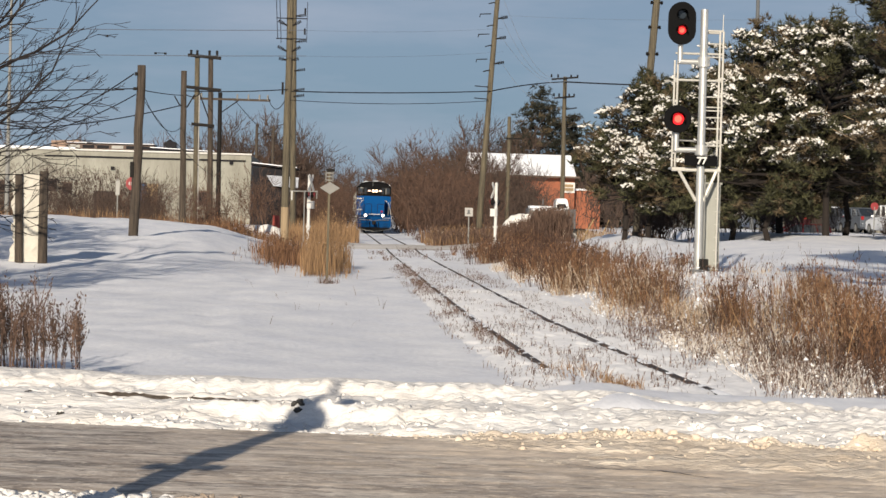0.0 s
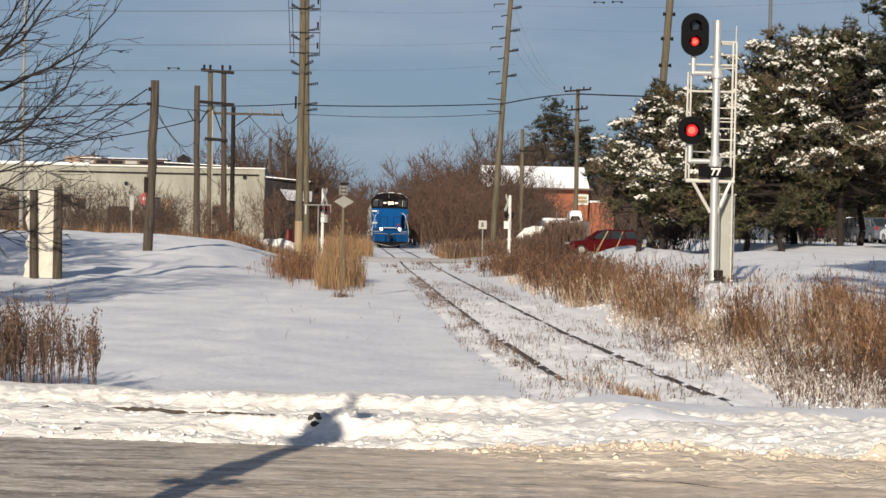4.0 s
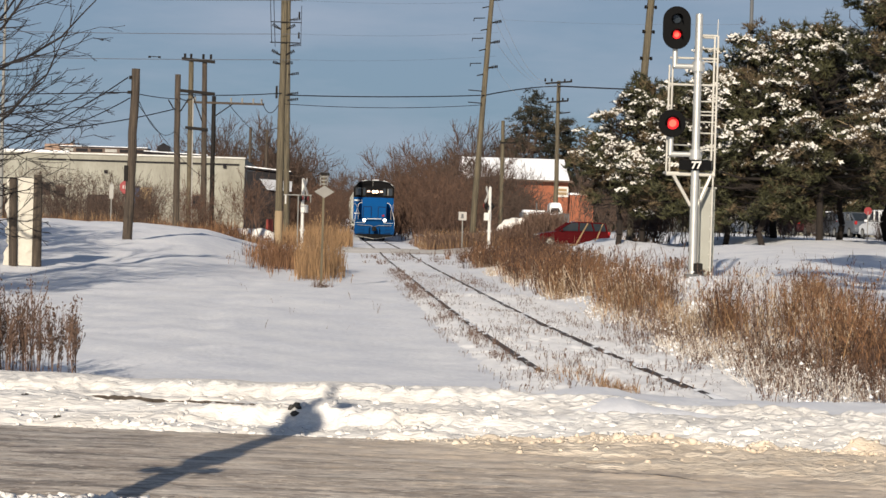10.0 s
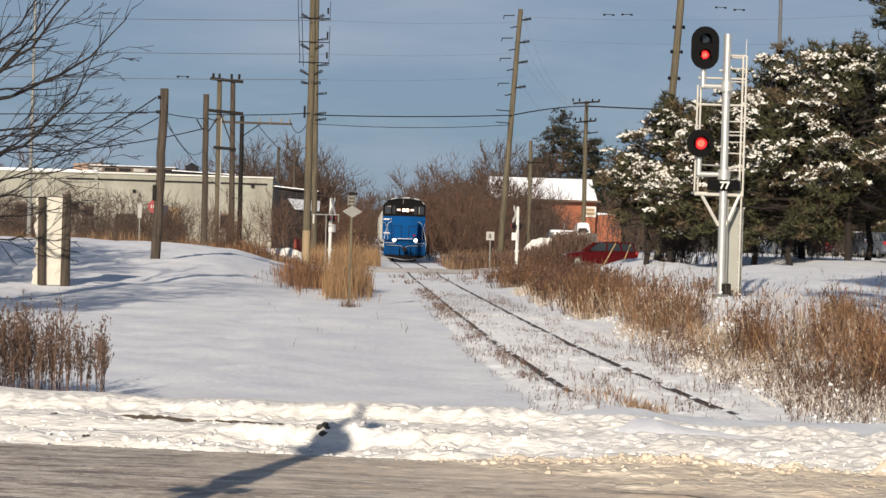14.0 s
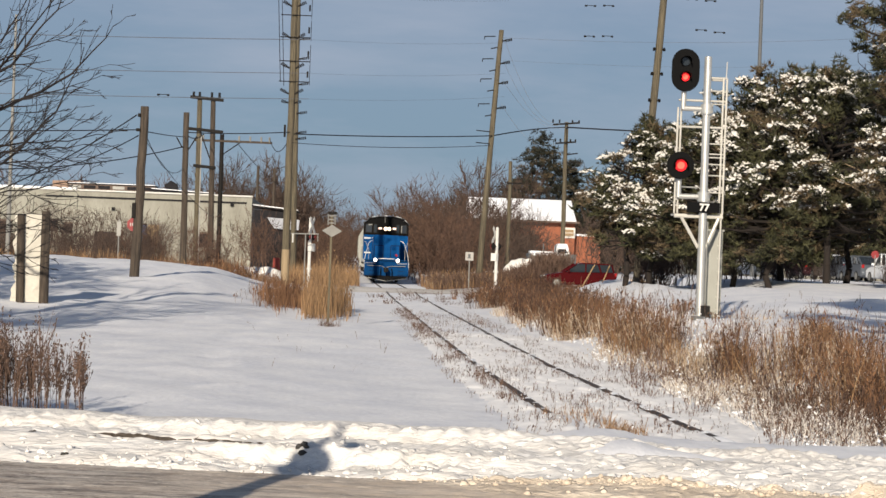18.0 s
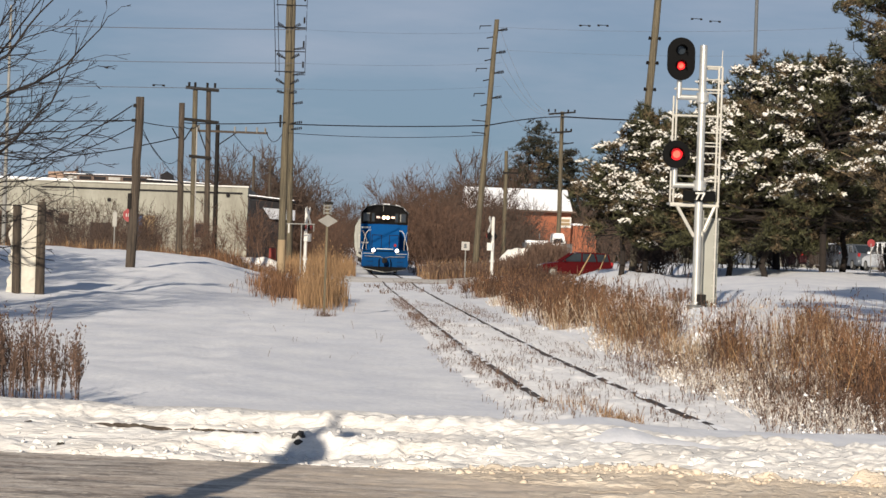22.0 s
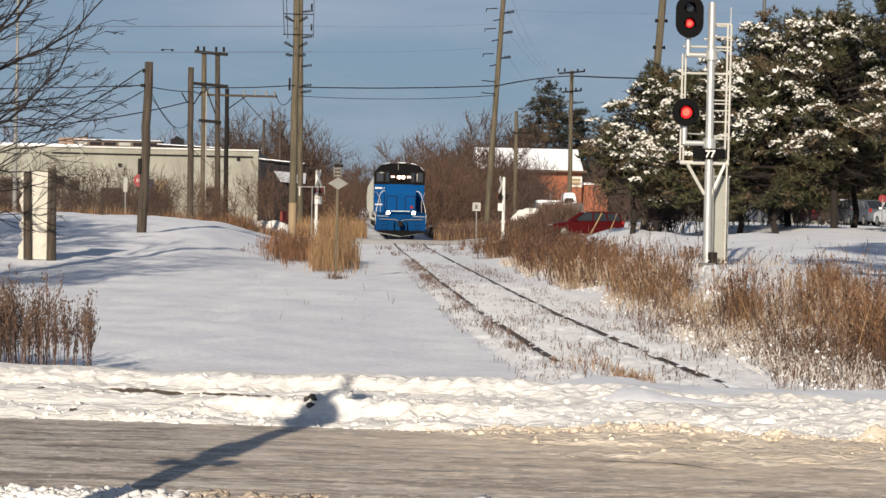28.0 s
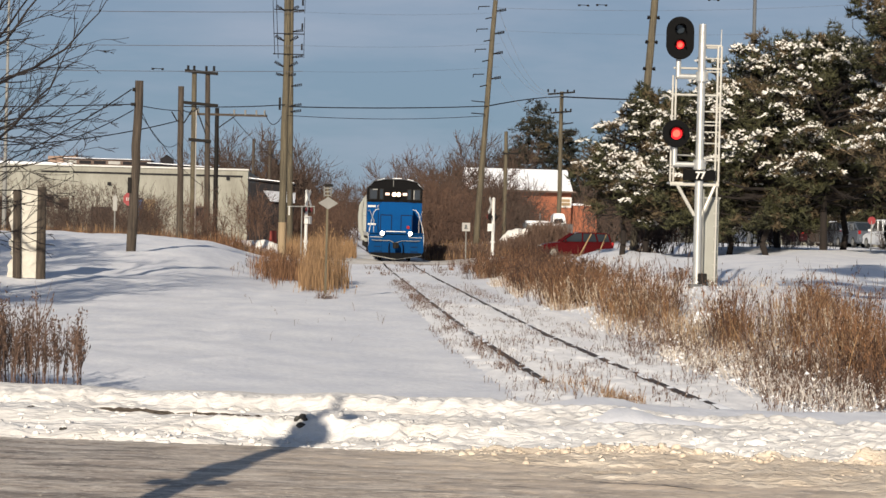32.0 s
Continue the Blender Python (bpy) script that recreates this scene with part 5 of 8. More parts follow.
for x, z in ((-3.75, 14.4), (-3.55, 14.2)):
    wire((x, 127.7, 17.5), (x + 0.35, 127.7, z - 3.0), -0.0, 0.02, 6)
wire((10.0, 139.7, 15.6), (48, 128, 17.6), 0.9, 0.007).data.materials[0] = WIRE_PALE
wire((10.0, 139.7, 14.2), (48, 128, 15.9), 0.9, 0.005).data.materials[0] = WIRE_PALE
# the sun's glint along these wires is put into their pale aluminium tone
for za, xb, zb in ((15.6, 18.2, 13.5), (14.2, 18.6, 13.4), (13.0, 19.6, 13.4), (11.5, 18.6, 12.0)):
    wire((10.0, 139.7, za), (xb, 189.7, zb), 1.3, 0.009, label="thin bare wire, its sun glint given by pale metal").data.materials[0] = ALU

# wire markers hanging on the high lines
for x, y, z in ((14.9, 136, 15.55), (16.0, 136, 15.6), (21.2, 133, 15.9), (22.3, 133, 15.8), (-9.8, 125.9, 10.3), (14.9, 136, 17.4), (16.0, 136, 17.45), (20.6, 133, 17.7), (21.7, 133, 17.65)):
    mk = thing("wire_damper", pose(x, y, z), "small dark damper weight hanging on an overhead wire", "wire damper", "wire dampers")
    part("clamp", rod((-0.28, 0, 0), (0.28, 0, 0), 0.02, n=6), DARK, mk)
    part("weight", rod((-0.34, 0, -0.02), (-0.2, 0, -0.02), 0.055, n=8), DARK, mk)
    part("weight", rod((0.2, 0, -0.02), (0.34, 0, -0.02), 0.055, n=8), DARK, mk)


# ---- crossing signs ----
def crossbuck(x, y, top_z, face, mirror):
    """White crossing mast; the crossed boards face along the side road."""
    z0 = gz(x, y) - 0.05
    h = top_z - z0
    t = thing("crossing_mast", pose(x, y, z0, 0, 0, face), "white crossing mast with crossed boards and lamps", "crossing signal", "crossing masts")
    part("mast", rod((0, 0, 0), (0, 0, h), 0.085, 0.08, n=12), WHITE, t)
    for s in (-1, 1):
        part("cross_board", box((0, -0.1 - 0.02 * s, h - 0.42), (1.15, 0.025, 0.2), rot=pose(0, 0, 0, 0, 45 * s, 0), bevel=0.006), WHITE, t)
    arm = part("lamp_arm", rod((-0.5, 0.0, h - 1.0), (0.5, 0.0, h - 1.0), 0.03, n=8), SIGN_BACK, t)
    for s in (-1, 1):
        part("lamp_disc", rod((s * 0.42, -0.06, h - 1.0), (s * 0.42, -0.03, h - 1.0), 0.19, n=20), DARK, arm)
        part("lamp_body", rod((s * 0.42, -0.14, h - 1.0), (s * 0.42, 0.06, h - 1.0), 0.1, n=14), DARK, arm)
        part("red_lens", rod((s * 0.42, -0.16, h - 1.0), (s * 0.42, -0.14, h - 1.0), 0.12, n=14), RED_PAINT, arm)
    part("sign_plate", box((0.0, -0.1, h - 1.55), (0.34, 0.3, 0.4), bevel=0.01), WHITE, t, "white plate with unreadable writing")
    part("mast_collar", rod((0, 0, 1.1), (0, 0, 1.2), 0.13, n=12), WHITE, t)
    return t


crossbuck(-1.30, 118, 3.66, 72, 1)
crossbuck(8.47, 118, 3.52, -114, 1)
br = thing("crossing_lamp_bar", pose(-1.56, 116.3, gz(-1.56, 116.3) - 0.05), "thin grey bar with hanging lamps on a slim post", "crossing signal")
part("post", rod((0.05, 0, 0), (0.05, 0, 2.98), 0.03, n=8), SIGN_BACK, br)
part("bar", rod((-0.72, 0, 2.96), (0.72, 0, 2.98), 0.03, n=8), SIGN_BACK, br)
part("drop", rod((0.68, 0, 2.98), (0.68, 0, 2.6), 0.025, n=8), SIGN_BACK, br)
part("drop", rod((-0.6, 0, 2.96), (-0.6, 0, 2.5), 0.04, n=8), WHITE, br)

ws = thing("whistle_sign", pose(7.68, 128, gz(7.68, 128) - 0.05), "small white square sign with one dark mark on a grey post", "sign")
part("post", rod((0, 0.04, 0), (-0.02, 0.04, 2.2), 0.035, n=8), SIGN_BACK, ws)
sgn = part("sign_plate", box((-0.02, 0, 1.95), (0.46, 0.02, 0.48), bevel=0.01), SIGN_PALE, ws)
part("dark_mark", box((-0.03, -0.014, 1.98), (0.13, 0.006, 0.2), bevel=0.002), GREY_STEEL, sgn)
part("dark_mark", box((-0.03, -0.018, 1.86), (0.2, 0.006, 0.05), bevel=0.002), GREY_STEEL, sgn)

dm = thing("diamond_sign", pose(-0.13, 63.5, gz(-0.13, 63.5) - 0.03), "back of a grey diamond sign on a thin post", "road sign")
part("post", box((0, 0.05, 1.62), (0.065, 0.05, 3.24), bevel=0.008), POLE, dm)
part("sign_plate", box((0.02, 0, 2.70), (0.40, 0.02, 0.40), rot=pose(0, 0, 0, 0, 0, 0) @ Matrix.Diagonal((1.0, 1, 0.62, 1)) @ pose(0, 0, 0, 0, 45, 0), bevel=0.004), SIGN_GREY, dm)
for z in (2.92, 3.02, 3.12):
    part("cross_tab", box((0.0, 0.02, z), (0.24, 0.03, 0.035)), SIGN_GREY, dm)
for x in (-0.1, 0.1):
    part("side_tab", box((x, 0.02, 3.02), (0.03, 0.03, 0.3)), SIGN_GREY, dm)
part("top_cap", box((0.03, 0.02, 3.2), (0.24, 0.06, 0.08), bevel=0.01), DARK, dm)

ss = thing("stop_sign", pose(-9.92, 112, gz(-9.92, 112) - 0.05), "red octagonal stop sign half hidden behind a pole", "road sign")
zs = 2.95 - gz(-10.07, 112)
part("post", rod((0, 0.03, 0), (0, 0.03, zs + 0.3), 0.03, n=8), SIGN_BACK, ss)
octa = [(0.35 * math.cos(a), zs + 0.35 * math.sin(a)) for a in np.arange(8) * math.pi / 4 + math.pi / 8]
pl_ = part("sign_plate", prism(octa, -0.02, 0.0), RED_PAINT, ss)
for q in range(4):
    part("lettering_bar", box((-0.16 + 0.107 * q, -0.028, zs), (0.055, 0.006, 0.16)), SIGN_PALE, pl_, "pale bar in place of a letter")
wsn = thing("warning_post", pose(-10.55, 111, gz(-10.55, 111) - 0.05), "white plate on a thin post at the roadside", "sign")
part("post", rod((0, 0, 0), (0, 0, 2.2), 0.03, n=8), SIGN_BACK, wsn)
part("plate", box((0, -0.04, 1.75), (0.2, 0.02, 0.7), bevel=0.01), SIGN_BACK, wsn)
for x, y, dx, h in ((11.66, 106, 0.6, 1.15), (12.67, 106, 0.3, 0.8)):
    g = thing("guy_guard", pose(x, y, gz(x, y) - 0.05), "leaning yellow guard tube on a guy wire", "guy wire guard", "guy wire guards")
    part("tube", rod((0, 0, 0), (dx, 0, h), 0.028, n=8), YELLOW, g)
    part("guy_wire", rod((dx, 0, h), (dx * 5.5, 1.0, h * 5.5), 0.010, n=5), WIRE, g)

# gate posts with a pale slab
gp = thing("gate_posts", pose(-9.25, 70, gz(-9.25, 70) - 0.1), "two dark timber posts holding a pale rough slab", "gate post")
part("post", rod((-0.36, 0, 0), (-0.42, 0, 2.85), 0.13, 0.115, n=12), POLE_DARK, gp)
part("post", rod((0.36, 0, 0), (0.34, 0, 2.95), 0.15, 0.13, n=12), POLE_DARK, gp)
sl = bmesh.new()
bmesh.ops.create_grid(sl, x_segments=8, y_segments=22, size=0.5)
bmesh.ops.transform(sl, matrix=Matrix.Translation((-0.12, 0.1, 1.5)) @ Matrix.Rotation(math.pi / 2, 4, "X") @ Matrix.Diagonal((0.98, 2.72, 1, 1)), verts=sl.verts)
rg = np.random.default_rng(5)
for v in sl.verts:
    v.co.y += rg.normal(0, 0.012)
    if abs(v.co.x + 0.12) > 0.4:
        v.co.x += rg.normal(0, 0.06)
bmesh.ops.solidify(sl, geom=sl.faces[:], thickness=0.08)
part("slab", sl, CONCRETE, gp, "pale plastered slab with ragged edges")

# crossing mast beside the near road, whose shadow falls over it
cs = thing("crossing_signal", pose(-2.35, 11.3, -0.12), "tall crossing signal mast beside the near road", "crossing signal")
part("mast", rod((0, 0, 0), (0, 0, 3.9), 0.115, 0.10, n=14), STEEL, cs)
part("lamp_arm", rod((-0.30, 0, 2.12), (0.30, 0, 2.12), 0.05, n=8), STEEL, cs)
for s in (-1, 1):
    part("lamp_disc", rod((s * 0.2, -0.04, 2.12), (s * 0.2, 0.04, 2.12), 0.07, n=18), BLACK, cs)
part("bell_box", box((0.0, 0, 2.46), (0.32, 0.26, 0.34), bevel=0.06), STEEL, cs)
part("lamp_housing", box((0.0, 0, 3.47), (0.38, 0.3, 0.36), bevel=0.05), BLACK, cs)
part("finial", rod((-0.10, 0, 3.85), (-0.10, 0, 4.42), 0.04, n=8), STEEL, cs)
part("finial_arm", rod((-0.1, 0, 3.87), (0.24, 0, 3.9), 0.02, n=8), STEEL, cs)
part("finial_plate", box((0.22, 0, 3.9), (0.17, 0.05, 0.2), bevel=0.01), BLACK, cs)



# ---- buildings ----
def warehouse():
    t = thing("warehouse", pose(0, 0, 0), "long low beige rendered warehouse with snow on its flat roof", "building")
    x0, x1, y0, y1, zt = -62.0, -7.75, 210.0, 240.0, 6.75
    bm = box(((x0 + x1) / 2, y0 + 0.15, zt / 2), (x1 - x0, 0.3, zt))
    part("front_wall", bm, BEIGE, t)
    part("end_wall", box((x1 - 0.15, (y0 + y1) / 2, zt / 2), (0.3, y1 - y0 - 0.6, zt)), BEIGE, t)
    part("end_wall", box((x0 + 0.15, (y0 + y1) / 2, zt / 2), (0.3, y1 - y0 - 0.6, zt)), BEIGE, t)
    part("back_wall", box(((x0 + x1) / 2, y1 - 0.15, zt / 2), (x1 - x0, 0.3, zt)), BEIGE, t)
    part("roof", box(((x0 + x1) / 2, (y0 + y1) / 2, zt - 0.1), (x1 - x0 - 0.7, y1 - y0 - 0.7, 0.15)), SNOW_SOFT, t, "flat roof under snow")
    cp = part("coping", box(((x0 + x1) / 2, y0 + 0.1, zt + 0.07), (x1 - x0 + 0.1, 0.55, 0.14), bevel=0.02), WHITE, t)
    part("roof_snow", box(((x0 - 24) / 2, y0 + 0.4, zt + 0.2), (-24 - x0, 0.9, 0.16), bevel=0.06), SNOW_SOFT, cp, "ridge of snow on the parapet")
    part("gutter", box((-17.5, y0 - 0.08, 6.2), (18.5, 0.14, 0.14), bevel=0.02), DARK_WALL, t, "dark gutter line")
    for x in (-24.0, -28.0, -34.5):
        part("pilaster", box((x, y0 - 0.07, 3.2), (0.35, 0.16, 6.4), bevel=0.02), BEIGE, t)
    for x, z in ((-9.6, 6.0), (-11.5, 5.0), (-20.5, 5.2)):
        part("wall_lamp", box((x, y0 - 0.15, z), (0.3, 0.3, 0.3), bevel=0.05), DARK_WALL, t)
    d = part("door", box((-17.9, y0 - 0.06, 2.55), (0.95, 0.12, 2.5), bevel=0.02), BLUE_DOOR, t, "blue door")
    part("door_frame", box((-17.9, y0 - 0.03, 2.6), (1.15, 0.06, 2.7)), DARK_WALL, d)
    part("board", box((-16.75, y0 - 0.05, 2.6), (1.0, 0.1, 2.5), bevel=0.02), TAN, t, "tan boarded opening")
    # flat dark panel on the wall, standing in for a low dark shed
    part("shed_panel", box((-21.2, y0 - 0.05, 1.9), (1.9, 0.1, 2.3), bevel=0.02), DARK_WALL, t, "flat dark panel standing in for a low dark shed")
    for x, z, w, h in ((-26.2, 3.4, 1.3, 1.0), (-24.4, 3.2, 1.2, 0.9), (-12.2, 2.6, 1.5, 1.2), (-30.5, 3.2, 1.4, 1.0)):
        wd = part("window", box((x, y0 - 0.03, z), (w, 0.1, h), bevel=0.02), DARK_WALL, t, "dark barred window")
        part("lintel", box((x, y0 - 0.06, z + h / 2 + 0.08), (w + 0.3, 0.16, 0.14), bevel=0.01), ROOF_BROWN, wd)
    for x, w, h in ((-21.2, 8.2, 0.5),):
        u = part("roof_unit", box((x, 216, zt + 0.25 + h / 2), (w, 3.0, h), bevel=0.03), ROOF_BROWN, t, "brown rooftop plant")
        part("unit_lid", box((x, 216, zt + 0.29 + h), (w + 0.2, 3.1, 0.1), bevel=0.02), DARK_WALL, u)
        part("unit_snow", box((x, 216, zt + 0.37 + h), (w, 3.0, 0.06), bevel=0.02), SNOW_SOFT, u, "thin snow on the plant")
        for k in range(6):
            part("unit_panel", box((x - w / 2 + 0.7 + k * 1.36, 214.46, zt + 0.25 + h / 2), (1.1, 0.06, h * 0.6), bevel=0.01), DARK_WALL if k % 3 else SIGN_BACK, u)
    part("roof_edge", box((-14.4, 214, zt + 0.28), (6.2, 0.5, 0.3), rot=pose(0, 0, 0, 0, 2.2, 0), bevel=0.03), DARK_WALL, t, "dark raised roof edge")
    part("roof_edge_snow", box((-14.4, 214, zt + 0.46), (6.0, 0.5, 0.06), rot=pose(0, 0, 0, 0, 2.2, 0)), SNOW_SOFT, t, "snow along the raised edge")
    part("roof_hut", prism([(-26.8, zt), (-26.8, 7.75), (-24.2, 7.85), (-24.0, zt)], 215, 218), HUT, t, "tan rooftop box")
    part("roof_cowl", prism([(-16.0, zt), (-16.2, 7.7), (-15.6, 8.15), (-15.0, 7.8), (-14.9, zt)], 214, 215), DARK_WALL, t)
    return t


warehouse()
dk = thing("shed", pose(0, 0, 0), "dark clad shed with a snowy lean-to roof", "building")
part("wall", box((-5.5, 206, 2.75), (3.6, 6, 5.5)), DARK_WALL, dk)
part("roof", prism([(-7.5, 5.75), (-3.3, 5.4), (-3.3, 5.55), (-7.5, 5.9)], 202.6, 209.4), DARK_WALL, dk)
part("roof_snow", prism([(-7.4, 5.9), (-3.4, 5.55), (-3.4, 5.63), (-7.4, 5.98)], 202.7, 209.3), SNOW_SOFT, dk, "thin snow on the dark roof")
lt = part("lean_to", box((-4.6, 200.9, 1.8), (2.6, 2.4, 3.6)), DARK_WALL, dk)
bm = bmesh.new()
f_ = bm.faces.new([bm.verts.new(p) for p in ((-5.35, 199.4, 3.85), (-3.2, 199.4, 3.75), (-3.2, 202.2, 4.7), (-6.1, 202.2, 4.85))])
bmesh.ops.solidify(bm, geom=[f_], thickness=0.12)
part("lean_to_roof", bm, SNOW_SOFT, lt, "sunlit snow on the lean-to roof")


def house():
    t = thing("brick_house", pose(0, 0, 0), "orange brick house with a broad snow-covered gable roof", "house")
    part("wall", box((23.6, 287, 3.5), (12.6, 12, 7.0)), BRICK, t)
    part("roof", side_prism([(279.9, 6.75), (287, 9.45), (294.1, 6.75), (294.1, 6.95), (287, 9.7), (279.9, 6.95)], 16.8, 29.95), SNOW_SOFT, t, "snow-covered roof slope")
    for x in (17.35, 29.85):
        part("gable", side_prism([(281, 7.0), (287, 9.3), (293, 7.0)], x - 0.05, x + 0.05), BRICK, t)
    part("fascia", box((23.6, 279.85, 6.78), (13.6, 0.12, 0.22)), ROOF_BROWN, t)
    for x in (29.2,):
        w = part("window", box((x, 280.95, 5.5), (1.5, 0.14, 1.3), bevel=0.02), WHITE, t)
        part("glazing_bar", box((x, 280.83, 5.5), (1.3, 0.04, 0.08)), WHITE, w)
        # pane in one flat tan, lighter than the other glass
        part("pane", box((x, 280.86, 5.5), (1.1, 0.04, 0.8)), TAN, w, "plain tan pane")
    ex = part("extension", box((31.6, 288, 2.6), (3.6, 10, 5.2)), BRICK, t)
    part("extension_roof", box((31.6, 288, 5.3), (4.0, 10.4, 0.25), bevel=0.04), SNOW_SOFT, ex)
    return t


house()
bn = thing("concrete_bin", pose(14.25, 150, gz(14.25, 150) - 0.28), "low grey concrete bunker topped with snow", "storage bin")
part("front", box((0, -0.9, 1.0), (2.4, 0.16, 2.4), bevel=0.02), CONCRETE_OLD, bn)
for x in (-1.12, 1.12):
    part("side", box((x, 0, 1.0), (0.16, 1.64, 2.4), bevel=0.02), CONCRETE_OLD, bn)
part("back", box((0, 0.9, 1.0), (2.4, 0.16, 2.4), bevel=0.02), CONCRETE_OLD, bn)
cap_ = Mass()
r9 = np.random.default_rng(5)
v_, f_ = lump(r9, 0.5)
cap_.spread(v_, f_, turns(r9, np.stack([r9.uniform(-1.0, 1.2, 40), r9.uniform(-0.95, 0.3, 40), r9.uniform(2.15, 2.25, 40)], 1), r9.uniform(0.06, 0.2, 40), 0.2))
cap_.build("snow_cap", SNOW_SOFT, bn, "broken lumps of snow on the rim", smooth=True)["kind"] = "stuff"
sm = thing("snow_heap", pose(11.4, 140, gz(11.4, 140) - 0.2), "heap of cleared snow beside the side road", "snow heap")
ms = Mass()
gx = np.linspace(-1.6, 1.6, 26)
hx_, hy_ = np.meshgrid(gx, gx)
hh = 1.9 * np.exp(-(np.abs(hx_ - 0.1) / 1.3) ** 5 - (hy_ / 1.1) ** 4) * (0.86 + 0.09 * np.sin(2.1 * hx_ + 0.5) + 0.1 * rough_field(hx_, hy_, 0.6, 3, 4)) + 0.05 * np.sin(7 * hx_) * np.sin(6 * hy_ + 1)
i_ = (np.arange(25)[:, None] * 26 + np.arange(25)[None]).ravel()
ms.add(np.stack([hx_, hy_, hh], -1).reshape(-1, 3), np.concatenate([np.stack([i_, i_ + 1, i_ + 27], 1), np.stack([i_, i_ + 27, i_ + 26], 1)]))
ms.build("mound", PINE_SNOW, sm, smooth=True)


# ---- vehicles ----
def vehicle(name, m, paint, label, length=4.1, height=1.48, van=False, roof_snow=False, tail=True, group="", hull=None):
    """A hatchback whose nose points to -x of its own frame; rests on z = 0."""
    t = thing(name, m, label, "car", group)
    L, w = length / 2, 0.86
    lower = [(-L, 0.32), (-L, 0.62), (-L + 0.25, 0.78), (-L * 0.42, 0.93), (L * 0.93, 0.98), (L, 0.8), (L, 0.36), (L - 0.12, 0.25), (-L + 0.12, 0.22)]
    part("body", prism(lower, -w, w, bevel=0.06), paint, t)
    green = [(-L * 0.44, 0.9), (-L * 0.08, height - 0.06), (L * 0.1, height), (L * (0.86 if van else 0.62), height - 0.05), (L * 0.93, 0.95)]
    cabn = part("cabin", prism(green, -w + 0.09, w - 0.09, bevel=0.05), hull or GLASS, t, "" if hull else "dark glazed upper body")
    roofp = [(-L * 0.09, height - 0.07), (L * 0.1, height + 0.012), (L * (0.84 if van else 0.6), height - 0.03), (L * (0.84 if van else 0.6), height - 0.09), (L * 0.1, height - 0.05)]
    part("roof", prism(roofp, -w + 0.08, w - 0.08, bevel=0.012), SNOW_SOFT if roof_snow else paint, cabn, "snowy roof" if roof_snow else "")
    for s in (-1, 1):
        y = s * (w - 0.075)
        for xa, za, xb, zb in ((-L * 0.44, 0.92, -L * 0.08, height - 0.05), (L * 0.16, 0.94, L * 0.16, height - 0.03), (L * 0.93, 0.95, L * (0.86 if van else 0.62), height - 0.06), (L * 0.58, 0.96, L * 0.5, height - 0.04)):
            part("pillar", rod((xa, y, za), (xb, y, zb), 0.045, n=6), paint, cabn)
        part("mirror", box((-L * 0.3, s * (w + 0.07), 1.0), (0.12, 0.16, 0.12), bevel=0.03), paint, t)
        part("door_handle", box((L * 0.28, s * (w + 0.005), 0.84), (0.16, 0.03, 0.035), bevel=0.008), DARK, t)
        for x in (-L * 0.62, L * 0.62):
            wh = part("wheel", rod((x, s * (w - 0.16), 0.31), (x, s * (w + 0.02), 0.31), 0.31, n=22, bevel=0.03), RUBBER, t)
            part("rim", rod((x, s * (w + 0.0), 0.31), (x, s * (w + 0.035), 0.31), 0.2, n=14, bevel=0.01), SIGN_BACK, wh)
        part("tail_lamp", box((L - 0.05, s * (w - 0.12), 0.86), (0.12, 0.14, 0.2), bevel=0.02), TAILRED, t, "red tail lamp")
        part("head_lamp", box((-L + 0.14, s * (w - 0.2), 0.66), (0.2, 0.26, 0.13), bevel=0.02), SIGN_BACK, t)
    tg = part("tailgate_glass", prism([(-0.58, 1.0), (-0.5, height - 0.12), (0.5, height - 0.12), (0.58, 1.0)], -0.012, 0.012, bevel=0.004), GLASS, t, "dark rear window")
    lo_, hi_ = L * 0.93, L * (0.86 if van else 0.62)
    sl = math.atan2(lo_ - hi_, height - 0.05 - 0.95)
    tg.matrix_local = Matrix.Translation((lo_ + 0.035, 0, 0.95)) @ Matrix.Rotation(-sl, 4, "Y") @ Matrix.Rotation(math.pi / 2, 4, "Z") @ Matrix.Translation((0, 0, -0.95))
    part("number_plate", box((L + 0.045, 0, 0.62), (0.02, 0.5, 0.12), bevel=0.004), WHITE, t, "plain white plate")
    part("bumper", box((-L + 0.02, 0, 0.42), (0.14, 1.6, 0.2), bevel=0.04), paint, t)
    part("bumper", box((L - 0.02, 0, 0.45), (0.14, 1.6, 0.22), bevel=0.04), paint, t)
    return t


ROAD_Z = gz(14, 126.5) + 0.045
red_car = vehicle("car", pose(14.15, 126.5, ROAD_Z, 0, 0, 0), CAR_RED, "red hatchback coming to wait at the railway crossing", length=4.15, van=True)
tagged(red_car, group="")
for x, y, rz, paint, lab, rs, hgt in ((29.0, 137, -86, CAR_MAROON, "dark maroon hatchback parked tail outwards behind the pines", False, 1.5), (29.7, 133.5, -84, CAR_GOLD, "tan hatchback dusted with snow parked behind the pines", True, 1.5), (29.75, 130, -86, CAR_DARK, "black hatchback parked tail outwards behind the pines", False, 1.45),
                                      (29.9, 126.5, -84, CAR_SILVER, "silver-blue hatchback parked tail outwards behind the pines", False, 1.45), (30.6, 122.6, -84, CAR_WHITE, "white estate car parked at the end of the row", False, 1.6), (33.4, 146, 12, CAR_WHITE, "white car standing beyond the parked row", True, 1.5)):
    vehicle("car", pose(x, y, gz(x, y) + 0.0, 0, 0, rz), paint, lab, roof_snow=rs, height=hgt, group="parked cars")
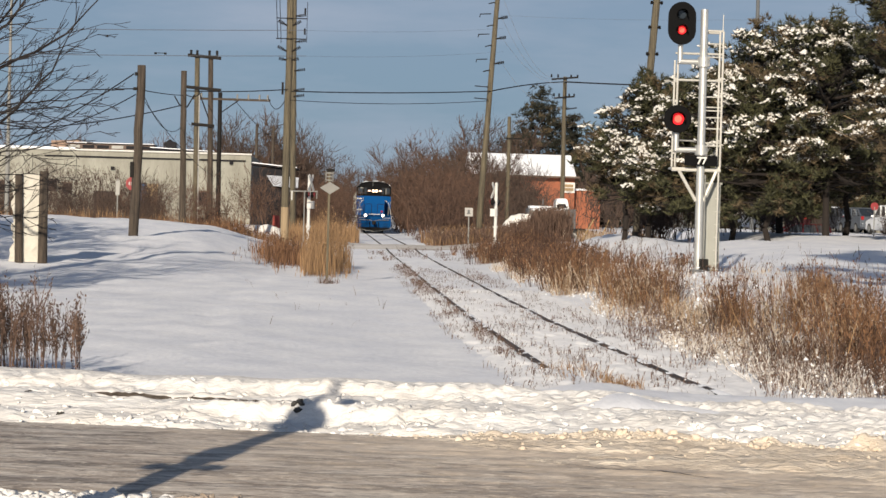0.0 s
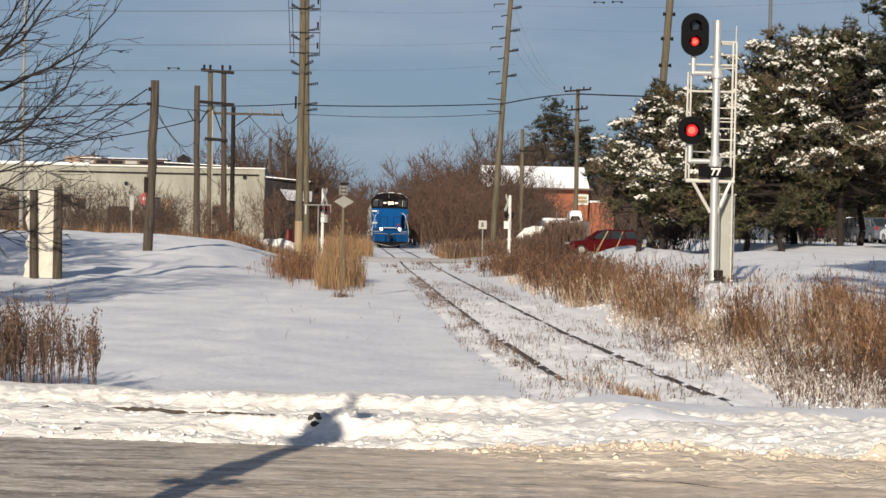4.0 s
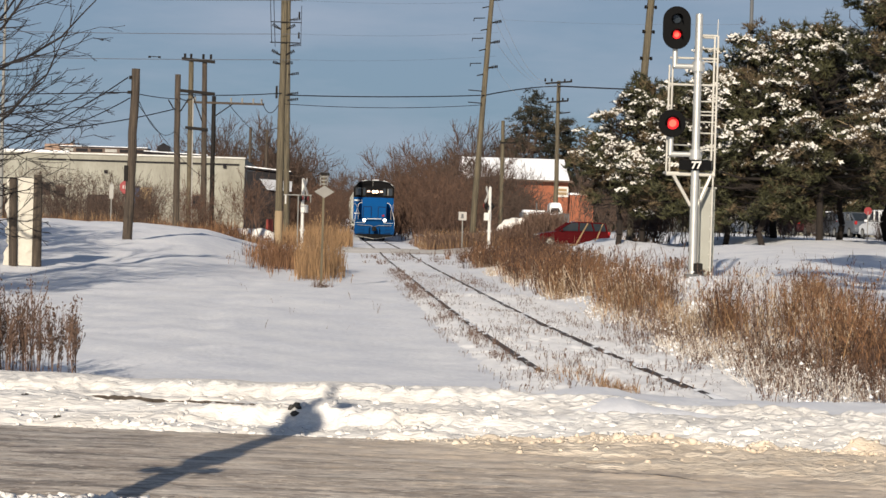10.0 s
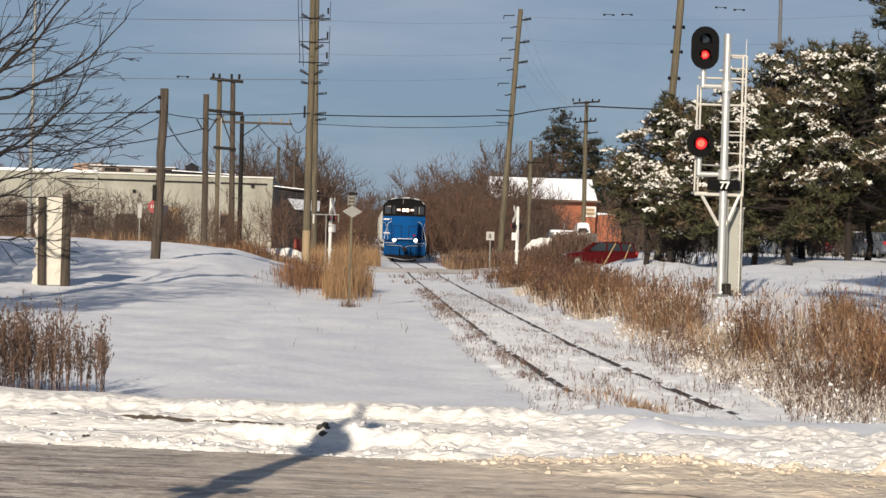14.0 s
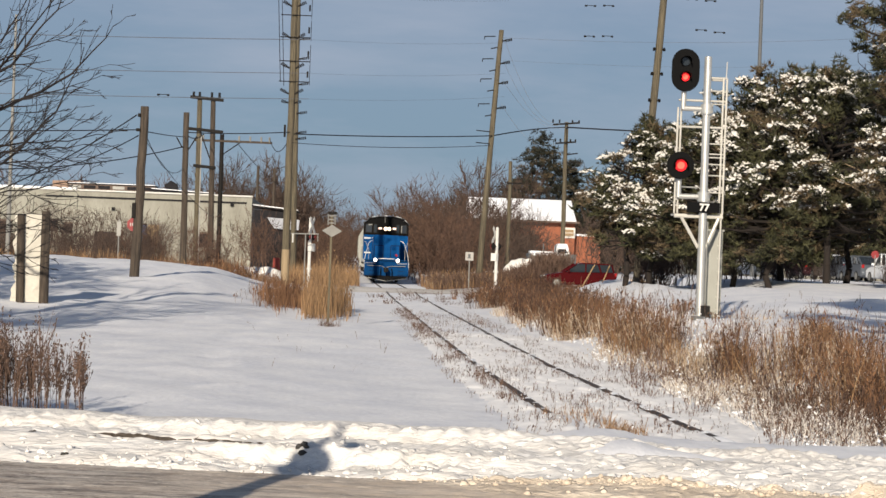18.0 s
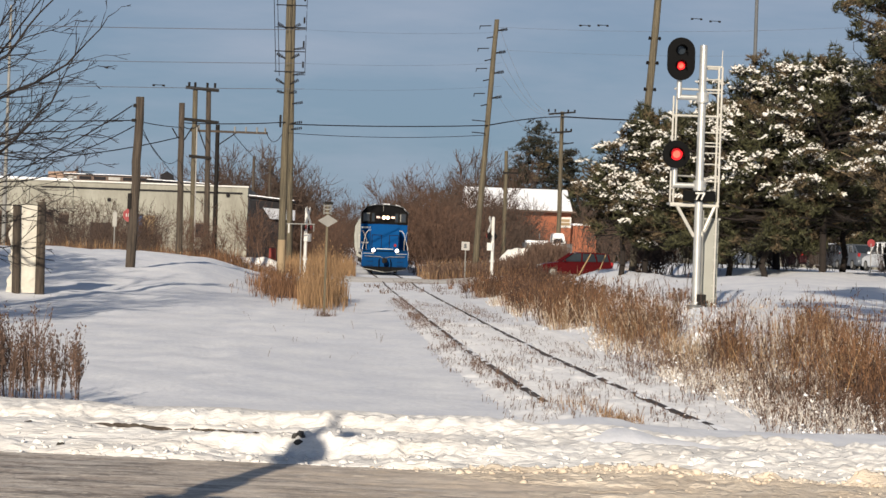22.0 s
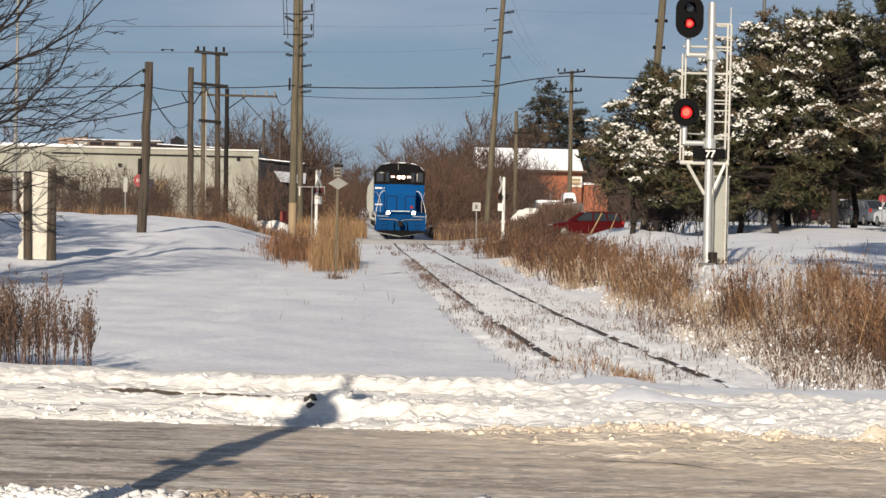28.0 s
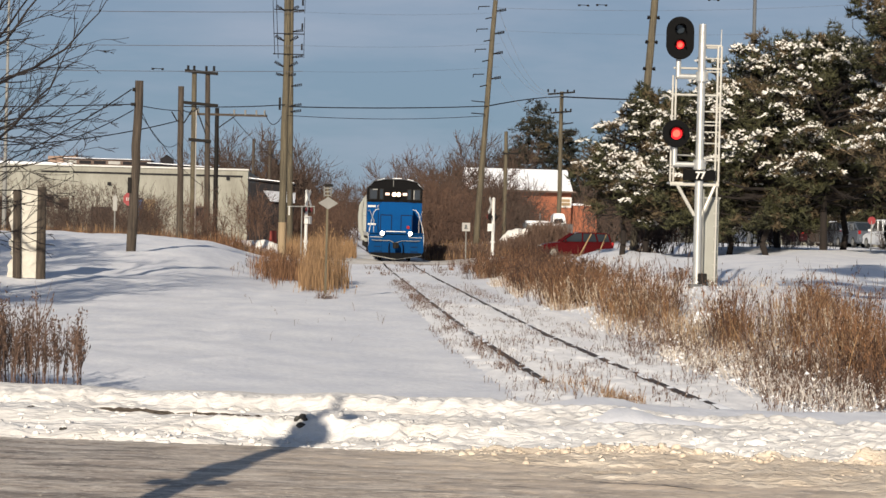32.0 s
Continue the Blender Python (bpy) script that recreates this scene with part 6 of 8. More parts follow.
vehicle("van", pose(29.0, 153, gz(29.0, 153), 0, 0, -84), CAR_WHITE, "tall white van parked beyond the pine trunks", length=5.0, height=2.3, van=True, hull=CAR_WHITE)
sh2 = thing("snow_heap", pose(-5.1, 166, gz(-5.1, 166) - 0.1), "long heap of cleared snow along the side road", "snow heap")
ms = Mass()
hh2 = (0.7 * np.exp(-(hx_ / 0.9) ** 4 - (hy_ / 0.8) ** 2)) + 0.05 * np.sin(9 * hx_) * np.sin(6 * hy_ + 1)
ms2 = np.stack([hx_ * 1.3 * (1.2 + 0.2 * hy_), hy_, hh2], -1).reshape(-1, 3)
ms.add(ms2, np.concatenate([np.stack([i_, i_ + 1, i_ + 27], 1), np.stack([i_, i_ + 27, i_ + 26], 1)]))
ms.build("mound", PINE_SNOW, sh2, smooth=True)
rb = thing("road_barrel", pose(-4.25, 168, gz(-4.25, 168) + 0.0), "dull red traffic barrel beside the pole", "traffic barrel")
part("barrel", rod((0, 0, 0), (0, 0, 1.35), 0.3, 0.24, n=16, bevel=0.03), RED_DULL, rb)
part("band", rod((0, 0, 0.5), (0, 0, 0.62), 0.275, 0.27, n=16), WHITE, rb)
pk = thing("pickup_truck", pose(15.2, 155, gz(15.2, 155) - 0.3), "high white-cabbed truck with snow parked beyond the crossing", "truck")
part("chassis", box((0, 0, 0.85), (4.2, 1.7, 0.35), bevel=0.05), DARK, pk)
part("body", box((-0.3, 0, 1.65), (3.3, 1.9, 1.35), bevel=0.06), GREY_STEEL, pk)
cb = part("cab", prism([(-0.05, 2.3), (0.0, 2.95), (0.12, 3.05), (0.72, 3.05), (0.85, 2.6), (0.9, 2.3)], -0.9, 0.9, bevel=0.06), CAR_WHITE, pk)
part("side_window", prism([(0.1, 2.4), (0.12, 2.68), (0.62, 2.68), (0.7, 2.4)], -0.93, -0.92), GLASS, cb)
part("rack", prism([(-0.95, 2.3), (-0.95, 3.0), (-0.88, 3.0), (-0.88, 2.37), (-0.12, 2.37), (-0.12, 3.0), (-0.05, 3.0), (-0.05, 2.3)], -0.8, -0.74), GREY_STEEL, pk, "grey steel rack behind the cab")
part("mirror", box((0.1, -1.0, 2.4), (0.12, 0.06, 0.4), bevel=0.02), DARK, cb)
part("bed_load", box((-1.0, 0, 2.4), (1.6, 1.5, 0.22), bevel=0.09), SNOW_SOFT, pk, "snow heaped in the load bed")
for x in (-1.3, 1.2):
    for y in (-0.85, 0.85):
        wh = part("wheel", rod((x, y - 0.12, 0.48), (x, y + 0.12, 0.48), 0.48, n=20, bevel=0.03), RUBBER, pk)
        part("rim", rod((x, y - 0.14, 0.48), (x, y + 0.14, 0.48), 0.26, n=14), SIGN_BACK, wh)
rs_ = thing("round_sign", pose(28.48, 118, gz(28.48, 118)), "red round-topped sign among the parked cars", "sign")
part("post", rod((0, 0, 0), (0, 0, 1.6), 0.03, n=8), SIGN_BACK, rs_)
part("plate", rod((0, -0.02, 1.62), (0, 0.0, 1.62), 0.21, n=20), RED_PAINT, rs_)
lb = thing("white_building", pose(41, 178, 0.2), "pale low building seen through the pine trunks", "building")
part("wall", box((0, 5, 2.0), (26, 10, 4.0)), BEIGE, lb)
part("roof", box((0, 5, 4.1), (26.6, 10.6, 0.3), bevel=0.05), SNOW_SOFT, lb)
for i in range(7):
    part("window", box((-11 + i * 3.6, -0.03, 2.0), (1.6, 0.08, 1.4), bevel=0.01), GLASS, lb)


# ---- pines ----
def needle_clump(rng, n=12, length=0.24, wide=0.045):
    """A tuft of flat pointed needle bundles."""
    v, f = [], []
    for i in range(n):
        d = rng.normal(0, 1, 3)
        d[2] = abs(d[2]) * 0.6 + 0.1
        d /= np.linalg.norm(d)
        s = np.cross(d, rng.normal(0, 1, 3))
        s /= np.linalg.norm(s)
        k = len(v)
        L = length * rng.uniform(0.6, 1.25)
        v += [s * wide * 0.5, -s * wide * 0.5, d * L]
        f += [(k, k + 1, k + 2)]
    return np.array(v), np.array(f)


def pine(x, y, h, r, seed, bottom=0.22, cone=False, snow=0.5, brown=0.25, clump=1.0, dens=1.0, taper=0.9, low=1.0, name="pine_tree", label="broad dark pine with clumps of snow on its boughs", group="pine row"):
    """Boughs in whorls, each ending in flat pads of needle tufts; snow lies along the tops of some pads."""
    rng = np.random.default_rng(seed)
    z0 = gz(x, y) - 0.08
    t = thing(name, pose(x, y, z0), label, "tree", group)
    wood = []
    tr = max(0.13, 0.019 * h)
    p = np.zeros(3)
    k = 10
    line = []
    lean = rng.normal(0, 0.03, 2)
    for i in range(k):
        zz = h * 0.97 * (i + 1) / k
        q = np.array([lean[0] * zz + rng.normal(0, 0.012 * h), lean[1] * zz + rng.normal(0, 0.012 * h), zz])
        wood.append((*p, *q, tr * (1 - 0.9 * i / k), tr * (1 - 0.9 * (i + 1) / k)))
        line.append(p)
        p = q
    line.append(p)
    line = np.array(line)
    pads = []
    z = bottom * h
    while z < h * 0.985:
        u = max(0.0, (z / h - bottom) / (1 - bottom))
        rad = r * ((1 - u) ** taper * 0.96 + 0.04) if cone else r * (1 - u ** 2.3) ** 0.6 * (0.72 + 0.28 * min(1, u * 5))
        nb = int(rng.integers(4, 7))
        a0 = rng.uniform(0, 6.28)
        c = np.array([np.interp(z, line[:, 2], line[:, 0]), np.interp(z, line[:, 2], line[:, 1]), z])
        for b in range(nb):
            a = a0 + b * 6.283 / nb + rng.normal(0, 0.25)
            L = max(0.25, rad * rng.uniform(0.5, 1.28))
            rise = (0.02 + 0.12 * u if cone else 0.05 + 0.55 * u) * L + rng.normal(0, 0.08) * L
            if not cone and u < 0.22 and rng.uniform() < 0.4:
                rise -= 0.32 * L
            e = c + np.array([math.cos(a) * L, math.sin(a) * L, rise])
            m1 = c + (e - c) * 0.5 + np.array([0, 0, -0.05 * L])
            br = max(0.012, 0.028 * L * (0.6 if cone else 1))
            wood.append((*c, *m1, br, br * 0.6))
            wood.append((*m1, *e, br * 0.6, br * 0.2))
            np_ = 1 + int(L * 1.9 / clump)
            for w in np.linspace(0.42, 1.0, np_) if np_ > 1 else (1.0,):
                base = c + (m1 - c) * min(1, w * 2) + (e - m1) * max(0, w * 2 - 1)
                for side in ((-1, 1) if w < 0.95 else (0,)):
                    o = side * rng.uniform(0.12, 0.30) * (0.5 + 0.4 * L)
                    pc = base + np.array([-math.sin(a) * o + rng.normal(0, 0.1), math.cos(a) * o + rng.normal(0, 0.1), rng.normal(0.05, 0.17) * (1 if not cone else 2)])
                    pads.append((*pc, a, rng.uniform(0.22, 0.46) * clump, rng.uniform(0.16, 0.34) * clump))
                    wood.append((*base, *pc, 0.016, 0.006))
        z += h * (0.034 if not cone else 0.04) * rng.uniform(0.7, 1.3)
    pads = np.array(pads)
    if not cone:
        hole = rough_field(pads[:, 0] - 0.5 * pads[:, 1] + 9, pads[:, 2] * 1.5 + 0.4 * pads[:, 1], 1.25, 3, seed + 70)
        pads = pads[hole > -0.13]
    wm = Mass()
    tubes(wm, wood[:k], 9)
    wm.build("trunk", PINE_BARK, t, smooth=True)
    lm = Mass()
    tubes(lm, wood[k:], 4)
    lm.build("branchwork", PINE_BARK, t)["kind"] = "stuff"

    def scatter(pd, per, top):
        """Points within flat pads, or over their tops."""
        ids = np.repeat(np.arange(len(pd)), per)
        q = pd[ids]
        d_, g = np.sqrt(rng.uniform(0, 1, len(ids))), rng.uniform(0, 6.283, len(ids))
        lx, ly = d_ * np.cos(g) * q[:, 4], d_ * np.sin(g) * q[:, 5] * 1.3
        lz = 0.7 * q[:, 5] * (1 - d_ ** 2) + (rng.normal(0.0, 0.03, len(ids)) if top else rng.normal(-0.05, 0.11, len(ids)))
        ca, sa = np.cos(q[:, 3]), np.sin(q[:, 3])
        return q[:, :3] + np.stack([ca * lx - sa * ly, sa * lx + ca * ly, lz], 1)

    patch = rng.uniform(0, 1, len(pads)) + 0.45 * rough_field(pads[:, 0] + pads[:, 1], pads[:, 2], 1.1, 2, seed + 5)
    pick = patch < 1 - brown
    for sel, nm, mt, lab in ((pick, "crown", SPRUCE if cone else NEEDLE, ""), (~pick, "browned_crown", NEEDLE_BROWN, "browned needles and bare twigs")):
        if not sel.any():
            continue
        pos = scatter(pads[sel], int(11 * dens), False)
        mass = Mass()
        for var in range(4):
            v, f = needle_clump(rng)
            mass.spread(v, f, turns(rng, pos[var::4], rng.uniform(0.7, 1.3, len(pos[var::4])) * clump, 0.6))
        mass.build(nm, mt, t, lab)["kind"] = "stuff"
    if snow:
        field = 1.1 * rough_field(pads[:, 0] + x + 0.4 * pads[:, 1], pads[:, 2] * 1.4, 1.5, 3, 14) + 0.5 * rough_field(pads[:, 0] + 0.6 * pads[:, 1], pads[:, 2] * 1.3, 0.7, 2, seed) + rng.normal(0, 0.08, len(pads))
        out = np.hypot(pads[:, 0], pads[:, 1]) / r
        score = field + out * 0.7 - 0.6 * pads[:, 1] / r - low * (1 - step(pads[:, 2] / h, bottom, bottom + 0.35))
        idx = np.argsort(-score)[: int(len(pads) * 0.40 * snow)]
        pos = scatter(pads[idx], 30, True)
        pos = pos[rough_field(pos[:, 0] + pos[:, 1], pos[:, 2] * 1.6 - pos[:, 1], 0.2, 2, seed + 9) > -0.35]
        sn = Mass()
        for var in range(4):
            v, f = crumb(rng, 0.6)
            mm = turns(rng, pos[var::4] + np.array([0, 0, 0.05 * clump]), rng.uniform(0.028, 0.078, len(pos[var::4])) * clump, 0.5)
            st = np.ones((len(mm), 1, 3))
            st[:, 0, 0] = rng.uniform(0.9, 1.9, len(mm))
            mm[:, :3, :3] = mm[:, :3, :3] * st
            sn.spread(v, f, mm)
        sn.build("snow_cover", PINE_SNOW, t, "white snow resting on the branches", smooth=True)["kind"] = "stuff"
    return t


for x, y, h, r, sd, sn in ((12.3, 95, 5.0, 2.0, 1, 1.5), (13.3, 95, 6.9, 2.2, 2, 1.2), (14.7, 90, 6.1, 2.6, 3, 0.8), (16.3, 92, 7.0, 2.8, 4, 0.7), (18.9, 95, 8.5, 3.3, 5, 0.8),
                           (16.9, 87, 6.4, 2.6, 6, 0.6), (18.9, 86, 8.0, 3.0, 7, 1.2), (20.9, 79, 12.8, 2.7, 8, 0.4), (22.6, 90, 9.5, 3.2, 9, 0.5), (24.8, 86, 9.0, 3.0, 10, 0.5), (20.8, 91, 7.4, 2.8, 11, 0.9), (20.4, 77.5, 7.3, 2.3, 12, 1.5)):
    pn = pine(x, y, h, r, sd, snow=sn, bottom=(0.37 if x < 13 else 0.29) if x < 16 else (0.25 if x < 19 else 0.31), brown=0.5 if x < 12.5 or sd == 12 else (0.15 if x < 15 else 0.32), dens=1.0, low=0.2 if x < 14 else 2.2)
    if sd == 7:
        for c0, c1, c2 in (((-0.6, -1.6, 4.3), (0.7, -3.4, 3.4), (2.4, -5, 2.9)), ((0, -2.4, 4.6), (1.1, -3.4, 4.0), (2.3, -4, 3.8)), ((0.7, -3, 4.1), (1.7, -4, 3.1), (2.5, -4.4, 2.3))):
            bw = Mass()
            tubes(bw, [(*c0, *c1, 0.014, 0.024), (*c1, *c2, 0.024, 0.034)], 6)
            bw.build("bare_bough", POLE_PALE, pn, "long bare pale bough", smooth=True)
for x, y, h, r, sd in ((34.5, 143, 9.5, 3.6, 41), (38.5, 146, 10.5, 3.8, 42), (30.6, 147, 8.5, 3.4, 43), (25.0, 146, 8.0, 3.2, 44)):
    pine(x, y, h, r, sd, snow=0.2, bottom=0.12, brown=0.2, clump=1.5, dens=0.6, label="dark pine at the back of the car park", group="car park pines")
# unseen pine, put right of the view to throw shade on the slope
pine(8.75, 31, 15.5, 2.9, 31, snow=0, bottom=0.5, brown=0.3, dens=0.65, label="unseen tall pine added to shade the slope")
for x, y, h, r, sd in ((29.9, 330, 19.8, 11.5, 21), (35.4, 332, 16.2, 5.2, 22), (26.8, 336, 13.4, 6.5, 23), (39.5, 335, 13.0, 4.5, 24), (42.5, 338, 14.5, 4.5, 25), (50.0, 345, 13.0, 5, 26)):
    pine(x, y, h, r, sd, bottom=0.05, cone=True, snow=0, brown=0.06, clump=2.6, dens=0.45, taper=0.85, name="spruce_tree", label="tall dark spruce behind the houses", group="far spruces")


# ---- bare trees and shrubs ----
def bare_tree(x, y, h, seed, level=3, name="bare_tree", label="leafless tree of fine brown twigs", material=TWIG, group="bare trees"):
    rng = np.random.default_rng(seed)
    out = []
    grow(rng, (0, 0, 0), (0, 0, 1), h * 0.55, 0.016 * h, level, out, 0.55, 0.10, (4, 6), 0.62, 0.12)
    t = thing(name, pose(x, y, gz(x, y) - 0.1), label, "tree", group)
    a, b = Mass(), Mass()
    tubes(a, out[:4], 8)
    tubes(b, [s for s in out[4:]], 3)
    a.build("trunk", BARK, t)
    b.build("branches", material, t)["kind"] = "stuff"
    return t


def ribbons(mass, segs, rng):
    """Flat tapered twigs for far-off branches."""
    p, q, r0, r1 = segs[:, :3], segs[:, 3:6], segs[:, 6:7], segs[:, 7:8]
    d = q - p
    u = np.cross(d, rng.normal(0, 1, d.shape))
    u /= np.maximum(1e-9, np.linalg.norm(u, axis=1))[:, None]
    v = np.stack([p - u * r0, p + u * r0, q - u * r1, q + u * r1], 1).reshape(-1, 3)
    k = (np.arange(len(segs)) * 4)[:, None]
    mass.add(v, np.concatenate([k + np.array([[0, 1, 3]]), k + np.array([[0, 3, 2]])]))


def twig_set(seed, h, shrub, level=3):
    """The limbs of one leafless tree or shrub, as numpy arrays."""
    rng = np.random.default_rng(seed)
    out = []
    if shrub:
        for _ in range(7):
            a = rng.uniform(0, 6.28)
            grow(rng, (rng.normal(0, 0.15), rng.normal(0, 0.15), 0), (0.35 * math.cos(a), 0.35 * math.sin(a), 1), h * 0.6, 0.008 * h, 3, out, 0.5, 0.10, (2, 4), 0.6, 0.13)
    else:
        grow(rng, (0, 0, 0), (0, 0, 1), h * 0.55, 0.011 * h, level, out, 0.6, 0.10, (5, 8), 0.62, 0.12)
    s = np.array(out)
    s[:, 6:] = np.maximum(s[:, 6:], 0.0017 * h if not shrub else 0.0024)
    ms = Mass()
    ribbons(ms, s, rng)
    return np.concatenate(ms.v), np.concatenate(ms.f)


# the big bare tree whose boughs reach in from the roadside
def near_tree():
    rng = np.random.default_rng(44)
    t = thing("bare_tree", pose(-10.9, 58, 0.0), "large leafless tree with dark spreading branches", "tree")
    trunk, out = [], []
    grow(rng, (0, 0, gz(-10.9, 58) - 0.1), (0.02, 0, 1), 10, 0.34, 0, trunk, 0.3, 0.05, (0, 0), 0.6, 0.05)
    tm = Mass()
    tubes(tm, trunk, 10)
    tm.build("trunk", NEAR_BARK, t)
    # each bough: height on the trunk, elbow, tip, thickness
    for z, (ex, ez), (tx, tz), r0 in ((4.7, (3.6, 5.0), (4.95, 7.5), 0.06), (2.7, (3.7, 4.0), (4.4, 6.8), 0.05), (4.6, (2.9, 5.9), (3.9, 8.6), 0.06), (4.4, (2.3, 6.0), (3.8, 8.7), 0.055), (5.2, (2.0, 6.2), (3.2, 8.8), 0.05),
                                      (4.2, (3.6, 4.2), (5.1, 4.8), 0.035), (3.9, (3.3, 4.2), (4.9, 4.4), 0.03), (3.6, (2.5, 3.8), (4.5, 4.1), 0.03), (3.4, (2.8, 3.4), (4.2, 5.6), 0.04), (5.0, (2.6, 5.2), (4.9, 6.1), 0.035), (1.8, (2.4, 2.4), (3.2, 3.6), 0.03), (3.2, (2.2, 3.9), (3.4, 5.2), 0.035), (2.7, (3.0, 3.1), (4.9, 3.7), 0.03),
                                      (2.0, (2.5, 1.8), (4.0, 2.5), 0.03), (1.6, (2.2, 1.4), (3.6, 1.5), 0.03), (2.4, (2.6, 2.7), (3.9, 2.5), 0.03), (5.6, (2.4, 6.4), (4.3, 7.2), 0.035), (5.0, (-2.5, 6.0), (-4.5, 8.0), 0.06), (6.4, (-0.6, 8.0), (-1.2, 11), 0.06), (7, (0.8, 8.6), (2.4, 11), 0.05)):
        a, b, c = np.array((0, 0, z)), np.array((ex, rng.normal(0, 0.5), ez)), np.array((tx, rng.normal(0, 0.9), tz))
        n = 14
        pts = [a * (1 - u) ** 2 + 2 * b * u * (1 - u) + c * u * u + (rng.normal(0, 0.035, 3) if 0 < u < 1 else 0) for u in np.linspace(0, 1, n)]
        for i in range(n - 1):
            u0, u1 = i / (n - 1), (i + 1) / (n - 1)
            ra, rb = r0 * (1 - 0.82 * u0), r0 * (1 - 0.82 * u1)
            out.append((*pts[i], *pts[i + 1], ra, rb))
            if u0 < 0.2:
                continue
            d = pts[i + 1] - pts[i]
            d /= np.linalg.norm(d)
            for _ in range(1 if rng.uniform() < 0.85 else 0):
                s = (1 if i % 2 else -1) * rng.uniform(0.5, 1.0)
                nd = np.array([d[0] - s * d[2], d[1] + rng.normal(0, 0.5), d[2] + s * d[0]]) + d * 0.6
                grow(rng, pts[i + 1], nd / np.linalg.norm(nd), (0.42 + 1.3 * (1 - u1)) * rng.uniform(0.6, 1.3), max(0.012, rb * 0.55), 2, out, 0.30, 0.035, (1, 3), 0.55, 0.06)
    o = np.array(out)
    o[:, 6:] = np.maximum(o[:, 6:], 0.0065)
    bmass = Mass()
    tubes(bmass, o, 4)
    bmass.build("branchwork", NEAR_BARK, t)["kind"] = "stuff"


near_tree()


def shade_tree(x, y, seed):
    """A full-crowned bare tree, added out of view to shade the snowfield."""
    r3 = np.random.default_rng(seed)
    t = thing("bare_tree", pose(x, y, gz(x, y) - 0.1), "unseen leafless tree added to shade the snowfield", "tree", "bare trees")
    tr, out = [], []
    grow(r3, (0, 0, 0), (0.0, 0, 1), 6.0, 0.26, 0, tr, 0.3, 0.05, (0, 0), 0.6, 0.05)
    a = Mass()
    tubes(a, tr, 10)
    a.build("trunk", BARK, t)
    for i in range(20):
        an = i * 2.4
        grow(r3, (0, 0, 2.0 + 0.2 * i), (math.cos(an), math.sin(an), 0.6 + 0.04 * i), 2.6, 0.07, 3, out, 0.5, 0.05, (3, 5), 0.6, 0.12)
    o = np.array(out)
    o[:, 6:] = np.maximum(o[:, 6:], 0.02)
    b = Mass()
    tubes(b, o, 3)
    b.build("branchwork", BARK, t)["kind"] = "stuff"


shade_tree(-12.4, 45.5, 91)
shade_tree(-15.0, 71, 92)
shade_tree(-18.5, 79, 93)
shade_tree(-14.6, 63, 94)
shade_tree(-16.8, 74, 95)

# far woods: one body of bare trees along the horizon
rng = np.random.default_rng(7)
kinds = [twig_set(60 + i, 1.0, False) for i in range(4)]
for nm, mt, lo, hi, n, hh, lab in (("far_woods", TWIG_WARM, -75, 60, 260, (7.2, 10.6), "distant belt of leafless brown woods"), ("far_woods", TWIG, -30, 75, 130, (7.5, 10.8), "distant belt of leafless grey woods")):
    wm = Mass()
    for i in range(4):
        m_ = n // 4
        xx = rng.uniform(lo, hi, m_)
        yy = rng.uniform(285, 420, m_)
        gap = (np.abs(xx - TRACK_X) < 3.0) & (yy < 350)
        xx = np.where(gap, xx + 10, xx)
        h_ = rng.uniform(*hh, m_) * (1 + 0.32 * np.exp(-((xx - 15) / 4.5) ** 2) - 0.19 * np.exp(-((xx - 3) / 6.5) ** 2))
        wm.spread(*kinds[i], turns(rng, np.stack([xx, yy, np.zeros(m_)], 1), h_, 0.05))
    tagged(wm.build(nm, mt), lab, "woods", kind="stuff")
for x, y, h, k in ((22.3, 300, 14.5, 5), (24.6, 302, 13.0, 6), (19.6, 298, 10.5, 7), (27.0, 305, 11.5, 8), (17.0, 304, 9.5, 9)):
    bare_tree(x, y, h, k)

wm = Mass()
for i in range(4):
    xx, yy = rng.uniform(-17, -2.6, 11), rng.uniform(285, 330, 11)
    wm.spread(*kinds[i], turns(rng, np.stack([xx, yy, np.zeros(11)], 1), rng.uniform(9.5, 13.5, 11) * (1 - 0.25 * step(xx, -6, -2.5)), 0.05))
tagged(wm.build("far_woods", TWIG), "dark bare trees rising behind the warehouse", "woods", kind="stuff")

# shrubs: round the warehouse, along the line, by the crossing
shr = [twig_set(80 + i, 1.0, True) for i in range(4)]


def thicket(spots, material, lab, seed):
    r2 = np.random.default_rng(seed)
    wm = Mass()
    for i in range(4):
        sp = np.array(spots[i::4])
        if len(sp):
            z = ground_z(sp[:, 0], sp[:, 1])
            wm.spread(*shr[i], turns(r2, np.stack([sp[:, 0], sp[:, 1], z - 0.05], 1), sp[:, 2], 0.1))
    return tagged(wm.build("shrub_thicket", material), lab, "shrubs", kind="stuff")


thicket([(rng.uniform(-12.5, -5.2), rng.uniform(135, 175), rng.uniform(2.0, 4.4)) for _ in range(9)], TWIG_WARM, "leafless russet shrubs before the warehouse", 1)
thicket([(rng.uniform(-19, -10.5), rng.uniform(120, 150), rng.uniform(1.2, 2.6)) for _ in range(54)], TWIG, "dark leafless hedge beside the side road", 2)
thicket([(rng.uniform(-34, -14), rng.uniform(150, 190), rng.uniform(1.8, 4.4)) for _ in range(85)], TWIG, "leafless shrubs along the warehouse wall", 3)
thicket([(rng.uniform(6.2, 11.5), rng.uniform(165, 240), rng.uniform(2.6, 6.0)) for _ in range(76)], TWIG_WARM, "tangle of bare shrubs beside the line", 4)
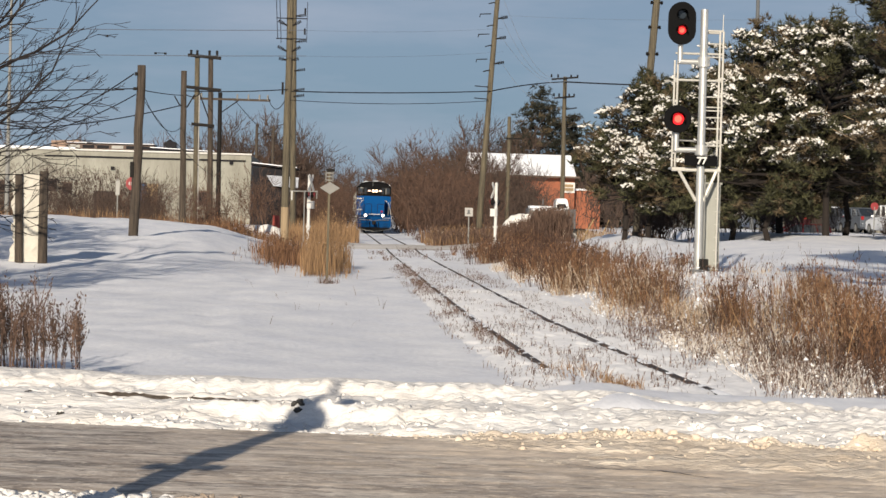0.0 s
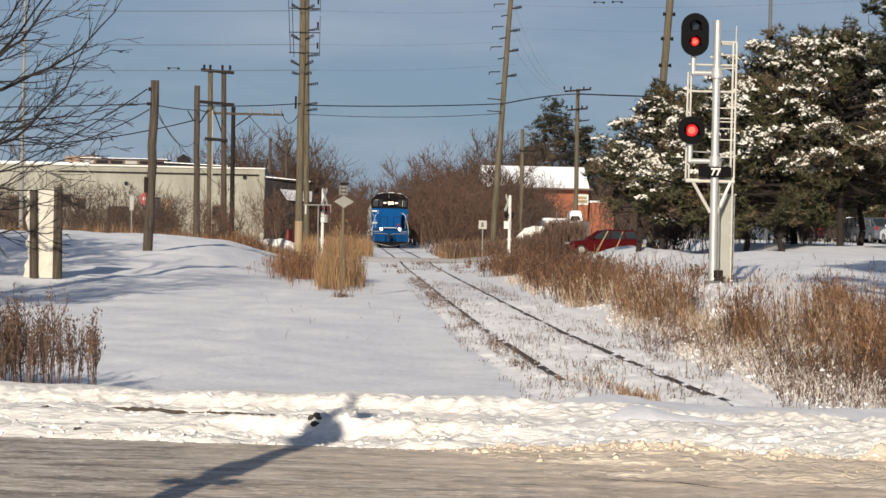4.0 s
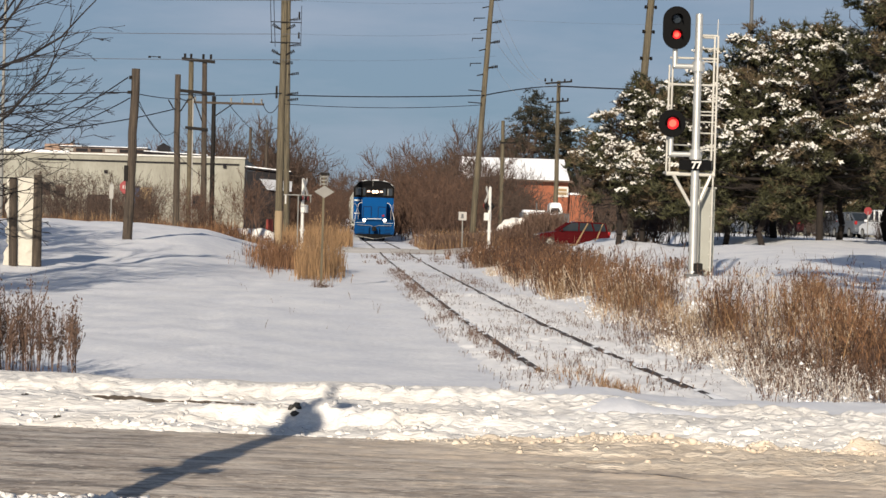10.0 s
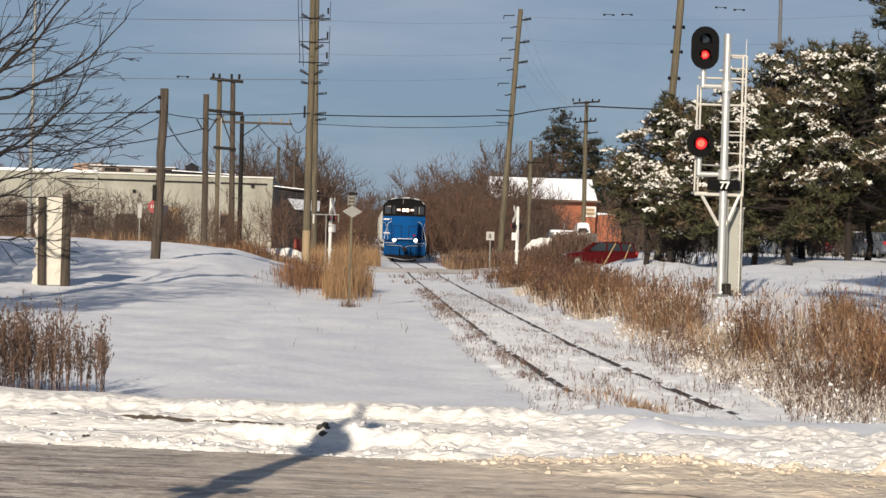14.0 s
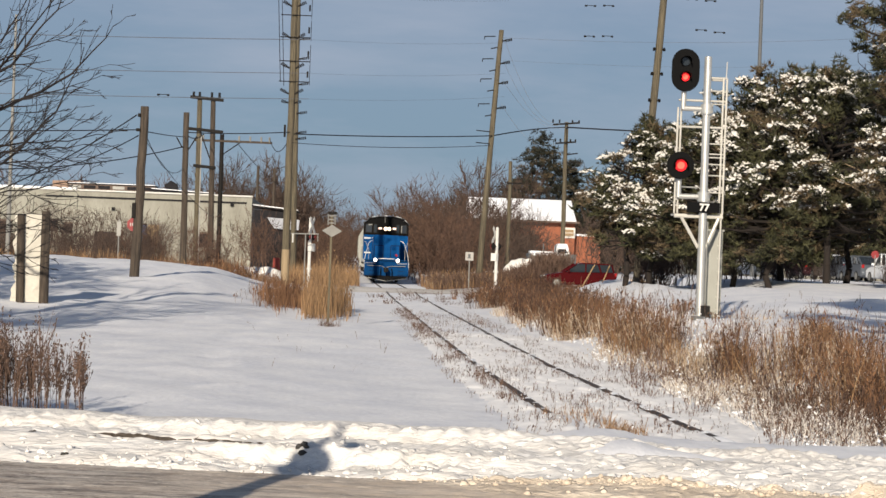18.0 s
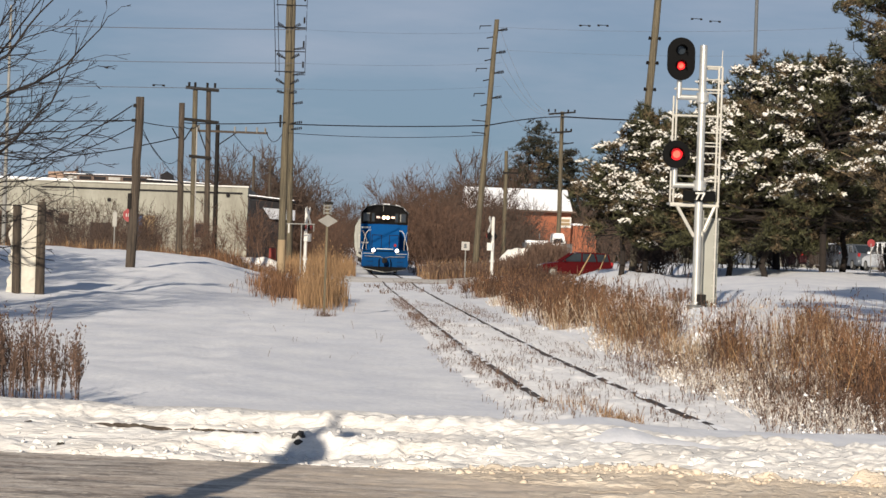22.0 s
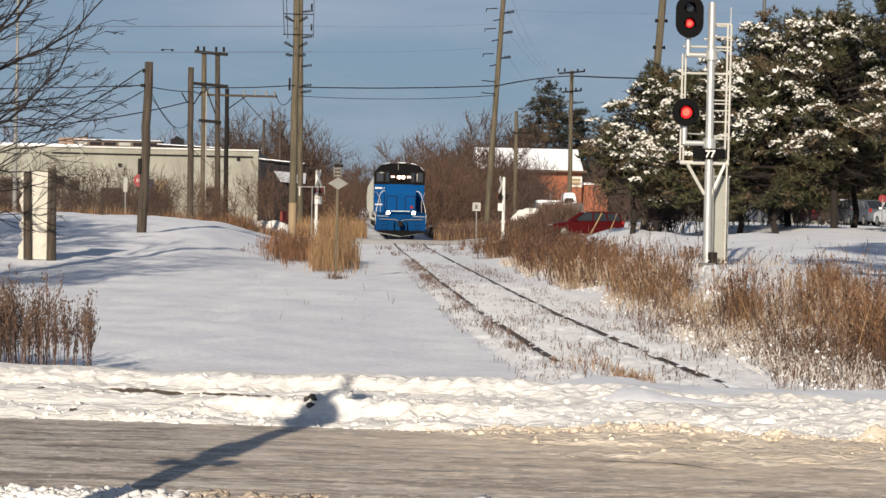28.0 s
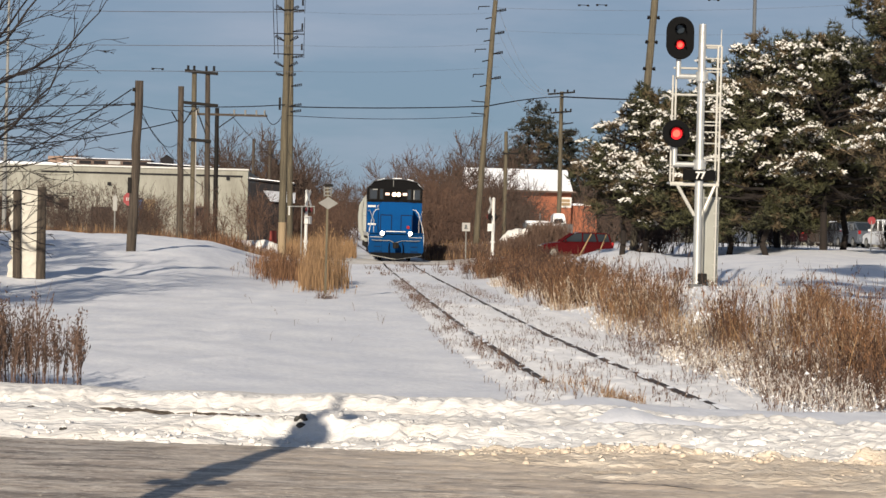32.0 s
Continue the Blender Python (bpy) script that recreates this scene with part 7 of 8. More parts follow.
thicket([(rng.uniform(-6, 1.2), rng.uniform(190, 270), rng.uniform(2.2, 4.8)) for _ in range(95)], TWIG_WARM, "bare shrubs along the far line", 5)
thicket([(rng.uniform(-0.6, 1.3), rng.uniform(205, 265), rng.uniform(1.8, 4.0)) for _ in range(16)], TWIG, "bare scrub close beside the far line", 13)
thicket([(rng.uniform(10, 21), rng.uniform(225, 270), rng.uniform(3, 6.5)) for _ in range(46)], TWIG, "bare bushes before the brick house", 6)
thicket([(rng.uniform(-10.2, -7.0), rng.uniform(137, 147), rng.uniform(2.0, 3.6)) for _ in range(5)], TWIG_WARM, "tall bare shrubs round the twin poles", 9)
thicket([(rng.uniform(-16.5, -11.5), rng.uniform(140, 155), rng.uniform(2.6, 4.2)) for _ in range(4)], TWIG, "tall bare shrubs before the warehouse wall", 10)
wm = Mass()
for i in range(4):
    xx, yy = rng.uniform(12.5, 22.5, 15), rng.uniform(255, 278, 15)
    wm.spread(*kinds[i], turns(rng, np.stack([xx, yy, np.zeros(15)], 1), rng.uniform(5.5, 9.5, 15), 0.05))
    xx, yy = rng.uniform(17.5, 25.5, 4), rng.uniform(298, 308, 4)
    wm.spread(*kinds[i], turns(rng, np.stack([xx, yy, np.zeros(4)], 1), rng.uniform(11, 14.5, 4), 0.05))
tagged(wm.build("bare_trees", TWIG), "tangle of bare trees round the brick house", "woods", kind="stuff")
thicket([(rng.uniform(19, 27), rng.uniform(245, 262), rng.uniform(2.5, 4.5)) for _ in range(9)], TWIG, "thin bare shrubs before the brick house", 11)
thicket([(rng.uniform(13.6, 21), rng.uniform(98, 105), rng.uniform(1.6, 3.4)) for _ in range(34)], TWIG, "dark undergrowth beneath the pines", 7)
thicket([(rng.uniform(20, 60), rng.uniform(160, 200), rng.uniform(4, 8)) for _ in range(30)], TWIG, "bare trees behind the car park", 8)
thicket([(rng.uniform(21, 31), rng.uniform(104, 120), rng.uniform(1.2, 2.4)) for _ in range(9)], TWIG, "thin bare shrubs before the parked cars", 12)


# ---- dry grasses ----
def sow(n, xlo, xhi, ylo, yhi, seed, keep=None):
    r2 = np.random.default_rng(seed)
    x, y = r2.uniform(xlo, xhi, n), r2.uniform(ylo, yhi, n)
    if keep is not None:
        ok = keep(x, y, r2)
        x, y = x[ok], y[ok]
    return np.stack([x, y, ground_z(x, y) - 0.02], 1), r2


def stand(name, pos, r2, h, w, material, lab, lean=0.14, heads=0.0, head_mat=None, snow=0.0, sprigs=0, shape=None):
    t = thing(name, pose(0, 0, 0), lab, "dry grass", kind="stuff")
    ms = Mass()
    n = len(pos)
    hs = r2.uniform(*h, n) * (0.78 + 0.3 * rough_field(pos[:, 0], pos[:, 1], 1.6, 2, 4))
    if shape is not None:
        hs = hs * shape(pos[:, 0], pos[:, 1])
    tip = blades(ms, r2, pos, hs, np.full(n, w) * r2.uniform(0.7, 1.4, n), lean)
    for _ in range(sprigs):
        u = r2.uniform(0.35, 0.95, (n, 1))
        b = pos + (tip - pos) * u
        blades(ms, r2, b, hs * r2.uniform(0.12, 0.3, n), np.full(n, w * 0.8), 0.5)
    ms.build("stalks", material, t)
    if heads:
        hm = Mass()
        v, f = crumb(r2, 2.6)
        k = r2.uniform(0, 1, n) < heads
        hm.spread(v, f, turns(r2, tip[k] - np.array([0, 0, 0.03]), r2.uniform(0.6, 1.2, k.sum()) * w * 1.0, 0.25))
        hm.build("seed_heads", head_mat or material, t)
    if snow:
        sm2 = Mass()
        v, f = crumb(r2, 0.6)
        k = r2.uniform(0, 1, n) < snow
        sm2.spread(v, f, turns(r2, pos[k] + (tip[k] - pos[k]) * r2.uniform(0.15, 0.9, (k.sum(), 1)), r2.uniform(0.004, 0.013, k.sum()), 0.4))
        sm2.build("snow_flecks", SNOW_SOFT, t, "flecks of snow caught in the stalks")
    return t


def tussocks(n, stems, size, xlo, xhi, ylo, yhi, seed, keep, h, w, material, name, lab, heads=0.3, snow=0.05, sprigs=3, spread=0.22):
    """Weeds that rise in bunches from common roots."""
    c, r2 = sow(n, xlo, xhi, ylo, yhi, seed, keep)
    t = thing(name, pose(0, 0, 0), lab, "dry grass", kind="stuff")
    k = len(c)
    ids = np.repeat(np.arange(k), stems)
    m_ = len(ids)
    big = r2.uniform(0.6, 1.15, k)[ids]
    off = r2.normal(0, size, (m_, 2)) * big[:, None]
    pos = c[ids].copy()
    pos[:, :2] += off
    pos[:, 2] = ground_z(pos[:, 0], pos[:, 1]) - 0.02
    hs = r2.uniform(*h, m_) * big * (1 - 0.6 * step(pos[:, 2], 0.05, 0.6))
    tip = pos + np.stack([off[:, 0] / size * spread * hs + r2.normal(0, 0.07, m_) * hs, off[:, 1] / size * spread * hs + r2.normal(0, 0.07, m_) * hs, hs], 1)
    ms = Mass()
    a = r2.uniform(0, 6.283, m_)
    sd_ = np.stack([np.cos(a), np.sin(a), a * 0], 1) * (w / 2) * r2.uniform(0.6, 1.5, (m_, 1))
    mid = pos + (tip - pos) * 0.55 + r2.normal(0, 0.02, (m_, 3))
    v = np.stack([pos - sd_, pos + sd_, mid - sd_ * 0.8, mid + sd_ * 0.8, tip], 1).reshape(-1, 3)
    f = np.array([[0, 1, 3], [0, 3, 2], [2, 3, 4]])[None] + (np.arange(m_) * 5)[:, None, None]
    ms.add(v, f.reshape(-1, 3))
    for _ in range(sprigs):
        b = pos + (tip - pos) * r2.uniform(0.3, 0.95, (m_, 1))
        blades(ms, r2, b, hs * r2.uniform(0.06, 0.22, m_), np.full(m_, w) * r2.uniform(0.6, 1.6, m_), 0.6)
    ms.build("stalks", material, t)
    if heads:
        hm = Mass()
        v, f = crumb(r2, 2.4)
        q = r2.uniform(0, 1, m_) < heads
        hm.spread(v, f, turns(r2, tip[q] - np.array([0, 0, 0.03]), r2.uniform(0.5, 1.1, q.sum()) * w * 1.4, 0.3))
        hm.build("seed_heads", material, t)
    if snow:
        sm2 = Mass()
        v, f = crumb(r2, 0.6)
        q = r2.uniform(0, 1, m_) < snow
        sm2.spread(v, f, turns(r2, pos[q] + (tip[q] - pos[q]) * r2.uniform(0.1, 0.8, (q.sum(), 1)), r2.uniform(0.004, 0.013, q.sum()), 0.4))
        sm2.build("snow_flecks", SNOW_SOFT, t, "flecks of snow caught in the stalks")
    return t


def clumpy(x, y, r2, a=0.9, b=0.6, cut=0.0):
    return np.sin(x * 2.3 + 1.1 * np.sin(y * 0.31)) * np.sin(y * 0.47 + 0.8 * x) * a + r2.normal(0, b, len(x)) > cut


# bushy clumps of weeds along the bank: centre x, y, half-width, half-length
CLUMPS = ((6.75, 61, 0.8, 6.0), (6.75, 48.5, 0.62, 4.2), (7.05, 39.5, 0.5, 3.0), (7.45, 30.2, 0.4, 1.6), (9.1, 41, 0.6, 3), (8.2, 34.5, 0.5, 2.6), (7.4, 70, 0.75, 6), (6.9, 80, 0.6, 6), (7.9, 86, 0.7, 8), (7.0, 99, 0.7, 7), (8.8, 102, 0.8, 5), (7.95, 38.5, 0.42, 2.2), (10.2, 46, 0.6, 2.5), (8.2, 31.5, 0.45, 1.8))


def weedy(x, y):
    """How thick the tall weeds stand."""
    k = 0.0
    for cx, cy, w, d in CLUMPS:
        k = np.maximum(k, 1.15 - np.hypot((x - cx) / w, (y - cy) / d) ** 2 + 0.6 * rough_field(x, y * 0.5, 0.6, 3, 61))
    gap = np.exp(-((x - 5.95 - (y - 36.2) * 0.161) / 0.3) ** 2) * step(y, 33, 35.5) * (1 - step(y, 44, 45.5))
    return np.clip(k - 1.1 * gap, 0.03, 1)


def in_weeds(x, y, r):
    return (r.uniform(0, 1, len(x)) < weedy(x, y)) & (x > 5.75 + r.normal(0, 0.15, len(x)))


tussocks(640, 17, 0.10, 5.6, 10.4, 25, 64, 1, in_weeds, (0.5, 1.25), 0.010, GRASS_RED, "tall_weeds", "tall russet dry weeds on the bank beside the track", 0.3, 0.05, 5)
tussocks(420, 11, 0.06, 5.4, 10.6, 24.5, 64, 31, in_weeds, (0.4, 1.1), 0.011, GRASS_DARK, "tall_weeds", "dark brittle weeds on the bank beside the track", 0.4, 0.10, 5)
tussocks(520, 16, 0.12, 5.9, 10.4, 26, 64, 2, in_weeds, (0.4, 1.0), 0.011, GRASS_TAN, "tan_grass", "tan dry grass standing among the weeds", 0.1, 0.05, 1, 0.22)
tussocks(800, 20, 0.15, 5.6, 11.0, 60, 110, 3, in_weeds, (0.4, 1.05), 0.015, GRASS_RED, "tall_weeds", "dense russet dry weeds running to the crossing", 0.3, 0.0, 4)
tussocks(850, 16, 0.14, 5.8, 10.5, 62, 112, 33, in_weeds, (0.35, 1.1), 0.015, GRASS_DARK, "tall_weeds", "dark brittle weeds running to the crossing", 0.4, 0.0, 4)
tussocks(420, 14, 0.12, 5.9, 10.6, 26, 64, 231, in_weeds, (0.3, 0.8), 0.013, FROSTED, "tan_grass", "pale frosted straw among the weeds", 0.1, 0.15, 4, 0.3)
tussocks(260, 12, 0.14, 6.0, 10.6, 62, 108, 233, in_weeds, (0.25, 0.7), 0.016, FROSTED, "tan_grass", "pale frosted straw among the weeds towards the crossing", 0.1, 0.1, 3, 0.3)
tussocks(330, 7, 0.08, 4.85, 7.0, 23.4, 46, 4, lambda x, y, r: (x > 4.95 + 0.25 * np.sin(y)) & (r.uniform(0, 1, len(x)) < 0.45 + 0.4 * step(x, 5.2, 6.2)), (0.16, 0.5), 0.009, GRASS_GREY, "low_weeds", "low grey weeds flecked with snow beside the rail", 0.5, 0.25, 5, 0.3)
pos, r2 = sow(12000, 2.0, 5.4, 23.6, 80, 5, lambda x, y, r: (np.abs(np.abs(x - TRACK_X) - 0.75) > 0.06) & (np.abs(x - TRACK_X) < 1.6) & (rough_field(x, y * 0.6, 0.55, 2, 305) + r.normal(0, 0.22, len(x)) > 0.26))
stand("low_weeds", pos, r2, (0.05, 0.22), 0.007, GRASS_GREY, "thin dead stalks poking through the snow between the rails", heads=0.08, snow=0.3, sprigs=5, lean=0.3)
pos, r2 = sow(1500, 2.35, 2.78, 29, 85, 36, lambda x, y, r: rough_field(x, y, 1.5, 2, 3) > -0.2)
stand("low_weeds", pos, r2, (0.06, 0.26), 0.009, GRASS_GREY, "dead brown stalks along the rail", heads=0.1, snow=0.2, sprigs=5, lean=0.25)
tussocks(70, 8, 0.1, 1.7, 5.7, 94, 117, 74, lambda x, y, r: (np.abs(np.abs(x - TRACK_X) - 0.75) > 0.12) & (rough_field(x, y * 0.4, 1.0, 2, 33) > -0.1), (0.08, 0.28), 0.016, GRASS_GREY, "low_weeds", "brown weeds round the rails before the crossing", 0.2, 0.0, 4, 0.4)
pos, r2 = sow(300, 6.4, 9.4, 26, 62, 37, lambda x, y, r: ground_z(x, y) < 0.3)
stand("tall_weeds", pos, r2, (0.8, 1.35), 0.011, GRASS_GREY, "tall single dead stalks above the weeds", heads=0.25, sprigs=6, lean=0.08)
pos, r2 = sow(200, 6.6, 9.2, 62, 105, 38)
stand("tall_weeds", pos, r2, (0.8, 1.25), 0.016, GRASS_GREY, "tall single dead stalks near the crossing", heads=0.25, sprigs=6, lean=0.08)
pos, r2 = sow(110, 2.55, 3.3, 25.4, 28.5, 6)
stand("tan_grass", pos, r2, (0.08, 0.3), 0.008, GRASS_TAN, "small tan grass tufts by the rail", lean=0.35)
pos, r2 = sow(200, 3.05, 3.5, 24.6, 25.6, 16)
stand("tan_grass", pos, r2, (0.08, 0.26), 0.008, GRASS_TAN, "small tan grass tufts between the rails", lean=0.35)
tussocks(1700, 9, 0.10, 5.3, 10.6, 30, 90, 71, lambda x, y, r: (x > 5.55 + 0.012 * (y - 25) + 0.3 * np.sin(y * 0.5)) & (weedy(x, y) < 0.6) & (r.uniform(0, 1, len(x)) < 1.05 - 0.8 * step(x, 6.4, 9)), (0.08, 0.42), 0.009, FROSTED, "low_weeds", "low frosted grass full of snow in front of the weeds", 0.1, 0.35, 4, 0.5)
tussocks(520, 10, 0.09, 5.2, 8.6, 24.6, 36, 271, lambda x, y, r: (x > 5.2 + 0.2 * np.sin(y * 0.9)) & (weedy(x, y) < 0.8), (0.08, 0.34), 0.009, HOAR, "low_weeds", "low frosted grass full of snow at the foot of the bank", 0.1, 0.3, 4, 0.6)
tussocks(320, 6, 0.07, 5.0, 8.4, 24.4, 33, 272, lambda x, y, r: (x > 5.3 + 0.2 * np.sin(y * 0.9)) & (r.uniform(0, 1, len(x)) < 0.6), (0.15, 0.45), 0.008, GRASS_GREY, "low_weeds", "grey sprigs standing in the frosted grass", 0.3, 0.4, 6, 0.35)
tussocks(100, 9, 0.07, 5.9, 8.8, 25, 31.5, 273, None, (0.25, 0.75), 0.009, GRASS_DARK, "low_weeds", "dark brittle weeds rising from the frosted grass", 0.3, 0.2, 6, 0.3)
tussocks(60, 12, 0.09, 6.9, 8.8, 26.5, 31.5, 274, None, (0.4, 0.95), 0.010, GRASS_RED, "tall_weeds", "russet weeds rising from the frosted grass", 0.3, 0.1, 5, 0.2)
pos, r2 = sow(95, 8.6, 13.5, 34, 62, 39, lambda x, y, r: rough_field(x, y, 1.5, 2, 13) > -0.3)
stand("tall_weeds", pos, r2, (0.25, 0.75), 0.009, GRASS_DARK, "single dark seed stalks standing in the snow of the slope", heads=1.0, sprigs=1, lean=0.08)
hm_ = Mass()
for var in range(4):
    pos, r2 = sow(1500, 5.2, 8.6, 24.6, 36, 280 + var, lambda x, y, r: (x > 5.2 + 0.2 * np.sin(y * 0.9)) & (rough_field(x, y, 0.4, 2, 28) > -0.25))
    v, f = crumb(r2, 0.5)
    hm_.spread(v, f, turns(r2, pos + np.stack([pos[:, 0] * 0, pos[:, 0] * 0, 0.015 + r2.exponential(0.035, len(pos))], 1), r2.uniform(0.014, 0.046, len(pos)), 0.3))
for var in range(4):
    pos, r2 = sow(2600, 5.3, 9.0, 26, 90, 170 + var, lambda x, y, r: (x > 5.5 + 0.012 * (y - 25) + 0.3 * np.sin(y * 0.5)) & (weedy(x, y) < 0.75) & (rough_field(x, y, 0.5, 2, 8) > -0.2))
    v, f = crumb(r2, 0.5)
    hm_.spread(v, f, turns(r2, pos + np.array([0, 0, 0.02]) + np.stack([pos[:, 0] * 0, pos[:, 0] * 0, r2.exponential(0.05, len(pos))], 1), r2.uniform(0.009, 0.034, len(pos)), 0.3))
tm_ = Mass()
for var in range(3):
    pos, r2 = sow(3500, 2.2, 6.4, 24.2, 75, 190 + var, lambda x, y, r: (np.abs(np.abs(x - TRACK_X) - 0.75) > 0.08) & (rough_field(x, y, 0.6, 2, 18) > -0.1) & (r.uniform(0, 1, len(x)) < 1.2 - y / 80))
    v, f = crumb(r2, 0.42)
    tm_.spread(v, f, turns(r2, pos + np.array([0, 0, 0.012]), r2.uniform(0.010, 0.033, len(pos)), 0.25))
tagged(tm_.build("snow_crust", TRACK_SNOW, smooth=True), "lumpy crust of snow between and beside the rails", "snow crust", kind="stuff")
def bed_z(x, y):
    """Fluffy snow over the ballast, thin along the rails and at its edges."""
    e = step(x, 1.9, 2.4) * (1 - step(x, 5.4, 6.0)) * step(y, 23.4, 24.6) * (1 - step(y, 60, 66)) * (1 - np.exp(-((np.abs(x - TRACK_X) - 0.75) / 0.09) ** 2))
    return ground_z(x, y) - 0.03 + e * (0.04 + 0.028 * np.abs(rough_field(x, y * 0.6, 0.28, 3, 301, 0.6)) + 0.012 * rough_field(x, y * 0.6, 0.1, 2, 303))


tagged(sheet("track_bed_snow", np.arange(1.9, 6.0, 0.05), np.concatenate([np.arange(23.3, 40, 0.08), np.arange(40, 66, 0.16)]), bed_z, TRACK_SNOW), "fluffy white snow over the track bed", "snow", kind="structure")
tagged(hm_.build("snow_crumbs", SNOW_SOFT, smooth=True), "crumbs of snow caught in the low grass", "snow crumbs", kind="stuff")
mm_ = Mass()
r2 = np.random.default_rng(512)
for var in range(5):
    v, f = lump(r2, 0.5)
    a_, d_ = r2.uniform(0, 6.28, 60), np.sqrt(r2.uniform(0, 1, 60))
    x, y = 7.06 + 0.46 * d_ * np.cos(a_), 42.6 + 0.45 * d_ * np.sin(a_)
    z = ground_z(x, y) + 0.46 * (1 - d_ ** 2) * r2.uniform(0.2, 1.0, 60)
    mm_.spread(v, f, turns(r2, np.stack([x, y, z], 1), r2.uniform(0.03, 0.085, 60), 0.4))
tagged(mm_.build("snow_hummock", SNOW_SOFT, smooth=True), "hummock of snow caught over bent grass on the bank", "snow hummock", kind="stuff")
pos, r2 = sow(420, 6.5, 7.6, 41.4, 43.2, 513)
stand("low_weeds", pos, r2, (0.3, 0.7), 0.010, FROSTED, "frosted bent grass round the snow hummock", snow=0.3, sprigs=4, lean=0.35)
thicket([(rng.uniform(-4.6, -3.3), rng.uniform(24.9, 27.0), rng.uniform(0.55, 0.8)) for _ in range(5)], TWIG, "clump of brittle grey-brown weeds behind the snowbank", 21)
def bushy_weeds(n, xlo, xhi, ylo, yhi, seed, keep, h, material, lab):
    """Upright stiff weeds: forked stems set with short dry leaves."""
    c, r3 = sow(n, xlo, xhi, ylo, yhi, seed, keep)
    t = thing("weed_clump", pose(0, 0, 0), lab, "dry weeds", kind="stuff")
    stems, leaves = Mass(), Mass()
    hs = r3.uniform(*h, len(c))
    forks = [(c, blades(stems, r3, c, hs, np.full(len(c), 0.011), 0.07), hs)]
    for _ in range(4):
        k = r3.uniform(0.25, 0.7, (len(c), 1))
        b = c + (forks[0][1] - c) * k
        hb = hs * (1 - k[:, 0]) * r3.uniform(0.6, 0.95, len(c))
        forks.append((b, blades(stems, r3, b, hb, np.full(len(c), 0.008), 0.30, -0.45), hb))
    for b, tip, hb in forks:
        for _ in range(9):
            q = b + (tip - b) * r3.uniform(0.15, 1.0, (len(b), 1)) + r3.normal(0, 0.008, (len(b), 3))
            blades(leaves, r3, q, r3.uniform(0.02, 0.055, len(b)), r3.uniform(0.008, 0.02, len(b)), 0.6, 0.4)
    stems.build("stalks", material, t)
    leaves.build("dry_leaves", GRASS_GREY, t)
    return t


bushy_weeds(140, -4.9, -2.72, 24.9, 27.4, 7, lambda x, y, r: x < -2.72 - 0.1 * (y - 25), (0.55, 1.02), GRASS_GREY, "stiff grey-brown weeds behind the snowbank")
bushy_weeds(80, -4.9, -3.25, 25.0, 27.6, 17, None, (0.9, 1.32), GRASS_GREY, "taller stiff brown weeds behind the snowbank")
pos, r2 = sow(3600, -1.6, 1.1, 66.0, 89, 8, lambda x, y, r: np.hypot((x + 0.25) / 0.85, (y - 77) / 8.5) + 0.3 * rough_field(x, y, 0.6, 2, 2) + r.normal(0, 0.16, len(x)) < 0.85)
stand("reed_bed", pos, r2, (1.2, 2.3), 0.018, GRASS_TAN, "tall golden reeds beside the track", heads=0.3, lean=0.09, shape=lambda x, y: 1.06 - 0.5 * np.clip(np.hypot((x + 0.25) / 0.9, (y - 77) / 9), 0, 1.2) ** 2)
pos, r2 = sow(7500, -4.4, 0.6, 71, 95, 9, lambda x, y, r: np.hypot((x + 1.35) / 1.7, (y - 86) / 9.0) + 0.35 * rough_field(x, y, 0.9, 3, 5) + r.normal(0, 0.18, len(x)) < 0.8)
stand("tall_weeds", pos, r2, (0.6, 1.45), 0.018, GRASS_RED, "russet dry weeds beside the golden reeds", heads=0.3, lean=0.15, sprigs=1, shape=lambda x, y: 1.08 - 0.55 * np.clip(np.hypot((x + 1.35) / 1.8, (y - 83) / 11), 0, 1.3) ** 2)
pos, r2 = sow(520, -0.5, 0.3, 62.6, 64.4, 10, lambda x, y, r: np.hypot((x + 0.1) / 0.3, (y - 63.5) / 0.7) + r.normal(0, 0.25, len(x)) < 0.8)
stand("grass_tuft", pos, r2, (0.1, 0.5), 0.012, GRASS_GREY, "tuft of dry grass at the foot of the diamond sign", lean=0.4, snow=0.3)
pos, r2 = sow(4200, -22, -2.2, 110, 117, 11, lambda x, y, r: clumpy(x, y, r, 0.5, 0.6, -0.1))
stand("tan_grass", pos, r2, (0.3, 0.9), 0.02, GRASS_TAN, "tan dry grass along the side road", lean=0.12)
pos, r2 = sow(620, -6.2, -2.5, 110, 116, 72)
stand("tall_weeds", pos, r2, (0.5, 1.0), 0.022, GRASS_RED, "russet weeds before the snow heap", lean=0.15, sprigs=2)
pos, r2 = sow(8500, -30, -5.8, 133, 150, 12)
stand("tall_weeds", pos, r2, (0.6, 1.6), 0.03, GRASS_RED, "brown dry weeds beyond the side road", lean=0.12)
pos, r2 = sow(3800, 5.6, 13, 133, 165, 13, lambda x, y, r: rough_field(x, y * 0.4, 1.2, 3, 5) > -0.25)
stand("tan_grass", pos, r2, (0.3, 1.2), 0.026, GRASS_GREY, "brown dry grass beyond the crossing", lean=0.12)
pos, r2 = sow(1700, 5.8, 12.5, 109, 117, 14, lambda x, y, r: rough_field(x, y * 0.4, 1.0, 3, 9) > -0.1)
stand("tan_grass", pos, r2, (0.25, 0.7), 0.024, GRASS_RED, "russet and brown grass at the crossing's edge", lean=0.12)
pos, r2 = sow(1500, 5.6, 12, 133, 146, 121)
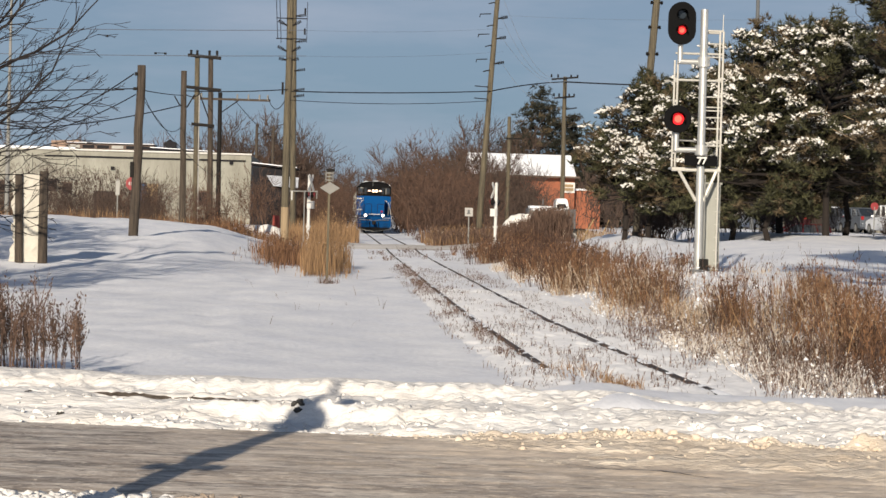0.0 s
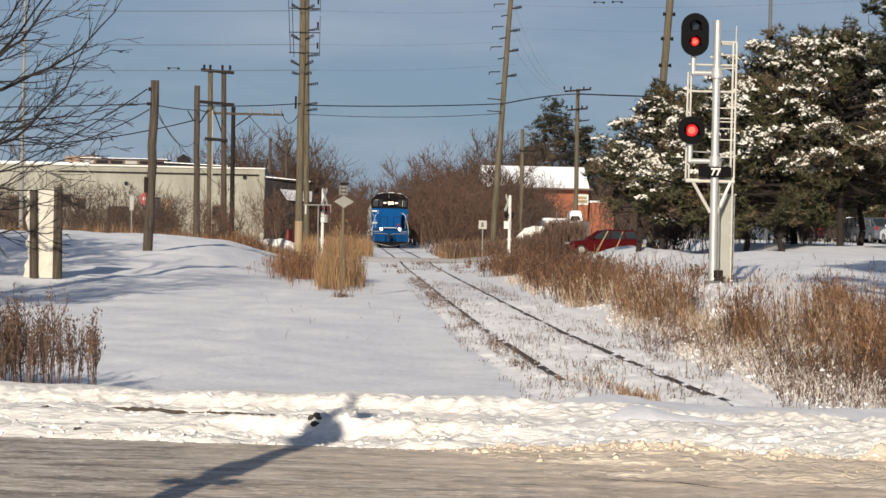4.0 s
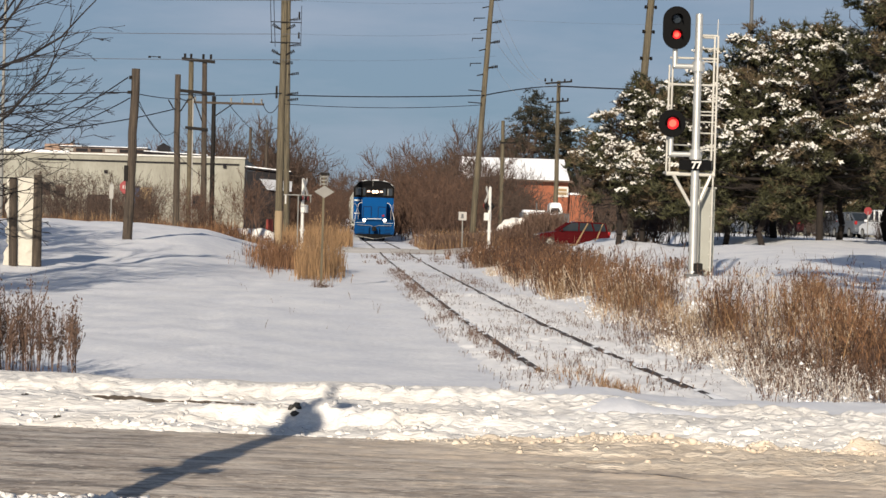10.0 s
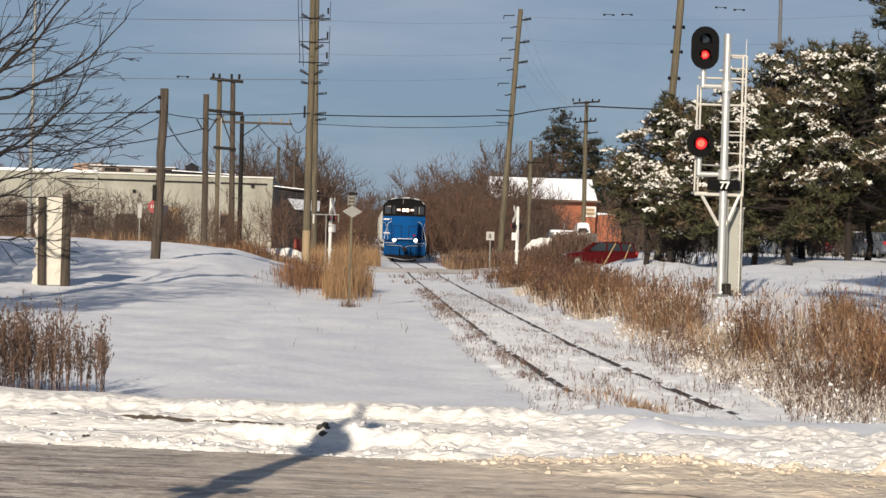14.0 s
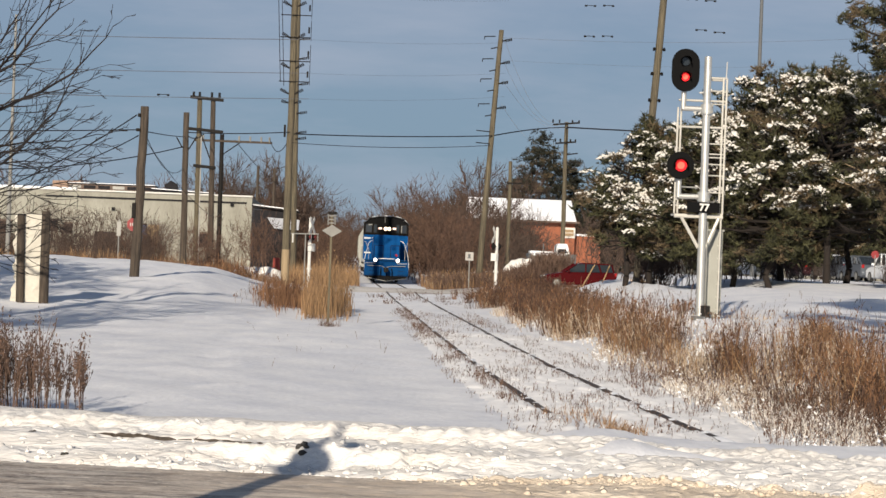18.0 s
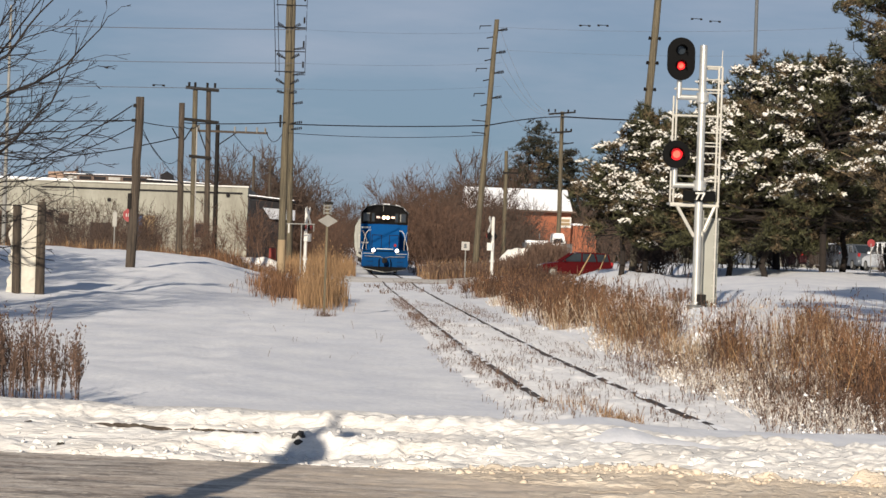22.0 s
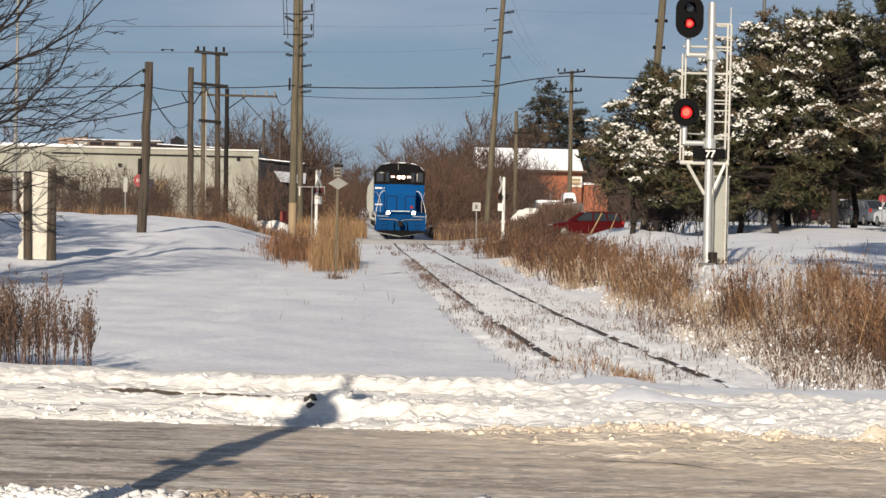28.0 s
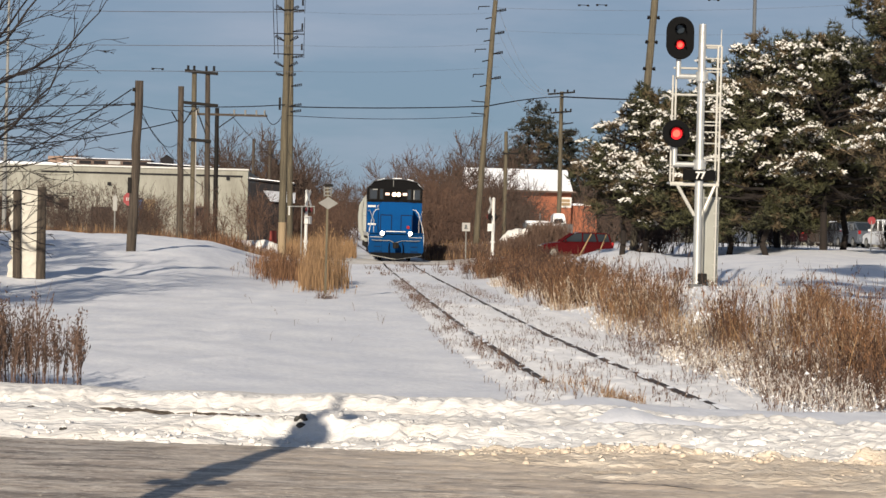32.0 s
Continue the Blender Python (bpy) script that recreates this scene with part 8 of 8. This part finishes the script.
stand("tan_grass", pos, r2, (0.3, 1.0), 0.026, GRASS_TAN, "pale tan grass mixed among the weeds", lean=0.15)
pos, r2 = sow(2600, -3, 1.6, 133, 160, 15)
stand("tan_grass", pos, r2, (0.6, 1.7), 0.03, GRASS_TAN, "tan dry grass beside the far line", lean=0.12)
pos, r2 = sow(60, 9.5, 17, 44, 72, 18)
stand("low_weeds", pos, r2, (0.15, 0.4), 0.012, GRASS_GREY, "scattered dead stalks on the snowy slope", heads=0.3, sprigs=2)
pos, r2 = sow(900, 8.6, 10.3, 100, 110, 221)
stand("tall_weeds", pos, r2, (0.7, 1.35), 0.022, GRASS_DARK, "tall russet weeds hiding the side road", lean=0.12, heads=0.3, sprigs=3)
pos, r2 = sow(16, -2.2, 1.4, 40, 60, 19)
stand("low_weeds", pos, r2, (0.1, 0.4), 0.010, GRASS_GREY, "scattered dead stalks in the snowfield", sprigs=2, lean=0.25)
pos, r2 = sow(8000, 6.0, 14.2, 134, 140, 20, lambda x, y, r: (x < 10.2) | (x > 12.4) | (r.uniform(0, 1, len(x)) < 0.8))
stand("tall_weeds", pos, r2, (0.7, 2.1), 0.034, GRASS_GREY, "tall brown weeds before the bunker", lean=0.12, sprigs=5, shape=lambda x, y: 0.5 + 0.5 * step(x, 10.5, 13))
pos, r2 = sow(6000, 6.0, 19.5, 134, 144, 120, lambda x, y, r: (rough_field(x, y * 0.5, 0.9, 3, 121) + r.normal(0, 0.2, len(x)) > -0.05) & ((x < 10.2) | (x > 12.4) | (x > 13.8) | (r.uniform(0, 1, len(x)) < 0.2)))
stand("tan_grass", pos[::2], r2, (0.3, 1.35), 0.03, GRASS_TAN, "golden grass behind the side road", lean=0.18, sprigs=2)
stand("tan_grass", pos[1::2], r2, (0.2, 1.0), 0.03, FROSTED, "pale frosted grass behind the side road", lean=0.25, sprigs=2)

# ---- loose snow lumps along the road ----
rng = np.random.default_rng(12)
lm = thing("snow_lumps", pose(0, 0, 0), "clods of snow thrown up along the road edge", "snow clods", kind="stuff")
ms = Mass()
for var in range(5):
    v, f = lump(rng, 0.5)
    n = 60
    x = rng.uniform(-4.5, 6.5, n)
    u = np.abs(rng.normal(0.0, 0.75, n)) + 0.02
    y = edge_y(x) + u
    ms.spread(v, f, turns(rng, np.stack([x, y, bank_z(x, y) + 0.012], 1), np.minimum(0.042, rng.exponential(0.010, n) + 0.007), 0.5))
ms.build("clods", PLOUGHED, lm, smooth=True)


def clod(r5):
    """A rounded clod of snow, 80 triangles."""
    bm = bmesh.new()
    bmesh.ops.create_icosphere(bm, subdivisions=2, radius=1.0)
    v = np.array([list(x.co) for x in bm.verts])
    f = np.array([[x.index for x in p.verts] for p in bm.faces])
    bm.free()
    o = r5.uniform(0, 50)
    k = 1 + 0.30 * speckle(v[:, 0] * 1.7 + o, v[:, 1] * 1.7 + v[:, 2] * 1.3 + o, 5) + 0.14 * speckle(v[:, 0] * 4 + o, v[:, 2] * 4 + v[:, 1] * 3, 8)
    return v * k[:, None] * np.array([1.25, 0.9, 0.75]), f


lm = thing("snow_lumps", pose(0, 0, 0), "larger rounded clods of snow on the ploughed ridge", "snow clods", kind="stuff")
ms = Mass()
for var in range(8):
    v, f = clod(rng)
    n = 60
    x = rng.uniform(-5.0, 7.2, n)
    band = rng.uniform(0, 1, n)
    u = np.where(band < 0.55, np.abs(rng.normal(0.12, 0.28, n)) + 0.05, np.where(band < 0.80, rng.uniform(0.55, 1.25, n), rng.normal(2.35, 0.16, n) - 0.05 * np.clip(x, 0, 6)))
    y = edge_y(x) + u
    keep = (np.abs(u - kerb_u(x)) > 0.22) | (x < -2.6) | (x > -0.3)
    sz = rng.uniform(0.022, 0.06, n) * np.where(rng.uniform(0, 1, n) < 0.06, 1.8, 1.0)
    ms.spread(v, f, turns(rng, np.stack([x, y, bank_z(x, y) - 0.45 * sz], 1), sz, 0.3)[keep])
ms.build("clods", PLOUGHED, lm, smooth=True)


def slush_z(x, y):
    """Sandy slush thrown over the foot of the ridge; it dives under the snow where it thins out."""
    u = y - edge_y(x)
    heap = 0.55 * rough_field(x, y, 0.9, 4, 41) + 0.35 * rough_field(x, y, 0.16, 3, 47)
    reach = (0.10 + 0.22 * step(x, 0.5, 4.5)) * (1 + 0.5 * rough_field(x, x * 0, 0.7, 3, 51))
    near = -0.35 - 1.75 * step(x, 0.5, 2.7) + 0.4 * rough_field(x, y, 0.9, 3, 57)
    cover = step(x, -0.4, 1.8) * step(u, near - 0.7, near + 0.6) * (1 - step(u, reach, reach + 0.16)) * np.clip(0.86 + 0.5 * rough_field(x * 0.6, y, 0.35, 3, 63) + 0.5 * step(u, -0.9, -0.2), 0, 1)
    flat = 0.3 + 0.7 * step(u, -0.5, -0.05)
    return np.maximum(bank_z(x, y), crust_z(x, y)) + 0.055 * cover * (0.3 * flat + 0.5 + heap * (0.35 + 0.65 * flat)) - 0.03 * (1 - cover)


def road_z(x, y):
    w = np.clip((y - edge_y(x) + 4.6) / 5.3, 0, 1)
    return -0.14 + 0.16 * w * (1 - w)


def crust_z(x, y):
    """Rutted slush frozen along the wheel tracks."""
    u = y - edge_y(x)
    a = x * 0.988 - u * 0.155
    rut = 0.6 * rough_field(a * 0.16, u, 0.22, 3, 131, 0.6) + 0.5 * np.abs(rough_field(a * 0.4, u, 0.10, 3, 137, 0.6)) + 0.35 * rough_field(a, u, 0.07, 2, 139)
    return road_z(x, y) + 0.006 + 0.014 * rut * (0.6 + 0.5 * step(x, -0.5, 3) + 0.3 * step(x, 0, 2.5) * step(u, -1.8, -0.3)) - 0.05 * step(u, 0.1, 0.5) - 0.05 * (1 - step(u, -4.7, -4.3))


tagged(sheet("road_crust", np.arange(-5.6, 8, 0.055), np.arange(13.4, 21.2, 0.032), crust_z, ROAD), "rutted crust of grey and sandy slush on the road", "road", kind="structure")
sd = tagged(sheet("sandy_slush", np.arange(-0.6, 8, 0.032), np.arange(15.6, 20.9, 0.032), slush_z, SAND_SNOW), "brown sandy slush heaped at the road's edge", "slush", kind="structure")
# thin dark strip laid just above the slush along a rut
wr = []
for i in range(31):
    x = 1.85 + 1.15 * i / 30
    y = 17.66 - 0.70 * (x - 1.85) + 0.09 * max(0, x - 2.6) ** 2 + 0.025 * math.sin(5 * x)
    wd = (0.004 + 0.022 * math.sin(math.pi * i / 30)) * rng.uniform(0.3, 1.3)
    wr.append([(x, y + k * wd, float(max(crust_z(x, y), slush_z(x, y))) + 0.006) for k in (-1, 1)])
bm = bmesh.new()
wv = [[bm.verts.new(p) for p in row] for row in wr]
for a, b in zip(wv, wv[1:]):
    bm.faces.new((a[0], b[0], b[1], a[1]))
tagged(part("wheel_rut", bm, STRIP_DARK), "thin dark strip laid along a rut in the sandy slush", "rut", kind="structure")
lm = thing("slush_clods", pose(0, 0, 0), "crumbs of brown frozen slush along the road edge", "slush clods", kind="stuff")
ms = Mass()
for var in range(5):
    v, f = lump(rng, 0.6)
    n = 130
    x = rng.uniform(0.3, 7.5, n)
    y = edge_y(x) + np.where(rng.uniform(0, 1, n) < 0.88, rng.normal(0.12, 0.1, n), -rng.uniform(0, 1.6, n) * step(x, 0.6, 2.4))
    ms.spread(v, f, turns(rng, np.stack([x, y, slush_z(x, y)], 1), np.minimum(0.055, rng.exponential(0.012, n) + 0.008), 0.5))
ms.build("clods", SAND_SNOW, lm)
nw = thing("near_windrow", pose(0, 0, 0), "low windrow of snow and brown slush on the near side of the road", "windrow", kind="stuff")
for mt, xa, xb, nm in ((PLOUGHED, -4, -1.0, "snow"), (DIRTY, -1.05, 0.5, "slush"), (PLOUGHED, 0.82, 1.1, "snow")):
    ms = Mass()
    for var in range(3):
        v, f = lump(rng, 0.62)
        n = int(80 * (xb - xa)) + 4
        x = rng.uniform(xa, xb, n)
        y = edge_y(x) - 5.02 + rng.normal(0, 0.16, n)
        ms.spread(v, f, turns(rng, np.stack([x, y, np.full(n, -0.125)], 1), rng.uniform(0.02, 0.075, n), 0.4))
    ms.build(nm, mt, nw)
# dark clods in the ploughed snow; the widest puts a hole's shade into colour
for x, u, w in ((-0.27, 1.0, 0.085), (-2.42, 0.4, 0.05), (-2.82, 1.25, 0.035), (-2.25, 1.45, 0.028), (2.95, 1.3, 0.026)):
    y = float(edge_y(x)) + u
    ms = Mass()
    for k in range(7):
        v, f = lump(rng, 0.6)
        px, py = x + rng.normal(0, 0.5) * w, y + rng.normal(0, 0.35) * w
        ms.spread(v, f, turns(rng, np.array([[px, py, float(bank_z(px, py)) + 0.1 * w]]), np.array([w * rng.uniform(0.25, 0.6)]), 0.4))
    tagged(ms.build("asphalt_clods", CLOD_DARK), "dark clods in the ploughed snow, the widest for a shaded hole", "clod", kind="stuff")
# kerb strip; its dark tone also paints the shade under the snow ledge
kb = thing("kerb_edge", pose(0, 0, 0), "dark kerb strip between ridges of snow, undercut shade in its colour", "kerb", kind="structure")
for xa, xb in ((-2.35, -1.5), (-1.48, -0.42)):
    bm = bmesh.new()
    n = 24
    lo_, hi_ = [], []
    for i in range(n + 1):
        x = xa + (xb - xa) * i / n
        y = float(edge_y(x)) + float(kerb_u(x))
        tk = 0.042 * math.sin(math.pi * i / n) ** 0.5 * rng.uniform(0.6, 1.2)
        lo_.append(bm.verts.new((x, y, -0.25)))
        hi_.append(bm.verts.new((x, y + 0.02, -0.012 + tk * (0.75 if x < -1.5 else 0.6))))
    for i in range(n):
        bm.faces.new((lo_[i], lo_[i + 1], hi_[i + 1], hi_[i]))
    bmesh.ops.solidify(bm, geom=bm.faces[:], thickness=0.05)
    part("kerb_stone", bm, STRIP_DARK, kb)


# ---- what moves ----
LOCO = [(0, 196.8), (2, 191.5), (4, 185.7), (6, 179.9), (8, 174.2), (10, 168.8), (12, 163.9), (14, 159.4), (16, 155.4), (18, 151.8), (20, 148.4), (22, 145.1), (24, 141.8), (26, 138.0), (28, 133.7), (30, 128.4), (32, 121.8)]
CAR = [(0, 26.0), (1.0, 20.8), (2.0, 17.6), (2.6, 16.0), (3.2, 15.1), (3.6, 14.7), (4.2, 14.2), (5.0, 13.8), (5.5, 13.72), (32, 13.72)]


def motions():
    walk(engine, [(t, pose(TRACK_X - 0.04, y, 0.02)) for t, y in LOCO])
    for w, y0 in wagons:
        walk(w, [(t, pose(TRACK_X - 0.04, y + y0, 0.02)) for t, y in LOCO])
    walk(red_car, [(t, pose(x, 126.5, ROAD_Z)) for t, x in CAR])


motions()
